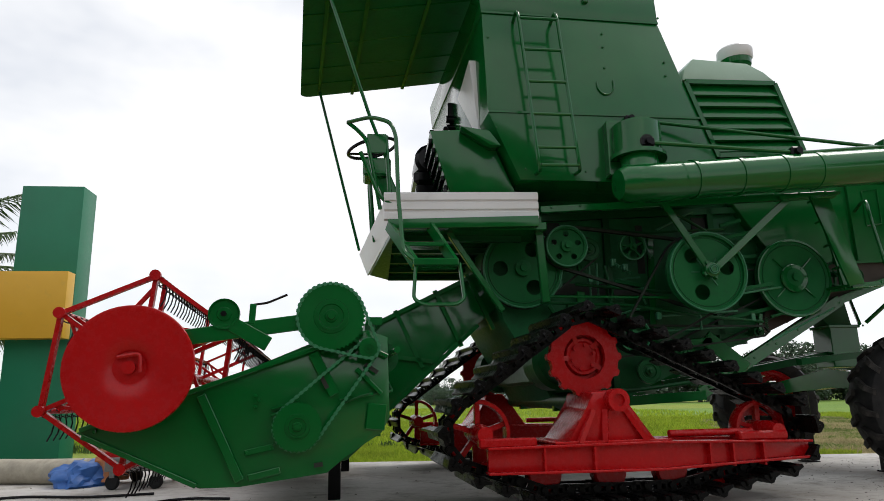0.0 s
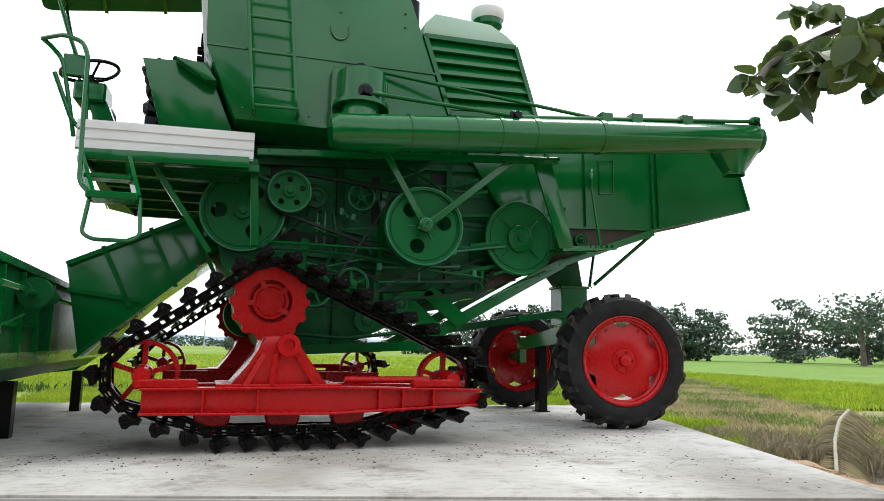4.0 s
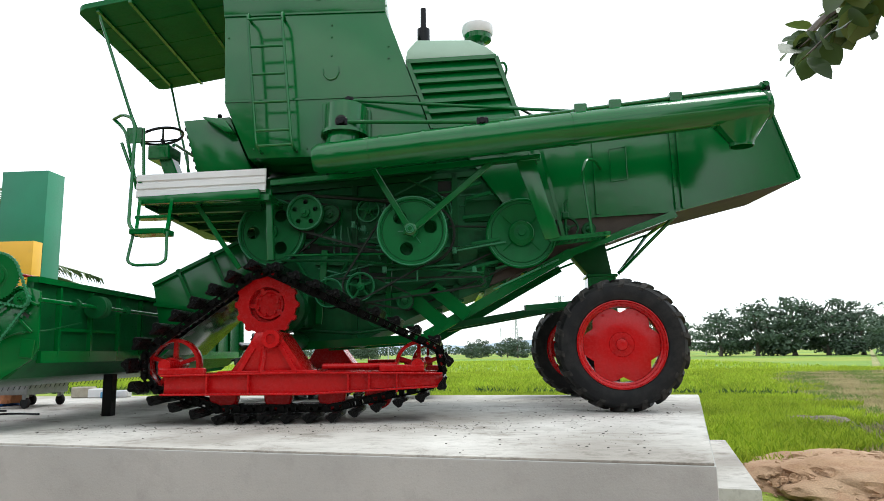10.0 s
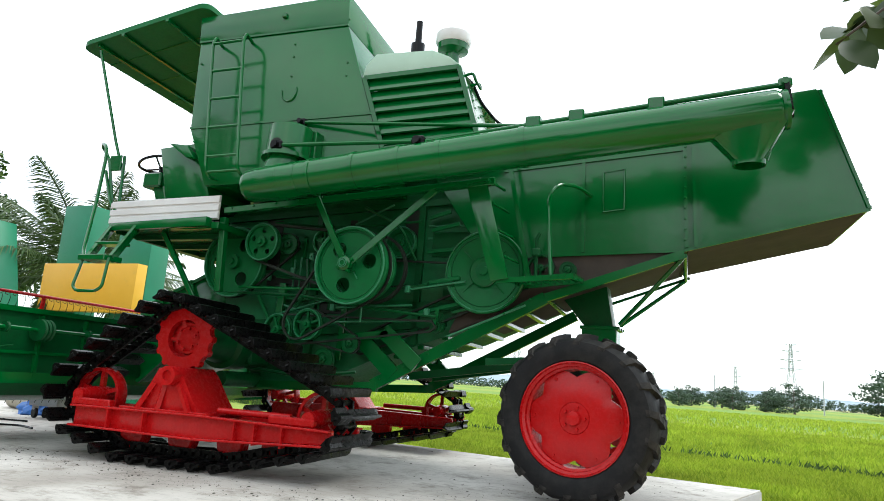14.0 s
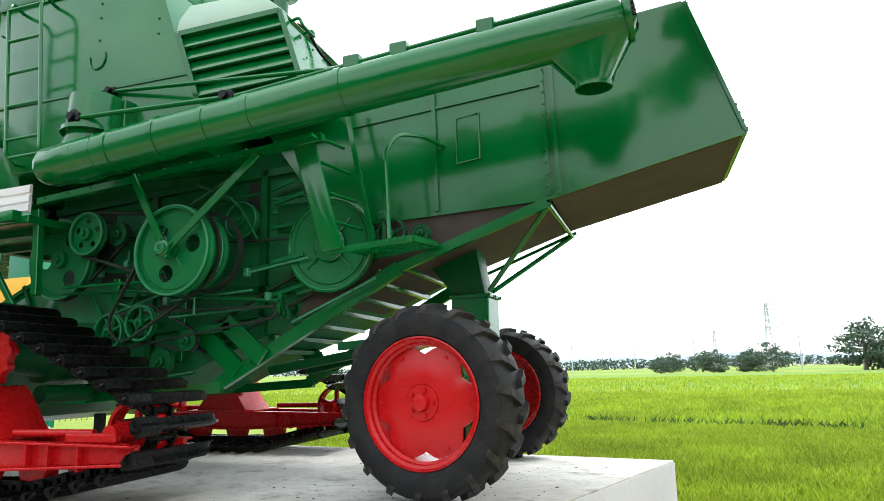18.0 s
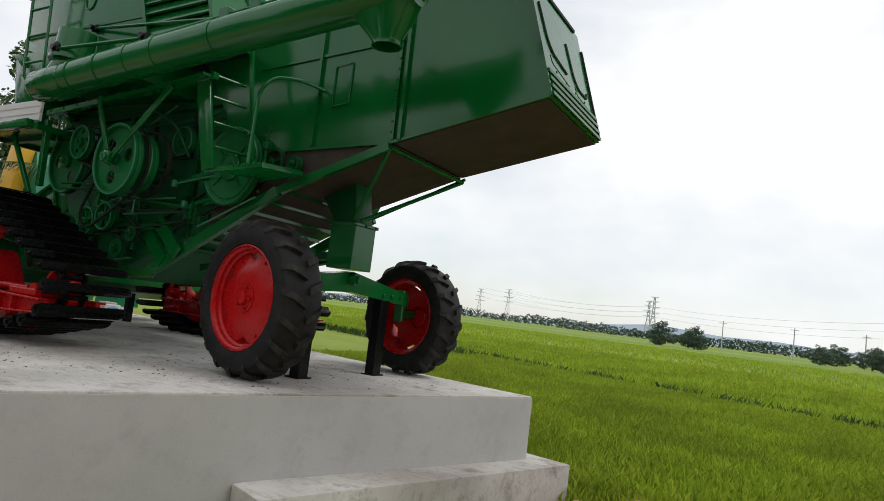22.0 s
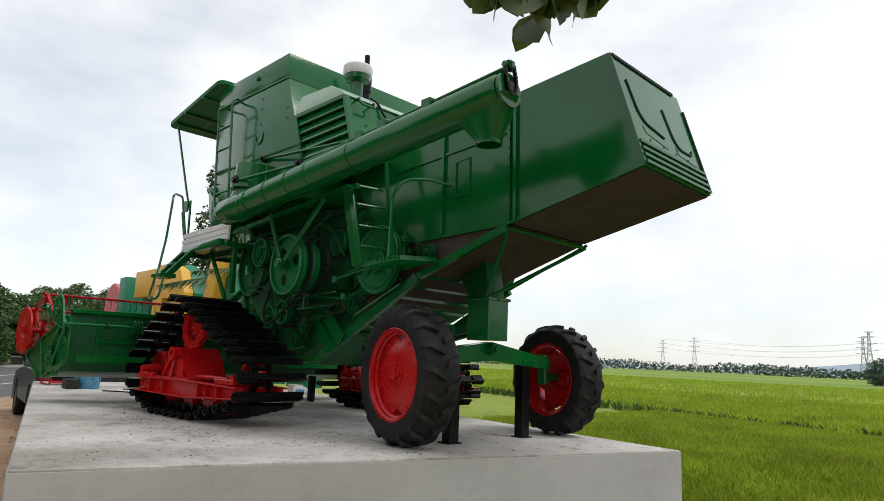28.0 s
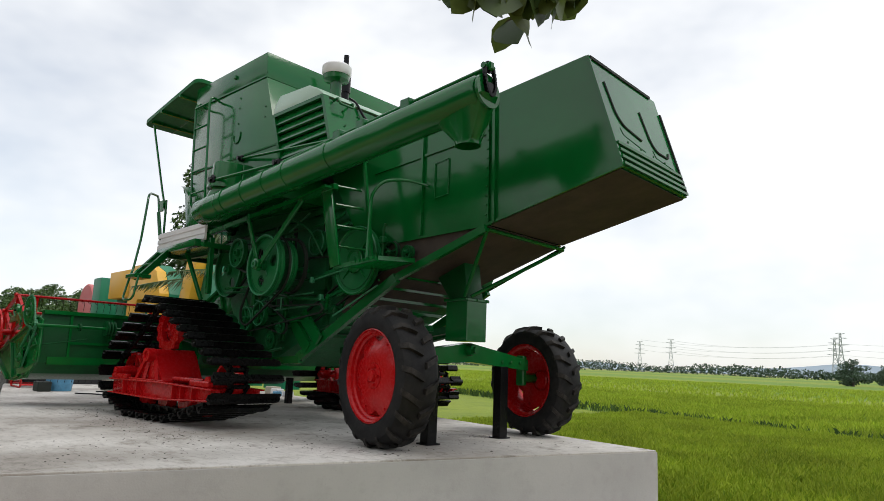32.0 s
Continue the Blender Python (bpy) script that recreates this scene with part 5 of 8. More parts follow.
def corrugated(bm, p0, p1, z0, z1, n, depth, t=0.012):
    """A sheet from p0 to p1 with n long ribs."""
    d = Vector((p1[0] - p0[0], p1[1] - p0[1], 0)).normalized()
    s = Vector((d.y, -d.x, 0))
    prof = []
    for i in range(n):
        a = z0 + (z1 - z0) * i / n
        h = (z1 - z0) / n
        prof += [(a + h * 0.06, 0), (a + h * 0.14, depth), (a + h * 0.80, depth), (a + h * 0.90, 0)]
    prof = [(z0, 0)] + prof + [(z1, 0), (z1, -t), (z0, -t)]
    dz = (p0[2], p1[2])
    va = [bm.verts.new(Vector((p0[0], p0[1], z + dz[0])) + s * o) for z, o in prof]
    vb = [bm.verts.new(Vector((p1[0], p1[1], z + dz[1])) + s * o) for z, o in prof]
    bm.faces.new(va), bm.faces.new(vb[::-1])
    for i in range(len(prof)):
        j = (i + 1) % len(prof)
        bm.faces.new((va[j], va[i], vb[i], vb[j]))
    return bm


part("side_board", corrugated(bmesh.new(), (-3.99, -0.21, -0.025), (-2.905, -0.13, 0.015), 1.835, 2.035, 3, 0.014), WHITE, plat, "white ribbed side board", False)
bm = bmesh.new()
q = [(-3.985, -0.205, 1.955), (-3.915, -0.205, 1.785), (-4.11, 1.45, 1.735), (-4.185, 1.45, 1.93)]
v = [bm.verts.new(c) for c in q] + [bm.verts.new((x + 0.014, y, z)) for x, y, z in q]
bm.faces.new(v[:4]), bm.faces.new(v[7:3:-1])
for i in range(4):
    j = (i + 1) % 4
    bm.faces.new((v[j], v[i], v[4 + i], v[4 + j]))
part("front_board", bm, WHITE, plat, "white front board leaning forwards", False)
bm = bmesh.new()
prism(bm, [(-3.66, 2.51), (-3.25, 2.53), (-3.05, 2.04), (-3.52, 2.04)], -0.10, 0.45, 0.006)
seatbox = part("console_box", bm, GREEN, HV)
for k in range(6):
    z = 2.1 + 0.07 * k
    x = -3.52 - (z - 2.04) * 0.3
    part("console_slat", obox(bmesh.new(), (x - 0.012, -0.06, z), (x - 0.012, 0.4, z), 0.02, 0.03), BLACK, seatbox)
bm = bmesh.new()
prism(bm, [(-3.45, 2.50), (-3.25, 2.47), (-3.17, 2.36), (-3.24, 2.36)], -0.22, -0.10, 0.004)
part("armrest_bracket", bm, GREEN, seatbox)
# seat
bm = bmesh.new()
box(bm, -3.74, -3.46, 0.5, 0.95, 2.30, 2.44, 0.04)
seat = part("driver_seat", bm, BLACK, HV, "worn black driver's seat")
bm = bmesh.new()
lathe(bm, [(0, 0), (0, 0.10), (0.03, 0.13), (0.40, 0.13), (0.43, 0.10), (0.43, 0)], (-3.60, 0.5, 2.52), (0, 1, 0), 20)
part("backrest", bm, BLACK, seat)
bm = bmesh.new()
box(bm, -3.72, -3.52, 0.52, 0.9, 1.80, 2.31, 0.01)
part("pedestal", bm, BLACK, seat)
# steering column and wheel
bm = bmesh.new()
obox(bm, (-3.80, 0.32, 1.82), (-4.02, 0.32, 2.35), 0.14, 0.12, bev=0.01)
box(bm, -4.14, -3.93, 0.20, 0.44, 2.27, 2.41, 0.015)
scol = part("steering_column", bm, GREEN, HV)
bm = bmesh.new()
c = Vector((-4.07, 0.32, 2.525))
ax, s1, s2 = frame_axes((-0.25, 0, 0.97))
tube(bm, [c + (s1 * math.cos(k * math.tau / 28) + s2 * math.sin(k * math.tau / 28)) * 0.19 for k in range(28)], 0.013, 7, loop=True)
for k in range(3):
    a = k * math.tau / 3 + 0.5
    cyl(bm, c - ax * 0.05, c + (s1 * math.cos(a) + s2 * math.sin(a)) * 0.19, 0.009, seg=6)
cyl(bm, c - ax * 0.2, c - ax * 0.03, 0.02, seg=8)
part("steering_wheel", bm, BLACK, scol, "thin black steering wheel")
bm = bmesh.new()
box(bm, -3.72, -3.6, 0.5, 0.62, 2.0, 2.14, 0.01)
obox(bm, (-3.85, 0.45, 1.9), (-3.66, 0.55, 2.05), 0.03, 0.03)
part("pedal_box", bm, GREEN, HV)
for x, z in ((-3.58, 2.60), (-3.50, 2.68), (-3.61, 2.65)):
    bm = bmesh.new()
    cyl(bm, (x + 0.06, 0.28, 2.48), (x, 0.28, z), 0.007, seg=6)
    lathe(bm, [(-0.024, 0), (-0.017, 0.017), (0, 0.024), (0.017, 0.017), (0.024, 0)], (x, 0.28, z), (0, 0, 1), 10)
    part("lever", bm, BLACK, HV, "black control lever with a knob")
bm = bmesh.new()
box(bm, -3.40, -3.32, 0.96, 1.06, 3.08, 3.22, 0.008)
box(bm, -3.385, -3.33, 0.98, 1.04, 2.93, 3.10, 0.006)
cyl(bm, (-3.42, 0.95, 3.05), (-3.34, 0.95, 3.05), 0.035, seg=12)
cyl(bm, (-3.42, 0.93, 2.97), (-3.34, 0.93, 2.97), 0.025, seg=12)
part("control_valve", bm, BLACK, HV, "black control valve block")
# handrails at the front
for pts in ([(-3.80, -0.56, 1.46), (-3.875, -0.51, 1.53), (-3.902, -0.448, 1.91), (-3.914, -0.416, 2.34), (-3.95, -0.40, 2.44), (-4.08, -0.33, 2.505), (-4.24, -0.19, 2.52)],
            [(-4.24, -0.19, 2.52), (-4.17, -0.20, 2.46), (-4.105, -0.216, 2.38), (-4.05, -0.19, 2.1), (-4.015, -0.17, 1.9)],
            [(-3.975, -0.18, 2.43), (-3.94, -0.18, 1.84)],
            [(-4.15, -0.2, 2.3), (-4.02, -0.2, 1.98), (-3.9, -0.2, 1.9)],
            [(-4.10, 0.9, 2.55), (-4.06, 0.95, 2.0), (-4.06, 1.6, 1.9)],
            [(-4.05, 0.6, 1.85), (-4.1, 0.6, 2.55), (-4.1, 1.4, 2.55), (-4.06, 1.4, 1.85)]):
    bm = bmesh.new()
    tube(bm, pts, 0.014, 8, 0.06)
    part("handrail", bm, GREEN, HV)
bm = bmesh.new()
box(bm, -4.105, -3.972, -0.215, -0.20, 2.29, 2.43, 0.004)
part("rail_plate", bm, GREEN, HV)
# canopy
bm = bmesh.new()
P = [(-4.55, -0.345, 3.50), (-3.21, -0.275, 3.745), (-3.36, 1.58, 3.76), (-4.76, 1.53, 3.535)]
v = [bm.verts.new((x, y, z)) for x, y, z in P]
v2 = [bm.verts.new((x, y, z - 0.045)) for x, y, z in P]
bm.faces.new(v[::-1]), bm.faces.new(v2)
for i in range(4):
    j = (i + 1) % 4
    bm.faces.new((v[i], v[j], v2[j], v2[i]))
bmesh.ops.bevel(bm, geom=[e for e in bm.edges if abs(e.verts[0].co.z - e.verts[1].co.z) < 0.06 and (e.verts[0].co - e.verts[1].co).length < 0.06], offset=0.09, segments=4, affect="EDGES", profile=0.5)
can = part("canopy", bm, GREEN_M, HV)
for f in (0.35, 0.7):
    bm = bmesh.new()
    a = Vector(P[0]).lerp(Vector(P[1]), f) - Vector((0, 0, 0.055))
    b = Vector(P[3]).lerp(Vector(P[2]), f) - Vector((0, 0, 0.055))
    obox(bm, a, b, 0.03, 0.025)
    part("canopy_rib", bm, GREEN, can)
for f in (0.2, 0.45, 0.68, 0.85):
    bm = bmesh.new()
    a = Vector(P[0]).lerp(Vector(P[3]), f) - Vector((0, 0, 0.048))
    b = Vector(P[1]).lerp(Vector(P[2]), f) - Vector((0, 0, 0.048))
    obox(bm, a, b, 0.012, 0.008)
    part("canopy_seam", bm, GREEN, can)
bm = bmesh.new()
a, b = Vector((-4.38, -0.3, 3.475)), Vector((-4.58, 1.46, 3.51))
obox(bm, a, b, 0.03, 0.03)
part("canopy_rib", bm, GREEN, can)
for pts in ([(-4.37, -0.28, 3.43), (-4.09, -0.2, 2.57), (-3.975, -0.17, 2.27)], [(-4.58, 1.42, 3.55), (-4.185, 1.42, 1.96)], [(-3.19, 0.2, 3.7), (-3.0, 0.2, 3.62), (-2.6, 0.3, 3.66)]):
    bm = bmesh.new()
    tube(bm, pts, 0.013, 8, 0.03)
    part("canopy_post", bm, GREEN, can)
# steps up to the platform
st = part("step", box(bmesh.new(), -3.82, -3.54, -0.60, -0.42, 1.43, 1.475, 0.006), GREEN, HV, "green folding step below the platform")
for x0, x1 in ((-3.96, -3.80), (-3.68, -3.55)):
    bm = bmesh.new()
    obox(bm, (x0, -0.2, 1.78), (x1, -0.52, 1.45), 0.025, 0.07)
    part("step_arm", bm, GREEN, st)
bm = bmesh.new()
box(bm, -3.88, -3.61, -0.42, -0.30, 1.59, 1.615, 0.004)
part("tread", bm, GREEN, st)
bm = bmesh.new()
tube(bm, [(-3.80, -0.56, 1.45), (-3.82, -0.60, 1.22), (-3.76, -0.61, 1.185), (-3.56, -0.61, 1.185), (-3.51, -0.60, 1.22), (-3.53, -0.56, 1.45)], 0.012, 8, 0.05)
part("hoop", bm, GREEN, st)

# ---- unloading auger ----
A0, A1 = Vector((-2.30, -0.41, 2.03)), Vector((1.17, -0.155, 2.405))
ad = (A1 - A0).normalized()
bm = bmesh.new()
L = (A1 - A0).length
lathe(bm, [(0, 0), (0, 0.128), (1.38, 0.132), (1.38, 0.137), (1.42, 0.137), (1.42, 0.132), (1.95, 0.132), (1.95, 0.137), (1.99, 0.137), (1.99, 0.131), (L - 0.02, 0.126), (L, 0.115), (L, 0)], A0, ad, 32)
aug = part("unloading_auger", bm, GREEN, HV, "long green grain unloading tube")
bm = bmesh.new()
lathe(bm, [(0, 0), (0.0, 0.198), (0.028, 0.198), (0.028, 0.172), (0.255, 0.172), (0.265, 0.16), (0.265, 0)], (-2.20, -0.265, 2.245), (0.02, 0.06, 1), 32)
part("elbow_pot", bm, GREEN, aug)
part("elbow", tube(bmesh.new(), [Vector((-2.20, -0.285, 2.25)), Vector((-2.235, -0.36, 2.03)), A0 + ad * 0.35], 0.133, 24, 0.11), GREEN, aug)
part("joint_recess", lathe(bmesh.new(), [(0, 0), (0, 0.05), (0.03, 0.05), (0.03, 0)], (-2.195, -0.437, 2.33), (0, 1, 0), 20), DARK, aug)
for k in range(3):
    part("clamp_band", lathe(bmesh.new(), [(0, 0.128), (0, 0.1365), (0.025, 0.1365), (0.025, 0.128)], A0 + ad * (0.42 + 0.34 * k), ad, 32, True), GREEN, aug)
bm = bmesh.new()
lathe(bm, [(0, 0), (0, 0.10), (0.05, 0.128), (0.3, 0.13), (0.3, 0)], A0 - ad * 0.12, ad, 24)
part("elbow_end", bm, GREEN, aug)
bm = bmesh.new()
box(bm, -2.40, -2.30, TN - 0.12, TN, 2.15, 2.56, 0.006)
box(bm, -2.12, -2.0, TN - 0.1, TN, 2.12, 2.5, 0.006)
part("elbow_bracket", bm, GREEN, aug)
# spout
bm = bmesh.new()
top = [(0.72, -0.36, 2.30), (1.26, -0.36, 2.36), (1.26, -0.17, 2.36), (0.72, -0.17, 2.30)]
n = 20
ringc = [(1.0 + 0.095 * math.cos(k * math.tau / n), -0.115 + 0.085 * math.sin(k * math.tau / n), 2.115) for k in range(n)]


def sq(k):
    a = k * math.tau / n
    x, y = math.cos(a), math.sin(a)
    m = max(abs(x), abs(y))
    return x / m, y / m


up = [bm.verts.new((0.99 + 0.25 * sq(k)[0], -0.165 + 0.098 * sq(k)[1], 2.345 + 0.03 * sq(k)[0])) for k in range(n)]
lo = [bm.verts.new(c) for c in ringc]
lo2 = [bm.verts.new((x, y, z - 0.03)) for x, y, z in ringc]
li = [bm.verts.new((1.0 + (x - 1.0) * 0.9, -0.115 + (y + 0.115) * 0.9, z - 0.03)) for x, y, z in ringc]
lu = [bm.verts.new((1.0 + (x - 1.0) * 0.9, -0.115 + (y + 0.115) * 0.9, z + 0.15)) for x, y, z in ringc]
for p, q in ((up, lo), (lo, lo2), (lo2, li), (li, lu)):
    for k in range(n):
        l = (k + 1) % n
        bm.faces.new((p[k], q[k], q[l], p[l]))
part("spout", bm, GREEN, aug, "down-turned green spout")
bm = bmesh.new()
lathe(bm, [(0, 0), (0, 0.10), (0.03, 0.12), (0.05, 0.12), (0.05, 0)], A1 - ad * 0.01, ad, 24)
part("end_plate", bm, GREEN, aug)
# chain drive at the end
e0, e1 = A1 + ad * 0.055, A1 + ad * 0.055 + Vector((-0.02, 0, 0.155))
for c, r in ((e0, 0.05), (e1, 0.035)):
    part("end_sprocket", lathe(bmesh.new(), [(-0.008, 0), (-0.008, r), (0.008, r), (0.008, 0)], c, ad, 16), BLACK, aug)
bm = bmesh.new()
for k in range(26):
    t = k / 26 * math.tau
    w = 0.05 if math.cos(t) > 0 else 0.05
    z = 0.077 + 0.115 * math.cos(t)
    y = 0.048 * math.sin(t) * (1.0 if abs(math.cos(t)) < 0.8 else 1.0)
    p = e0 + Vector((-0.02 * z / 0.155, y, z - 0.0))
    box(bm, p.x - 0.012, p.x + 0.014, p.y - 0.009, p.y + 0.009, p.z - 0.011, p.z + 0.011)
tagged(part("drive_chain", bm, BLACK, aug), "black roller chain", kind="stuff")
for p, q, r in (((-2.19, -0.42, 2.325), (-1.12, -0.36, 2.30), 0.016), ((-1.02, -0.355, 2.295), (1.2, -0.155, 2.57), 0.016), ((-2.19, -0.15, 2.61), (-0.35, -0.26, 2.39), 0.014), ((-0.35, -0.26, 2.39), (0.55, -0.2, 2.48), 0.012)):
    bm = bmesh.new()
    cyl(bm, p, q, r, seg=10)
    part("drive_rod", bm, GREEN, aug)
for c, r in (((-2.19, -0.42, 2.325), 0.035), ((-1.07, -0.36, 2.30), 0.035), ((-2.19, -0.15, 2.61), 0.028), ((1.2, -0.155, 2.575), 0.03)):
    bm = bmesh.new()
    x, y, z = c
    box(bm, x - r * 1.3, x + r * 1.3, y - r * 0.8, y + r * 0.8, z - r, z + r, r * 0.35)
    lathe(bm, [(-0.05, 0), (-0.05, r * 0.7), (0.05, r * 0.7), (0.05, 0)], c, (0, 1, 0), 10)
    part("universal_joint", bm, BLACK if x < 0 else GREEN, aug)
for f in (0.58, 0.66, 0.8):
    c = A0 + ad * (L * f)
    bm = bmesh.new()
    box(bm, c.x - 0.05, c.x + 0.05, c.y - 0.05, c.y + 0.05, c.z + 0.11, c.z + 0.19, 0.008)
    part("rod_bearing", bm, GREEN, aug)
bm = bmesh.new()
tube(bm, [(1.22, -0.1, 2.5), (1.14, -0.06, 2.25), (1.1, -0.1, 2.12)], 0.006, 6)
part("pull_wire", bm, GREEN, aug)
part("auger_rest", obox(bmesh.new(), (-1.1, -0.12, 2.02), (-0.62, -0.12, 2.07), 0.08, 0.02), GREEN, aug)
part("rest_strap", obox(bmesh.new(), (-2.0, -0.12, 1.96), (-1.1, -0.12, 2.02), 0.03, 0.02), GREEN, aug)

# ---- rear ladder and service step ----
bm = bmesh.new()
prism(bm, [(-0.82, 2.10), (-0.66, 2.08), (-0.47, 1.40), (-0.59, 1.38)], -0.075, -0.055, 0.002)
rl = part("rear_ladder", bm, GREEN, HV)
bm = bmesh.new()
obox(bm, (-0.62, 0.22, 2.45), (-0.40, 0.22, 1.40), 0.02, 0.03)
part("side_rail", bm, GREEN, rl)
for z in (2.1, 1.93, 1.74, 1.56):
    x = -0.55 + (1.4 - z) * -0.0 - (z - 1.4) * 0.24
    bm = bmesh.new()
    cyl(bm, (x + 0.06, -0.045, z), (x + 0.10, 0.22, z), 0.011, seg=8)
    part("rung", bm, GREEN, rl)
sstep = part("service_step", obox(bmesh.new(), (-0.56, -0.05, 1.385), (-0.06, -0.0, 1.43), 0.02, 0.035), GREEN, rl, "green barred service step")
part("step_frame", obox(bmesh.new(), (-0.06, -0.0, 1.43), (-0.06, 0.38, 1.46), 0.02, 0.035), GREEN, sstep)
part("step_frame", obox(bmesh.new(), (-0.50, 0.37, 1.41), (-0.06, 0.38, 1.46), 0.02, 0.035), GREEN, sstep)
for k in range(9):
    x = -0.5 + k * 0.05
    part("step_bar", obox(bmesh.new(), (x, -0.04, 1.40 + k * 0.004), (x, 0.37, 1.42 + k * 0.004), 0.012, 0.02), GREEN, sstep)
bm = bmesh.new()
tube(bm, [(-0.20, 0.0, 1.43), (-0.25, 0.05, 1.98), (-0.20, 0.12, 2.10), (-0.10, 0.30, 2.13), (-0.02, 0.5, 2.10), (-0.02, HN, 2.08)], 0.013, 8, 0.08)
part("grab_rail", bm, GREEN, rl)
bm = bmesh.new()
tube(bm, [(-0.38, 0.3, 1.45), (-0.38, 0.3, 1.75), (-0.36, 0.3, 1.79)], 0.012, 7)
box(bm, -0.41, -0.35, 0.27, 0.33, 1.62, 1.68, 0.01)
part("hand_lever", bm, GREEN_D, HV)


# ---- cutting header ----
YN, YF = -1.35, 3.2
SIDE = [(-5.36, 0.515), (-4.92, 0.665), (-4.37, 0.895), (-4.09, 0.965), (-3.99, 0.93), (-3.98, 0.55), (-4.02, 0.48), (-4.19, 0.378), (-4.27, 0.308), (-4.66, 0.262), (-4.83, 0.262), (-5.22, 0.44)]
hd = part("header", prism(bmesh.new(), SIDE, YN, YN + 0.02, 0.003), GREEN, HV, "green cutting header")
part("end_plate", prism(bmesh.new(), SIDE, YF - 0.02, YF, 0.003), GREEN, hd)
bm = bmesh.new()
prism(bm, [(-4.10, 1.0), (-4.05, 1.0), (-4.04, 0.48), (-4.18, 0.36), (-4.80, 0.27), (-4.80, 0.30), (-4.30, 0.41), (-4.10, 0.52)], YN + 0.02, YF - 0.02, 0.004)
part("trough", bm, GREEN_D, hd, "green sheet trough behind the reel")
part("top_beam", obox(bmesh.new(), (-4.055, YN + 0.02, 1.01), (-4.055, YF, 1.01), 0.08, 0.04), GREEN, hd)
part("lower_beam", obox(bmesh.new(), (-4.03, YN + 0.1, 0.50), (-4.03, YF - 0.1, 0.50), 0.03, 0.08), GREEN, hd)
for y in (-1.05, -0.62, -0.18, 0.22, 1.85, 2.3, 2.75):
    part("back_rib", obox(bmesh.new(), (-4.035, y, 0.98), (-4.03, y, 0.50), 0.025, 0.035), GREEN, hd)
for y0, y1 in ((-1.05, -0.62), (-0.6, -0.2)):
    part("back_strip", obox(bmesh.new(), (-4.03, y0, 0.69), (-4.03, y1, 0.69), 0.02, 0.025), GREEN, hd)
part("drive_shaft", cyl(bmesh.new(), (-3.95, YN - 0.06, 0.865), (-3.95, 0.45, 0.865), 0.016, seg=10), GREEN, hd)
for y, r in ((-0.72, 0.085), (-0.24, 0.04), (-1.0, 0.04)):
    for d in ((0, 0.035, 0.07) if r > 0.05 else (0,)):
        bm = bmesh.new()
        lathe(bm, [(d, 0), (d, r), (d + 0.012, r * 0.85), (d + 0.024, r), (d + 0.034, 0.0)], (-3.95, y, 0.865), (0, 1, 0), 20)
        part("shaft_pulley", bm, GREEN_D, hd)


def gear(name, c, r, teeth, th, mat, parent):
    bm = bmesh.new()
    ring = []
    for k in range(teeth):
        a = k * math.tau / teeth
        for da, q in ((-0.35, 0.945), (-0.12, 1.0), (0.12, 1.0), (0.35, 0.945)):
            t = a + da * math.tau / teeth
            ring.append((c[0] + r * q * math.cos(t), c[2] + r * q * math.sin(t)))
    prism(bm, ring, c[1], c[1] + th)
    g = part(name, bm, mat, parent)
    bm = bmesh.new()
    lathe(bm, [(0.002, r * 0.52), (-0.004, r * 0.5), (-0.004, r * 0.42), (-0.012, r * 0.42), (-0.012, r * 0.36), (-0.005, r * 0.34), (-0.005, r * 0.2), (-0.012, r * 0.17), (-0.012, r * 0.12), (-0.035, r * 0.10), (-0.035, 0)], c, (0, 1, 0), 24)
    part("hub", bm, mat, g)
    return g


gear("drive_gear", (-4.263, YN - 0.055, 1.025), 0.163, 48, 0.012, GREEN, hd)
gear("auger_gear", (-4.408, YN - 0.055, 0.518), 0.113, 36, 0.012, GREEN, hd)
gear("pinion", (-4.082, YN - 0.055, 0.873), 0.05, 14, 0.014, GREEN, hd)
bm = bmesh.new()
lathe(bm, [(0.004, 0), (0.004, 0.03), (0.012, 0.035), (0.012, 0.062), (0, 0.068), (0, 0.072), (0.03, 0.072), (0.03, 0)], (-4.755, YN - 0.045, 1.036), (0, 1, 0), 28)
rp = part("reel_pulley", bm, GREEN, hd)
part("bolt", cyl(bmesh.new(), (-4.755, YN - 0.06, 1.036), (-4.755, YN - 0.03, 1.036), 0.014, seg=6), BLACK, rp)


def chain(parent, circles, y):
    """A roller chain: narrow and wide links by turns, in one mesh."""
    path = hull_path(circles, 0.0135)
    bm = bmesh.new()
    for i, (x, z, a) in enumerate(path):
        d = Vector((math.cos(a), 0, math.sin(a)))
        obox(bm, Vector((x, y, z)) - d * 0.0072, Vector((x, y, z)) + d * 0.0072, 0.018 if i % 2 else 0.012, 0.016 if i % 2 else 0.009)
    return tagged(part("roller_chain", bm, GREEN_E, parent, smooth=False), "oily green roller chain", kind="stuff")


chain(hd, [(-4.263, 1.025, 0.158), (-4.082, 0.873, 0.047)], YN - 0.05)
chain(hd, [(-4.408, 0.518, 0.108), (-4.082, 0.873, 0.047)], YN - 0.034)
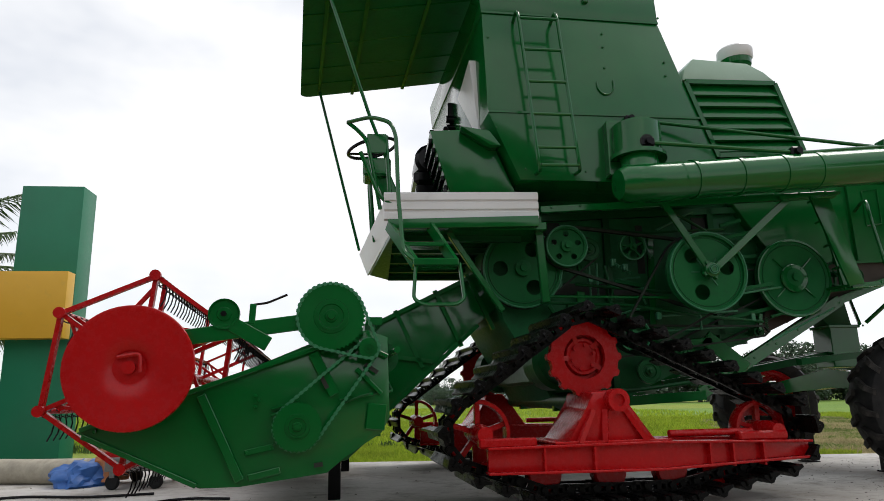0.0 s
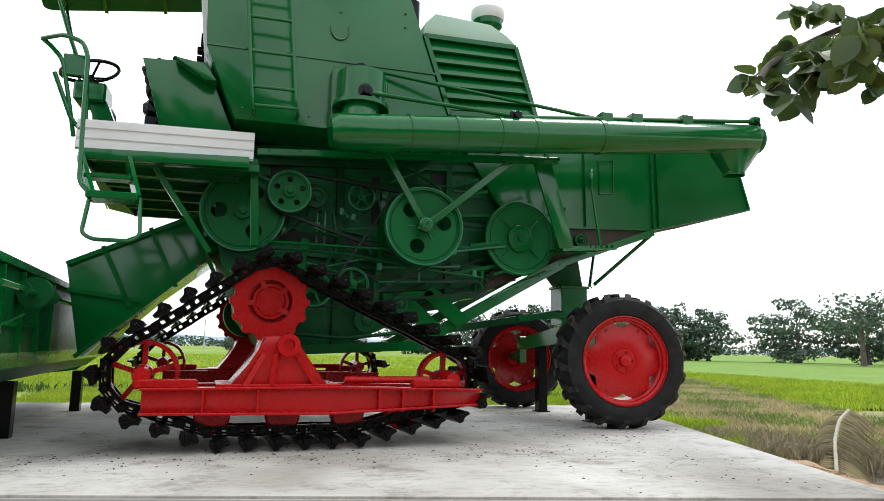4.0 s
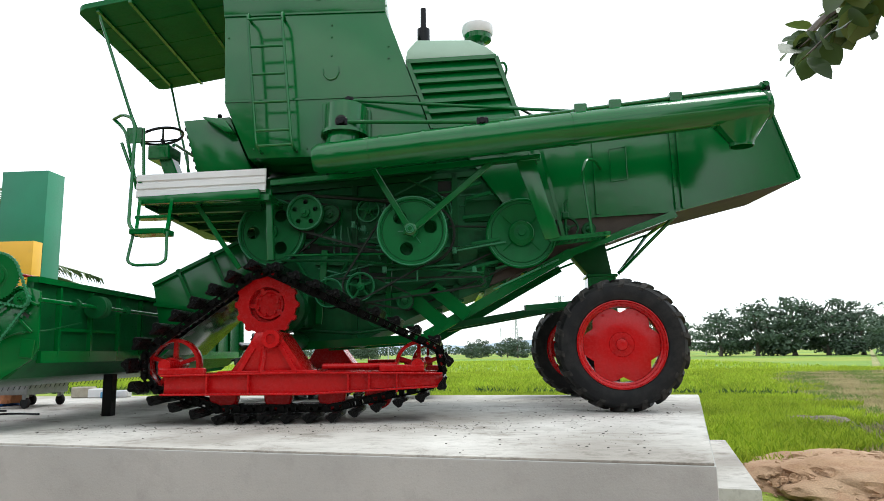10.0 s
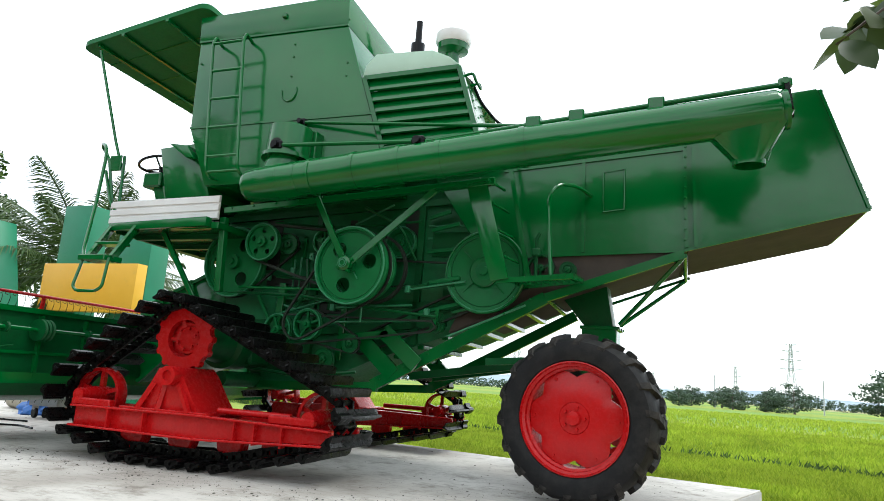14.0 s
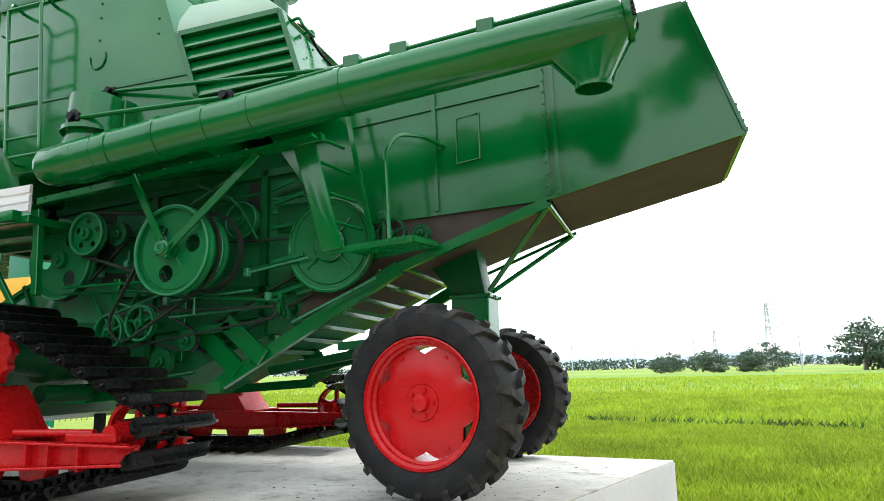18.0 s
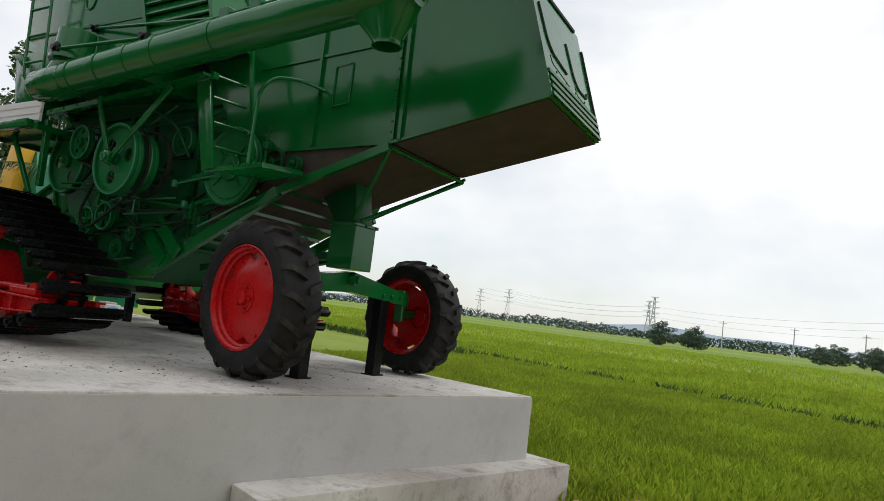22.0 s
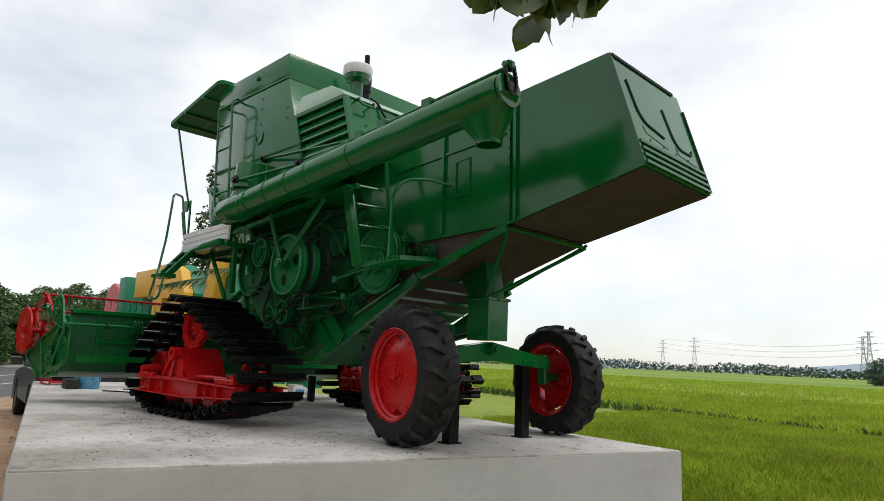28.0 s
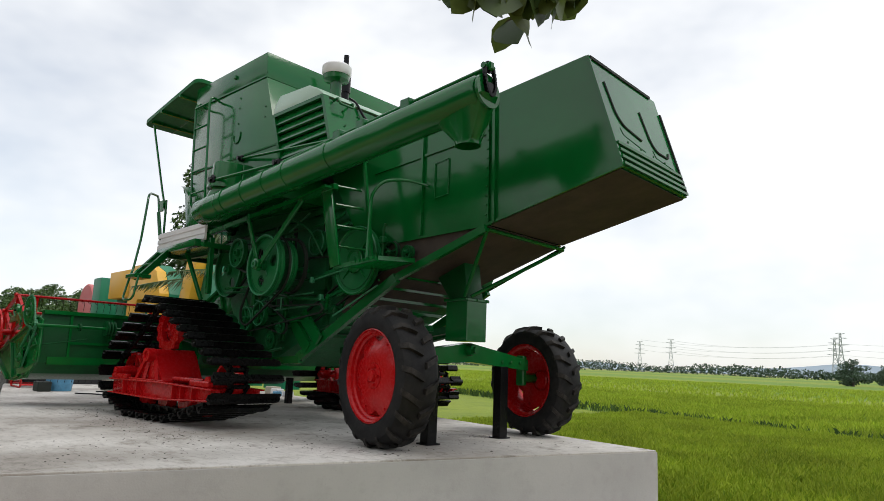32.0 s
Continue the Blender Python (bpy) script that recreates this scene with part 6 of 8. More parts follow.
# arm, ribs and slotted bars on the side plate
for a, b, w, h in (((-4.95, YN - 0.02, 0.925), (-4.40, YN - 0.02, 1.0), 0.03, 0.072), ((-4.72, YN - 0.035, 0.99), (-4.55, YN - 0.035, 0.895), 0.014, 0.07),
                   ((-4.345, YN - 0.015, 0.855), (-4.24, YN - 0.015, 0.66), 0.012, 0.05), ((-4.84, YN - 0.015, 0.668), (-4.655, YN - 0.015, 0.29), 0.03, 0.04),
                   ((-5.34, YN - 0.012, 0.525), (-4.11, YN - 0.012, 0.955), 0.03, 0.022), ((-5.33, YN - 0.012, 0.50), (-4.84, YN - 0.012, 0.275), 0.03, 0.022),
                   ((-4.64, YN - 0.012, 0.408), (-4.51, YN - 0.012, 0.435), 0.014, 0.028), ((-4.62, YN - 0.012, 0.30), (-4.48, YN - 0.012, 0.33), 0.014, 0.03),
                   ((-4.53, YN - 0.012, 0.60), (-4.40, YN - 0.012, 0.635), 0.012, 0.012), ((-4.53, YN - 0.012, 0.57), (-4.42, YN - 0.012, 0.595), 0.012, 0.012),
                   ((-4.63, YN - 0.03, 0.99), (-4.625, YN - 0.03, 1.085), 0.014, 0.03), ((-4.22, YN - 0.015, 0.64), (-4.06, YN - 0.015, 0.66), 0.012, 0.012),
                   ((-4.24, YN - 0.01, 0.955), (-3.99, YN - 0.01, 0.835), 0.03, 0.02), ((-4.14, YN - 0.01, 0.78), (-4.02, YN - 0.01, 0.66), 0.02, 0.02), ((-4.09, YN - 0.008, 0.56), (-4.0, YN - 0.008, 0.55), 0.012, 0.12)):
    part("bracket", obox(bmesh.new(), a, b, w, h, bev=0.003), GREEN, hd)
for a, b in (((-4.305, 0.745), (-4.275, 0.69)), ((-4.10, 0.80), (-4.04, 0.76)), ((-4.33, 0.345), (-4.29, 0.35))):
    part("slot", obox(bmesh.new(), (a[0], YN - 0.022, a[1]), (b[0], YN - 0.022, b[1]), 0.004, 0.02), DARK, hd)
for x, z in ((-4.57, 0.905), (-4.57, 0.95), (-4.60, 0.66), (-4.585, 0.64), (-4.6, 0.61), (-4.63, 0.412), (-4.52, 0.433), (-5.28, 0.52), (-5.2, 0.55), (-4.34, 0.84), (-4.3, 0.86), (-4.09, 0.87)):
    shared("bolt", BOLT.data, Matrix.Translation((x, YN - 0.012, z)), hd)
part("hose", tube(bmesh.new(), [(-4.2, YN - 0.02, 0.62), (-4.1, YN - 0.03, 0.66), (-3.96, YN + 0.05, 0.67), (-3.95, -0.9, 0.74)], 0.006, 6, 0.05), GREEN_D, hd)
part("tension_rod", tube(bmesh.new(), [(-4.63, YN - 0.03, 1.08), (-4.56, YN - 0.03, 1.09), (-4.47, YN - 0.03, 1.13)], 0.006, 6, 0.02), BLACK, hd)
# feed auger behind the reel
bm = bmesh.new()
cyl(bm, (-4.45, YN + 0.03, 0.52), (-4.45, YF - 0.03, 0.52), 0.10, seg=20)
fa = part("feed_auger", bm, GREEN_D, hd)
bm = bmesh.new()
turns = 7
prev = None
for k in range(turns * 16 + 1):
    a = k * math.tau / 16
    y = YN + 0.06 + (YF - YN - 0.12) * k / (turns * 16)
    cur = [bm.verts.new((-4.45 + r * math.cos(a), y + e, 0.52 + r * math.sin(a))) for r, e in ((0.09, 0), (0.2, 0), (0.2, 0.006), (0.09, 0.006))]
    if prev:
        for q in range(4):
            bm.faces.new((prev[q], prev[(q + 1) % 4], cur[(q + 1) % 4], cur[q]))
    prev = cur
part("flighting", bm, GREEN_D, fa)
# props
for x, y in ((-4.31, 0.1), (-4.31, 1.9)):
    tagged(part("header_prop", box(bmesh.new(), x - 0.04, x + 0.04, y - 0.04, y + 0.04, 0.0, 0.35, 0.003), BLACK), "black steel prop under the cutting header", "prop", "header props")

# reel
RX, RZ, RR = -5.13, 0.79, 0.44
reel = part("reel", cyl(bmesh.new(), (RX, YN - 0.10, RZ), (RX, YF - 0.15, RZ), 0.035, seg=14), RED, HV, "red pick-up reel")
bm = bmesh.new()
lathe(bm, [(0.012, 0), (0.012, 0.05), (0.014, 0.07), (0.002, 0.085), (-0.010, 0.15), (0.0, 0.235), (-0.006, 0.255), (-0.004, 0.272), (0.014, 0.275), (0.02, 0.26), (0.02, 0)], (RX, YN - 0.13, RZ), (0, 1, 0), 56)
disc = part("reel_disc", bm, RED, reel, "large red dished reel drive disc")
part("disc_handle", tube(bmesh.new(), [(RX - 0.05, YN - 0.13, RZ + 0.045), (RX + 0.045, YN - 0.135, RZ + 0.06), (RX + 0.05, YN - 0.135, RZ - 0.02)], 0.009, 6, 0.02), RED, disc)
part("disc_boss", cyl(bmesh.new(), (RX, YN - 0.14, RZ), (RX, YN - 0.11, RZ), 0.03, seg=12), RED, disc)
hexa = [(RX + RR * math.cos(k * math.tau / 6 + 0.42), RZ + RR * math.sin(k * math.tau / 6 + 0.42)) for k in range(6)]
for y in (YN + 0.06, YN + 0.26, 0.3, 1.7, YF - 0.3):
    for k in range(6):
        (x0, z0), (x1, z1) = hexa[k], hexa[(k + 1) % 6]
        if y < YN + 0.1 or y > 2:
            part("rim_bar", obox(bmesh.new(), (x0, y, z0), (x1, y, z1), 0.02, 0.034, (0, 1, 0)), RED, reel)
            mx, mz = (x0 + x1) / 2, (z0 + z1) / 2
            part("stay", obox(bmesh.new(), (x0 + (RX - x0) * 0.12, y + 0.01, z0 + (RZ - z0) * 0.12), (RX + (mx - RX) * 0.62, y + 0.01, RZ + (mz - RZ) * 0.62), 0.016, 0.028, (0, 1, 0)), RED, reel)
        part("arm", obox(bmesh.new(), (RX, y, RZ), (x0, y, z0), 0.02, 0.034, (0, 1, 0)), RED, reel)
for k in range(6):
    x, z = hexa[k]
    bat = part("tine_bar", cyl(bmesh.new(), (x, YN + 0.03, z), (x, YF - 0.15, z), 0.015, seg=9), RED, reel)
    part("end_knob", cyl(bmesh.new(), (x, YN + 0.022, z), (x, YN + 0.05, z), 0.026, seg=12), RED, bat)
    bm = bmesh.new()
    n = 52
    for j in range(n):
        y = YN + 0.12 + j * (YF - YN - 0.4) / n
        tube(bm, [(x + 0.024 * math.cos(q), y + 0.004 * q, z - 0.012 + 0.024 * math.sin(q)) for q in (0.5, 1.6, 2.7, 3.8, 4.9, 6.0)] + [(x + 0.03, y + 0.03, z - 0.06), (x + 0.022, y + 0.03, z - 0.10), (x + 0.005, y + 0.03, z - 0.135)], 0.0035, 4)
    tagged(part("tine_comb", bm, BLACK, bat), "comb of thin black spring tines with coils", kind="stuff")


yawed(-4.4, -1.37, hd, reel)


# ---- letter sign behind the machine ----
def letter(name, yellow, green, label):
    t = thing(name, label, "sign letter", "letters of the roadside sign")
    for nm, mat, polys in (("yellow_face", YELLOW, yellow), ("green_body", TEAL, green)):
        for pts, y0, y1 in polys:
            part(nm, prism(bmesh.new(), pts, y0, y1, 0.006), mat, t)
    return t


rect = lambda x0, x1, z0, z1: [(x0, z0), (x1, z0), (x1, z1), (x0, z1)]
letter("sign_letter_h", [(rect(-9.68, -7.6, 1.39, 2.17), 3.55, 3.75)], [(rect(-9.68, -9.05, 0, 3.22), 3.76, 4.15), (rect(-8.32, -7.6, 0, 3.27), 3.76, 4.15)], "tall green letter with a yellow crossbar")
letter("sign_letter_a", [([(-12.85, 0.0), (-12.2, 0.0), (-11.35, 3.05), (-11.9, 3.05)], 3.5, 3.75)], [([(-11.8, 3.02), (-12.0, 2.6), (-11.2, 0.0), (-10.5, 0.0), (-11.42, 3.03)], 3.76, 4.15)], "leaning yellow and green letter")
arch = [(x - 0.55, z) for x, z in [(-15.2, 0.0), (-15.2, 2.7), (-14.9, 2.95), (-14.0, 2.95), (-13.3, 2.7), (-12.95, 2.1), (-12.9, 0.0), (-13.6, 0.0), (-13.6, 1.6), (-13.9, 2.0), (-14.5, 2.0), (-14.5, 0.0)]]
letter("sign_letter_n", [(arch, 3.5, 3.75)], [(arch, 3.76, 4.15)], "rounded yellow letter with a green back")
letter("sign_letter_e", [(rect(-17.4, -15.7, 2.1, 2.88), 3.5, 3.75), (rect(-17.4, -15.7, 0.0, 0.7), 3.5, 3.75)], [(rect(-17.4, -15.7, 2.1, 2.88), 3.76, 4.15), (rect(-17.4, -16.7, 0.0, 2.88), 3.76, 4.15), (rect(-17.4, -15.7, 0.0, 0.7), 3.76, 4.15)], "square yellow letter with a green back")
letter("sign_letter_i", [], [(rect(-18.9, -18.2, 0.0, 2.8), 3.5, 4.15)], "plain green upright letter")
bm = bmesh.new()
lathe(bm, [(0, 0), (0, 0.72), (0.03, 0.75), (0.3, 0.75), (0.33, 0.72), (0.33, 0)], (-19.9, 3.6, 1.95), (0, 1, 0), 36)
dot = tagged(part("round_sign", bm, PINK), "round faded red sign on a post beside the letters", "sign")
part("post", box(bmesh.new(), -19.96, -19.84, 3.7, 3.82, GZ, 1.4), PINK, dot)


# ---- vegetation ----
def leaf_cloud(name, mat, blobs, count, size, seed, parent, flat=0.6, droop=0.0):
    """Many small folded leaves scattered in blobs (x, y, z, rx, ry, rz)."""
    rng = np.random.default_rng(seed)
    vol = np.array([b[3] * b[4] * b[5] for b in blobs]) ** 0.67
    pick = rng.choice(len(blobs), count, p=vol / vol.sum())
    B = np.array(blobs)[pick]
    d = rng.normal(size=(count, 3))
    d /= np.linalg.norm(d, axis=1)[:, None]
    r = rng.uniform(0.45, 1.08, count)[:, None] ** 0.6
    c = B[:, :3] + d * r * B[:, 3:]
    n = d * 0.6 + rng.normal(size=(count, 3)) * 0.6 + np.array([0, 0, flat])
    n /= np.linalg.norm(n, axis=1)[:, None]
    a = rng.normal(size=(count, 3)) + np.array([0, 0, -droop])
    a -= (a * n).sum(1)[:, None] * n
    a /= np.linalg.norm(a, axis=1)[:, None]
    b = np.cross(n, a)
    s = size * rng.uniform(0.55, 1.35, count)[:, None]
    vs = np.stack([c - a * s * 0.5, c + b * s * 0.28, c + a * s * 0.55 - n * s * 0.12, c - b * s * 0.28], 1).reshape(-1, 3)
    me = bpy.data.meshes.new(name)
    me.from_pydata(vs.tolist(), [], np.arange(count * 4).reshape(-1, 4).tolist())
    me.materials.append(mat)
    ob = new(name, me)
    ob.parent = parent
    return ob


def tree(name, at, h, spread, seed, mat, count, leaf, label, trunk=0.22, low=0.35, group=""):
    """A branching tree; low: where its crown begins, as a share of its height."""
    rng = random.Random(seed)
    t = thing(name, label, "tree", group, at=at)
    bm = bmesh.new()
    lathe(bm, [(-0.1, trunk * 1.5), (0.25, trunk), (h * low, trunk * 0.72), (h * 0.75, trunk * 0.25), (h * 0.93, 0.02)], (0, 0, 0), (0.03 * rng.uniform(-1, 1), 0.03 * rng.uniform(-1, 1), 1), 9)
    part("trunk", bm, BARK, t)
    blobs = []
    bm = bmesh.new()
    k = 11
    for i in range(k):
        f = i / (k - 1)
        z = h * (low + (0.95 - low) * f)
        a = i * 2.4 + rng.uniform(-0.4, 0.4)
        w = spread * (0.45 + 0.55 * math.sin(math.pi * min(1, 0.18 + f * 0.86))) * rng.uniform(0.7, 1.1)
        tip = Vector((math.cos(a) * w * 0.62, math.sin(a) * w * 0.62, z + h * 0.05))
        root = Vector((0, 0, max(h * low * 0.8, z - h * 0.16)))
        tube(bm, [root, root.lerp(tip, 0.5) + Vector((0, 0, 0.06 * h)), tip], trunk * 0.22, 5, 0.3)
        blobs.append((*tip, w * 0.55, w * 0.55, h * 0.11))
        for j in range(2):
            b = a + rng.uniform(-1, 1)
            q = w * rng.uniform(0.5, 1.0)
            blobs.append((math.cos(b) * q * 0.8, math.sin(b) * q * 0.8, z + rng.uniform(-0.06, 0.08) * h, w * 0.34, w * 0.34, h * 0.075))
    part("branchwork", bm, BARK, t)
    leaf_cloud("crown", mat, blobs, count, leaf, seed, t)
    return t


def palm(name, at, h, fronds, length, seed, label):
    rng = random.Random(seed)
    t = thing(name, label, "palm tree", at=at)
    bm = bmesh.new()
    lathe(bm, [(-0.2, 0.19)] + [(k * h / 10, 0.15 - 0.004 * k + 0.012 * (k % 2)) for k in range(11)], (0, 0, 0), (0.04, 0.02, 1), 10)
    part("trunk", bm, BARK, t)
    for i in range(fronds):
        a = i * 2.4 + rng.uniform(-0.2, 0.2)
        up = 1.36 - 1.3 * (i / fronds) ** 0.9 + rng.uniform(-0.1, 0.1)
        L = length * rng.uniform(0.78, 1.08)
        pts = []
        for k in range(13):
            f = k / 12
            x = L * f * (math.cos(up) + 0.22 * f)
            z = h + L * (math.sin(up) * f - 0.42 * f * f * (1.25 - 0.6 * math.sin(up)))
            pts.append(Vector((math.cos(a) * x, math.sin(a) * x, z)))
        vs, fs = [], []
        side = Vector((-math.sin(a), math.cos(a), 0))
        for k in range(64):
            f = 0.18 + 0.81 * k / 64
            i0 = min(11, int(f * 12))
            p = pts[i0].lerp(pts[i0 + 1], f * 12 - i0)
            d = (pts[i0 + 1] - pts[i0]).normalized()
            n = side.cross(d)
            ll = L * 0.215 * math.sin(math.pi * min(1.0, 0.22 + f * 0.70)) * rng.uniform(0.8, 1.15)
            for s in (-1, 1):
                tip = p + (side * s * rng.uniform(0.5, 0.75) + d * 0.7 - n * rng.uniform(-0.1, 0.25) + Vector((0, 0, -0.42 - 0.2 * f))).normalized() * ll
                mid = p.lerp(tip, 0.5) + Vector((0, 0, 0.05))
                o = len(vs)
                vs += [p - d * 0.011, p + d * 0.011, mid + d * 0.014, tip + Vector((0, 0, -0.04)), mid - d * 0.014]
                fs.append((o, o + 1, o + 2, o + 3, o + 4))
        me = bpy.data.meshes.new("frond")
        me.from_pydata([tuple(v) for v in vs], [], fs)
        me.materials.append(PALM)
        ob = new("frond", me)
        ob.parent = t
        part("stem", tube(bmesh.new(), pts, 0.018, 5), PALM, ob)
    return t


palm("coconut_palm", (-11.7, 6.0, GZ), 3.15, 38, 3.1, 3, "young coconut palm with long arching feathery fronds")
tree("roadside_tree", (-19.0, 7.4, GZ), 7.5, 2.4, 5, LEAF, 24000, 0.17, "slender dark green tree behind the sign", 0.14, 0.25)
tree("roadside_tree", (-16.9, 6.4, GZ), 4.2, 1.8, 6, LEAF, 5200, 0.16, "bushy green tree behind the sign", 0.14, 0.2)

# trees along the far side of the road
proto = tree("broadleaf_tree", (*road_pt(-36, -24.5), GZ - 0.3), 5.6, 3.3, 11, LEAF, 11000, 0.24, "dense green broadleaf tree across the road", 0.2, 0.08, "trees across the road")
proto2 = tree("broadleaf_tree", (*road_pt(-29, -25), GZ - 0.3), 6.2, 3.5, 12, LEAF, 12000, 0.25, "dense green broadleaf tree across the road", 0.22, 0.06, "trees across the road")
# the trees scaled 1.8 stand out of view, added to darken reflections
for i, (s, c, k) in enumerate([(-41, -17, 1.0), (-47, -16.5, 0.9), (-53, -16.8, 1.0), (-60, -17.5, 0.95), (-68, -17, 1.0), (-31.5, -19.5, 1.1), (-22, -18.5, 1.2), (-16, -19, 1.8), (-9, -18, 1.8), (-2, -19, 1.8), (-38.3, -19.6, 1.0), (-41.5, -19.8, 1.05), (-44.5, -20, 0.95), (-47.5, -19.4, 1.05), (-50.5, -19.8, 0.95), (-57, -19, 1.15), (-63, -19.5, 1.2), (-70.5, -19, 1.35), (-79, -19.5, 1.4), (5, -18.3, 1.8), (12, -18.8, 1.8), (19, -18.2, 1.8), (26, -19, 1.8), (33, -18.5, 1.8), (-76, -17.5, 1.0), (-86, -18, 1.1), (-98, -18, 1.1)]):
    copy_thing(proto if i % 2 else proto2, Matrix.Translation((*road_pt(s * 1.15, c - 7), GZ - 0.3)) @ Matrix.Rotation(i * 1.3, 4, "Z") @ Matrix.Scale(k, 4))

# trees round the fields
FAR = [tree("field_tree", p, h, w, 20 + i, LEAF_HAZED, n, 0.6, "dark green spreading tree at the field's edge", 0.4, lo, "trees round the fields") for i, (p, h, w, n, lo) in enumerate([
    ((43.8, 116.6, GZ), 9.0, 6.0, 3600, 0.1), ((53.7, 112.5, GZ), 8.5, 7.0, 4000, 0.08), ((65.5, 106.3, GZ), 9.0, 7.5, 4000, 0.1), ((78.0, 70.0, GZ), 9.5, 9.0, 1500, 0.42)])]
for i, (k, x, y, s) in enumerate([(0, 38.2, 118.5, 0.85), (1, 49.1, 114.5, 1.08), (2, 58.1, 110.3, 0.9), (0, 70.5, 103, 1.05), (1, 75, 99, 1.0), (2, 57.4, 96.9, 0.8), (0, 60.9, 94.5, 0.9), (3, 84, 60, 1.0),
                                  (1, -4.9, 164.6, 0.5), (2, 1.5, 165, 0.5), (0, 11.7, 164.2, 0.55), (0, -34.7, 161.7, 0.45), (1, 3.5, 147, 0.5), (2, 9.5, 147, 0.42), (0, -6.8, 146.7, 0.4), (0, -29.3, 143.5, 0.5), (1, -35.6, 141.9, 0.55), (2, 14.5, 146.4, 0.6),
                                  (0, 30, 144, 1.0), (1, 36, 142, 1.0), (2, 86, 90, 1.1), (0, 92, 82, 1.0), (1, 95, 70, 1.0), (2, 100, 50, 1.1), (3, 104, 30, 1.1)]):
    copy_thing(FAR[k], Matrix.Translation((x, y, GZ)) @ Matrix.Rotation(i * 2.1, 4, "Z") @ Matrix.Scale(s, 4))

# far wood on the horizon: one low uneven belt of crowns
rng = np.random.default_rng(4)
blobs = []
for a in np.linspace(-1.25, 1.35, 210):
    R = 420 + 60 * math.sin(a * 9)
    hgt = 3.2 + 2.8 * abs(math.sin(a * 13.7)) * abs(math.sin(a * 5.1 + 1)) + rng.uniform(0, 1.6)
    blobs.append((R * math.sin(a) - 20, R * math.cos(a), GZ + hgt * 0.55, 5.5, 4.0, hgt * 0.55))
wood = leaf_cloud("far_wood", LEAF_HAZED, blobs, 30000, 1.5, 9, None, 0.2)
tagged(wood, "low belt of far trees and palms, bluish haze in their colour", "wood", kind="stuff")
# far hills, with the air's haze put into their pale blue colour
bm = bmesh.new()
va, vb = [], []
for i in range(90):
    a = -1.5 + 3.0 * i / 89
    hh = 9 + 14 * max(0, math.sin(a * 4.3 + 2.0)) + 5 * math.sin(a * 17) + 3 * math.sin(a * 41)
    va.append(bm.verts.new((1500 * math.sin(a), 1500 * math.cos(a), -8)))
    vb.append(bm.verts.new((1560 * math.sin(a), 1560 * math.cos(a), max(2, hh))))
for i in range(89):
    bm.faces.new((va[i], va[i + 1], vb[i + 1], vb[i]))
tagged(part("far_hills", bm, HAZE), "low hills on the horizon, haze painted in as pale blue", "hills", kind="structure")


def pylon(at, h, turn):
    t = thing("power_pylon", "grey steel lattice power pylon", "pylon", "power pylons", at=at)
    b = h * 0.1
    bm = bmesh.new()
    r = h * 0.0075
    for sx in (-1, 1):
        for sy in (-1, 1):
            obox(bm, (sx * b, sy * b, 0), (sx * b * 0.3, sy * b * 0.3, h * 0.6), r, r)
            obox(bm, (sx * b * 0.3, sy * b * 0.3, h * 0.6), (sx * b * 0.16, sy * b * 0.16, h), r, r)
    for k in range(9):
        f0, f1 = k / 9, (k + 1) / 9
        w = lambda f: b * (1 - 0.7 * f / 0.6) if f < 0.6 else b * (0.3 - 0.14 * (f - 0.6) / 0.4)
        for s in (-1, 1):
            obox(bm, (-w(f0), s * w(f0), f0 * h), (w(f1), s * w(f1), f1 * h), r * 0.7, r * 0.7)
            obox(bm, (w(f0), s * w(f0), f0 * h), (-w(f1), s * w(f1), f1 * h), r * 0.7, r * 0.7)
            obox(bm, (s * w(f0), -w(f0), f0 * h), (s * w(f1), w(f1), f1 * h), r * 0.7, r * 0.7)
    part("mast", bm, FARMETAL, t, smooth=False)
    for f, w in ((0.62, 0.17), (0.76, 0.15), (0.9, 0.13), (1.0, 0.09)):
        bm = bmesh.new()
        for s in (-1, 1):
            obox(bm, (0, s * 0.02 * h, f * h), (s * w * h, 0, f * h - 0.005 * h), r, r)
            obox(bm, (0, s * 0.02 * h, f * h - 0.03 * h), (s * w * h, 0, f * h - 0.005 * h), r, r)
        part("cross_arm", bm, FARMETAL, t, smooth=False)
    t.rotation_euler = (0, 0, turn)
    return t


PY = [pylon((x, y, GZ), h, a) for x, y, h, a in ((-236.5, 412.4, 20.5, 0.5), (-219.1, 422, 22.5, 0.5), (-131, 458, 25, 0.4), (-126, 452, 28, 0.4), (6, 240, 13, 0.2), (30, 328, 28, 0.2))]
for p, q in ((0, 2), (1, 3), (3, 5)):
    a, b = PY[p].location, PY[q].location
    for z, w in ((0.62, 2.5), (0.76, 2.2), (0.9, 1.9)):
        bm = bmesh.new()
        pts = []
        for k in range(13):
            f = k / 12
            pts.append(Vector((a.x + (b.x - a.x) * f, a.y + (b.y - a.y) * f + w, GZ + 24 * z - 14 * f * (1 - f))))
        tube(bm, pts, 0.05, 4)
        tagged(part("power_line", bm, FARMETAL), "thin overhead power line between pylons", "cable", "power lines")


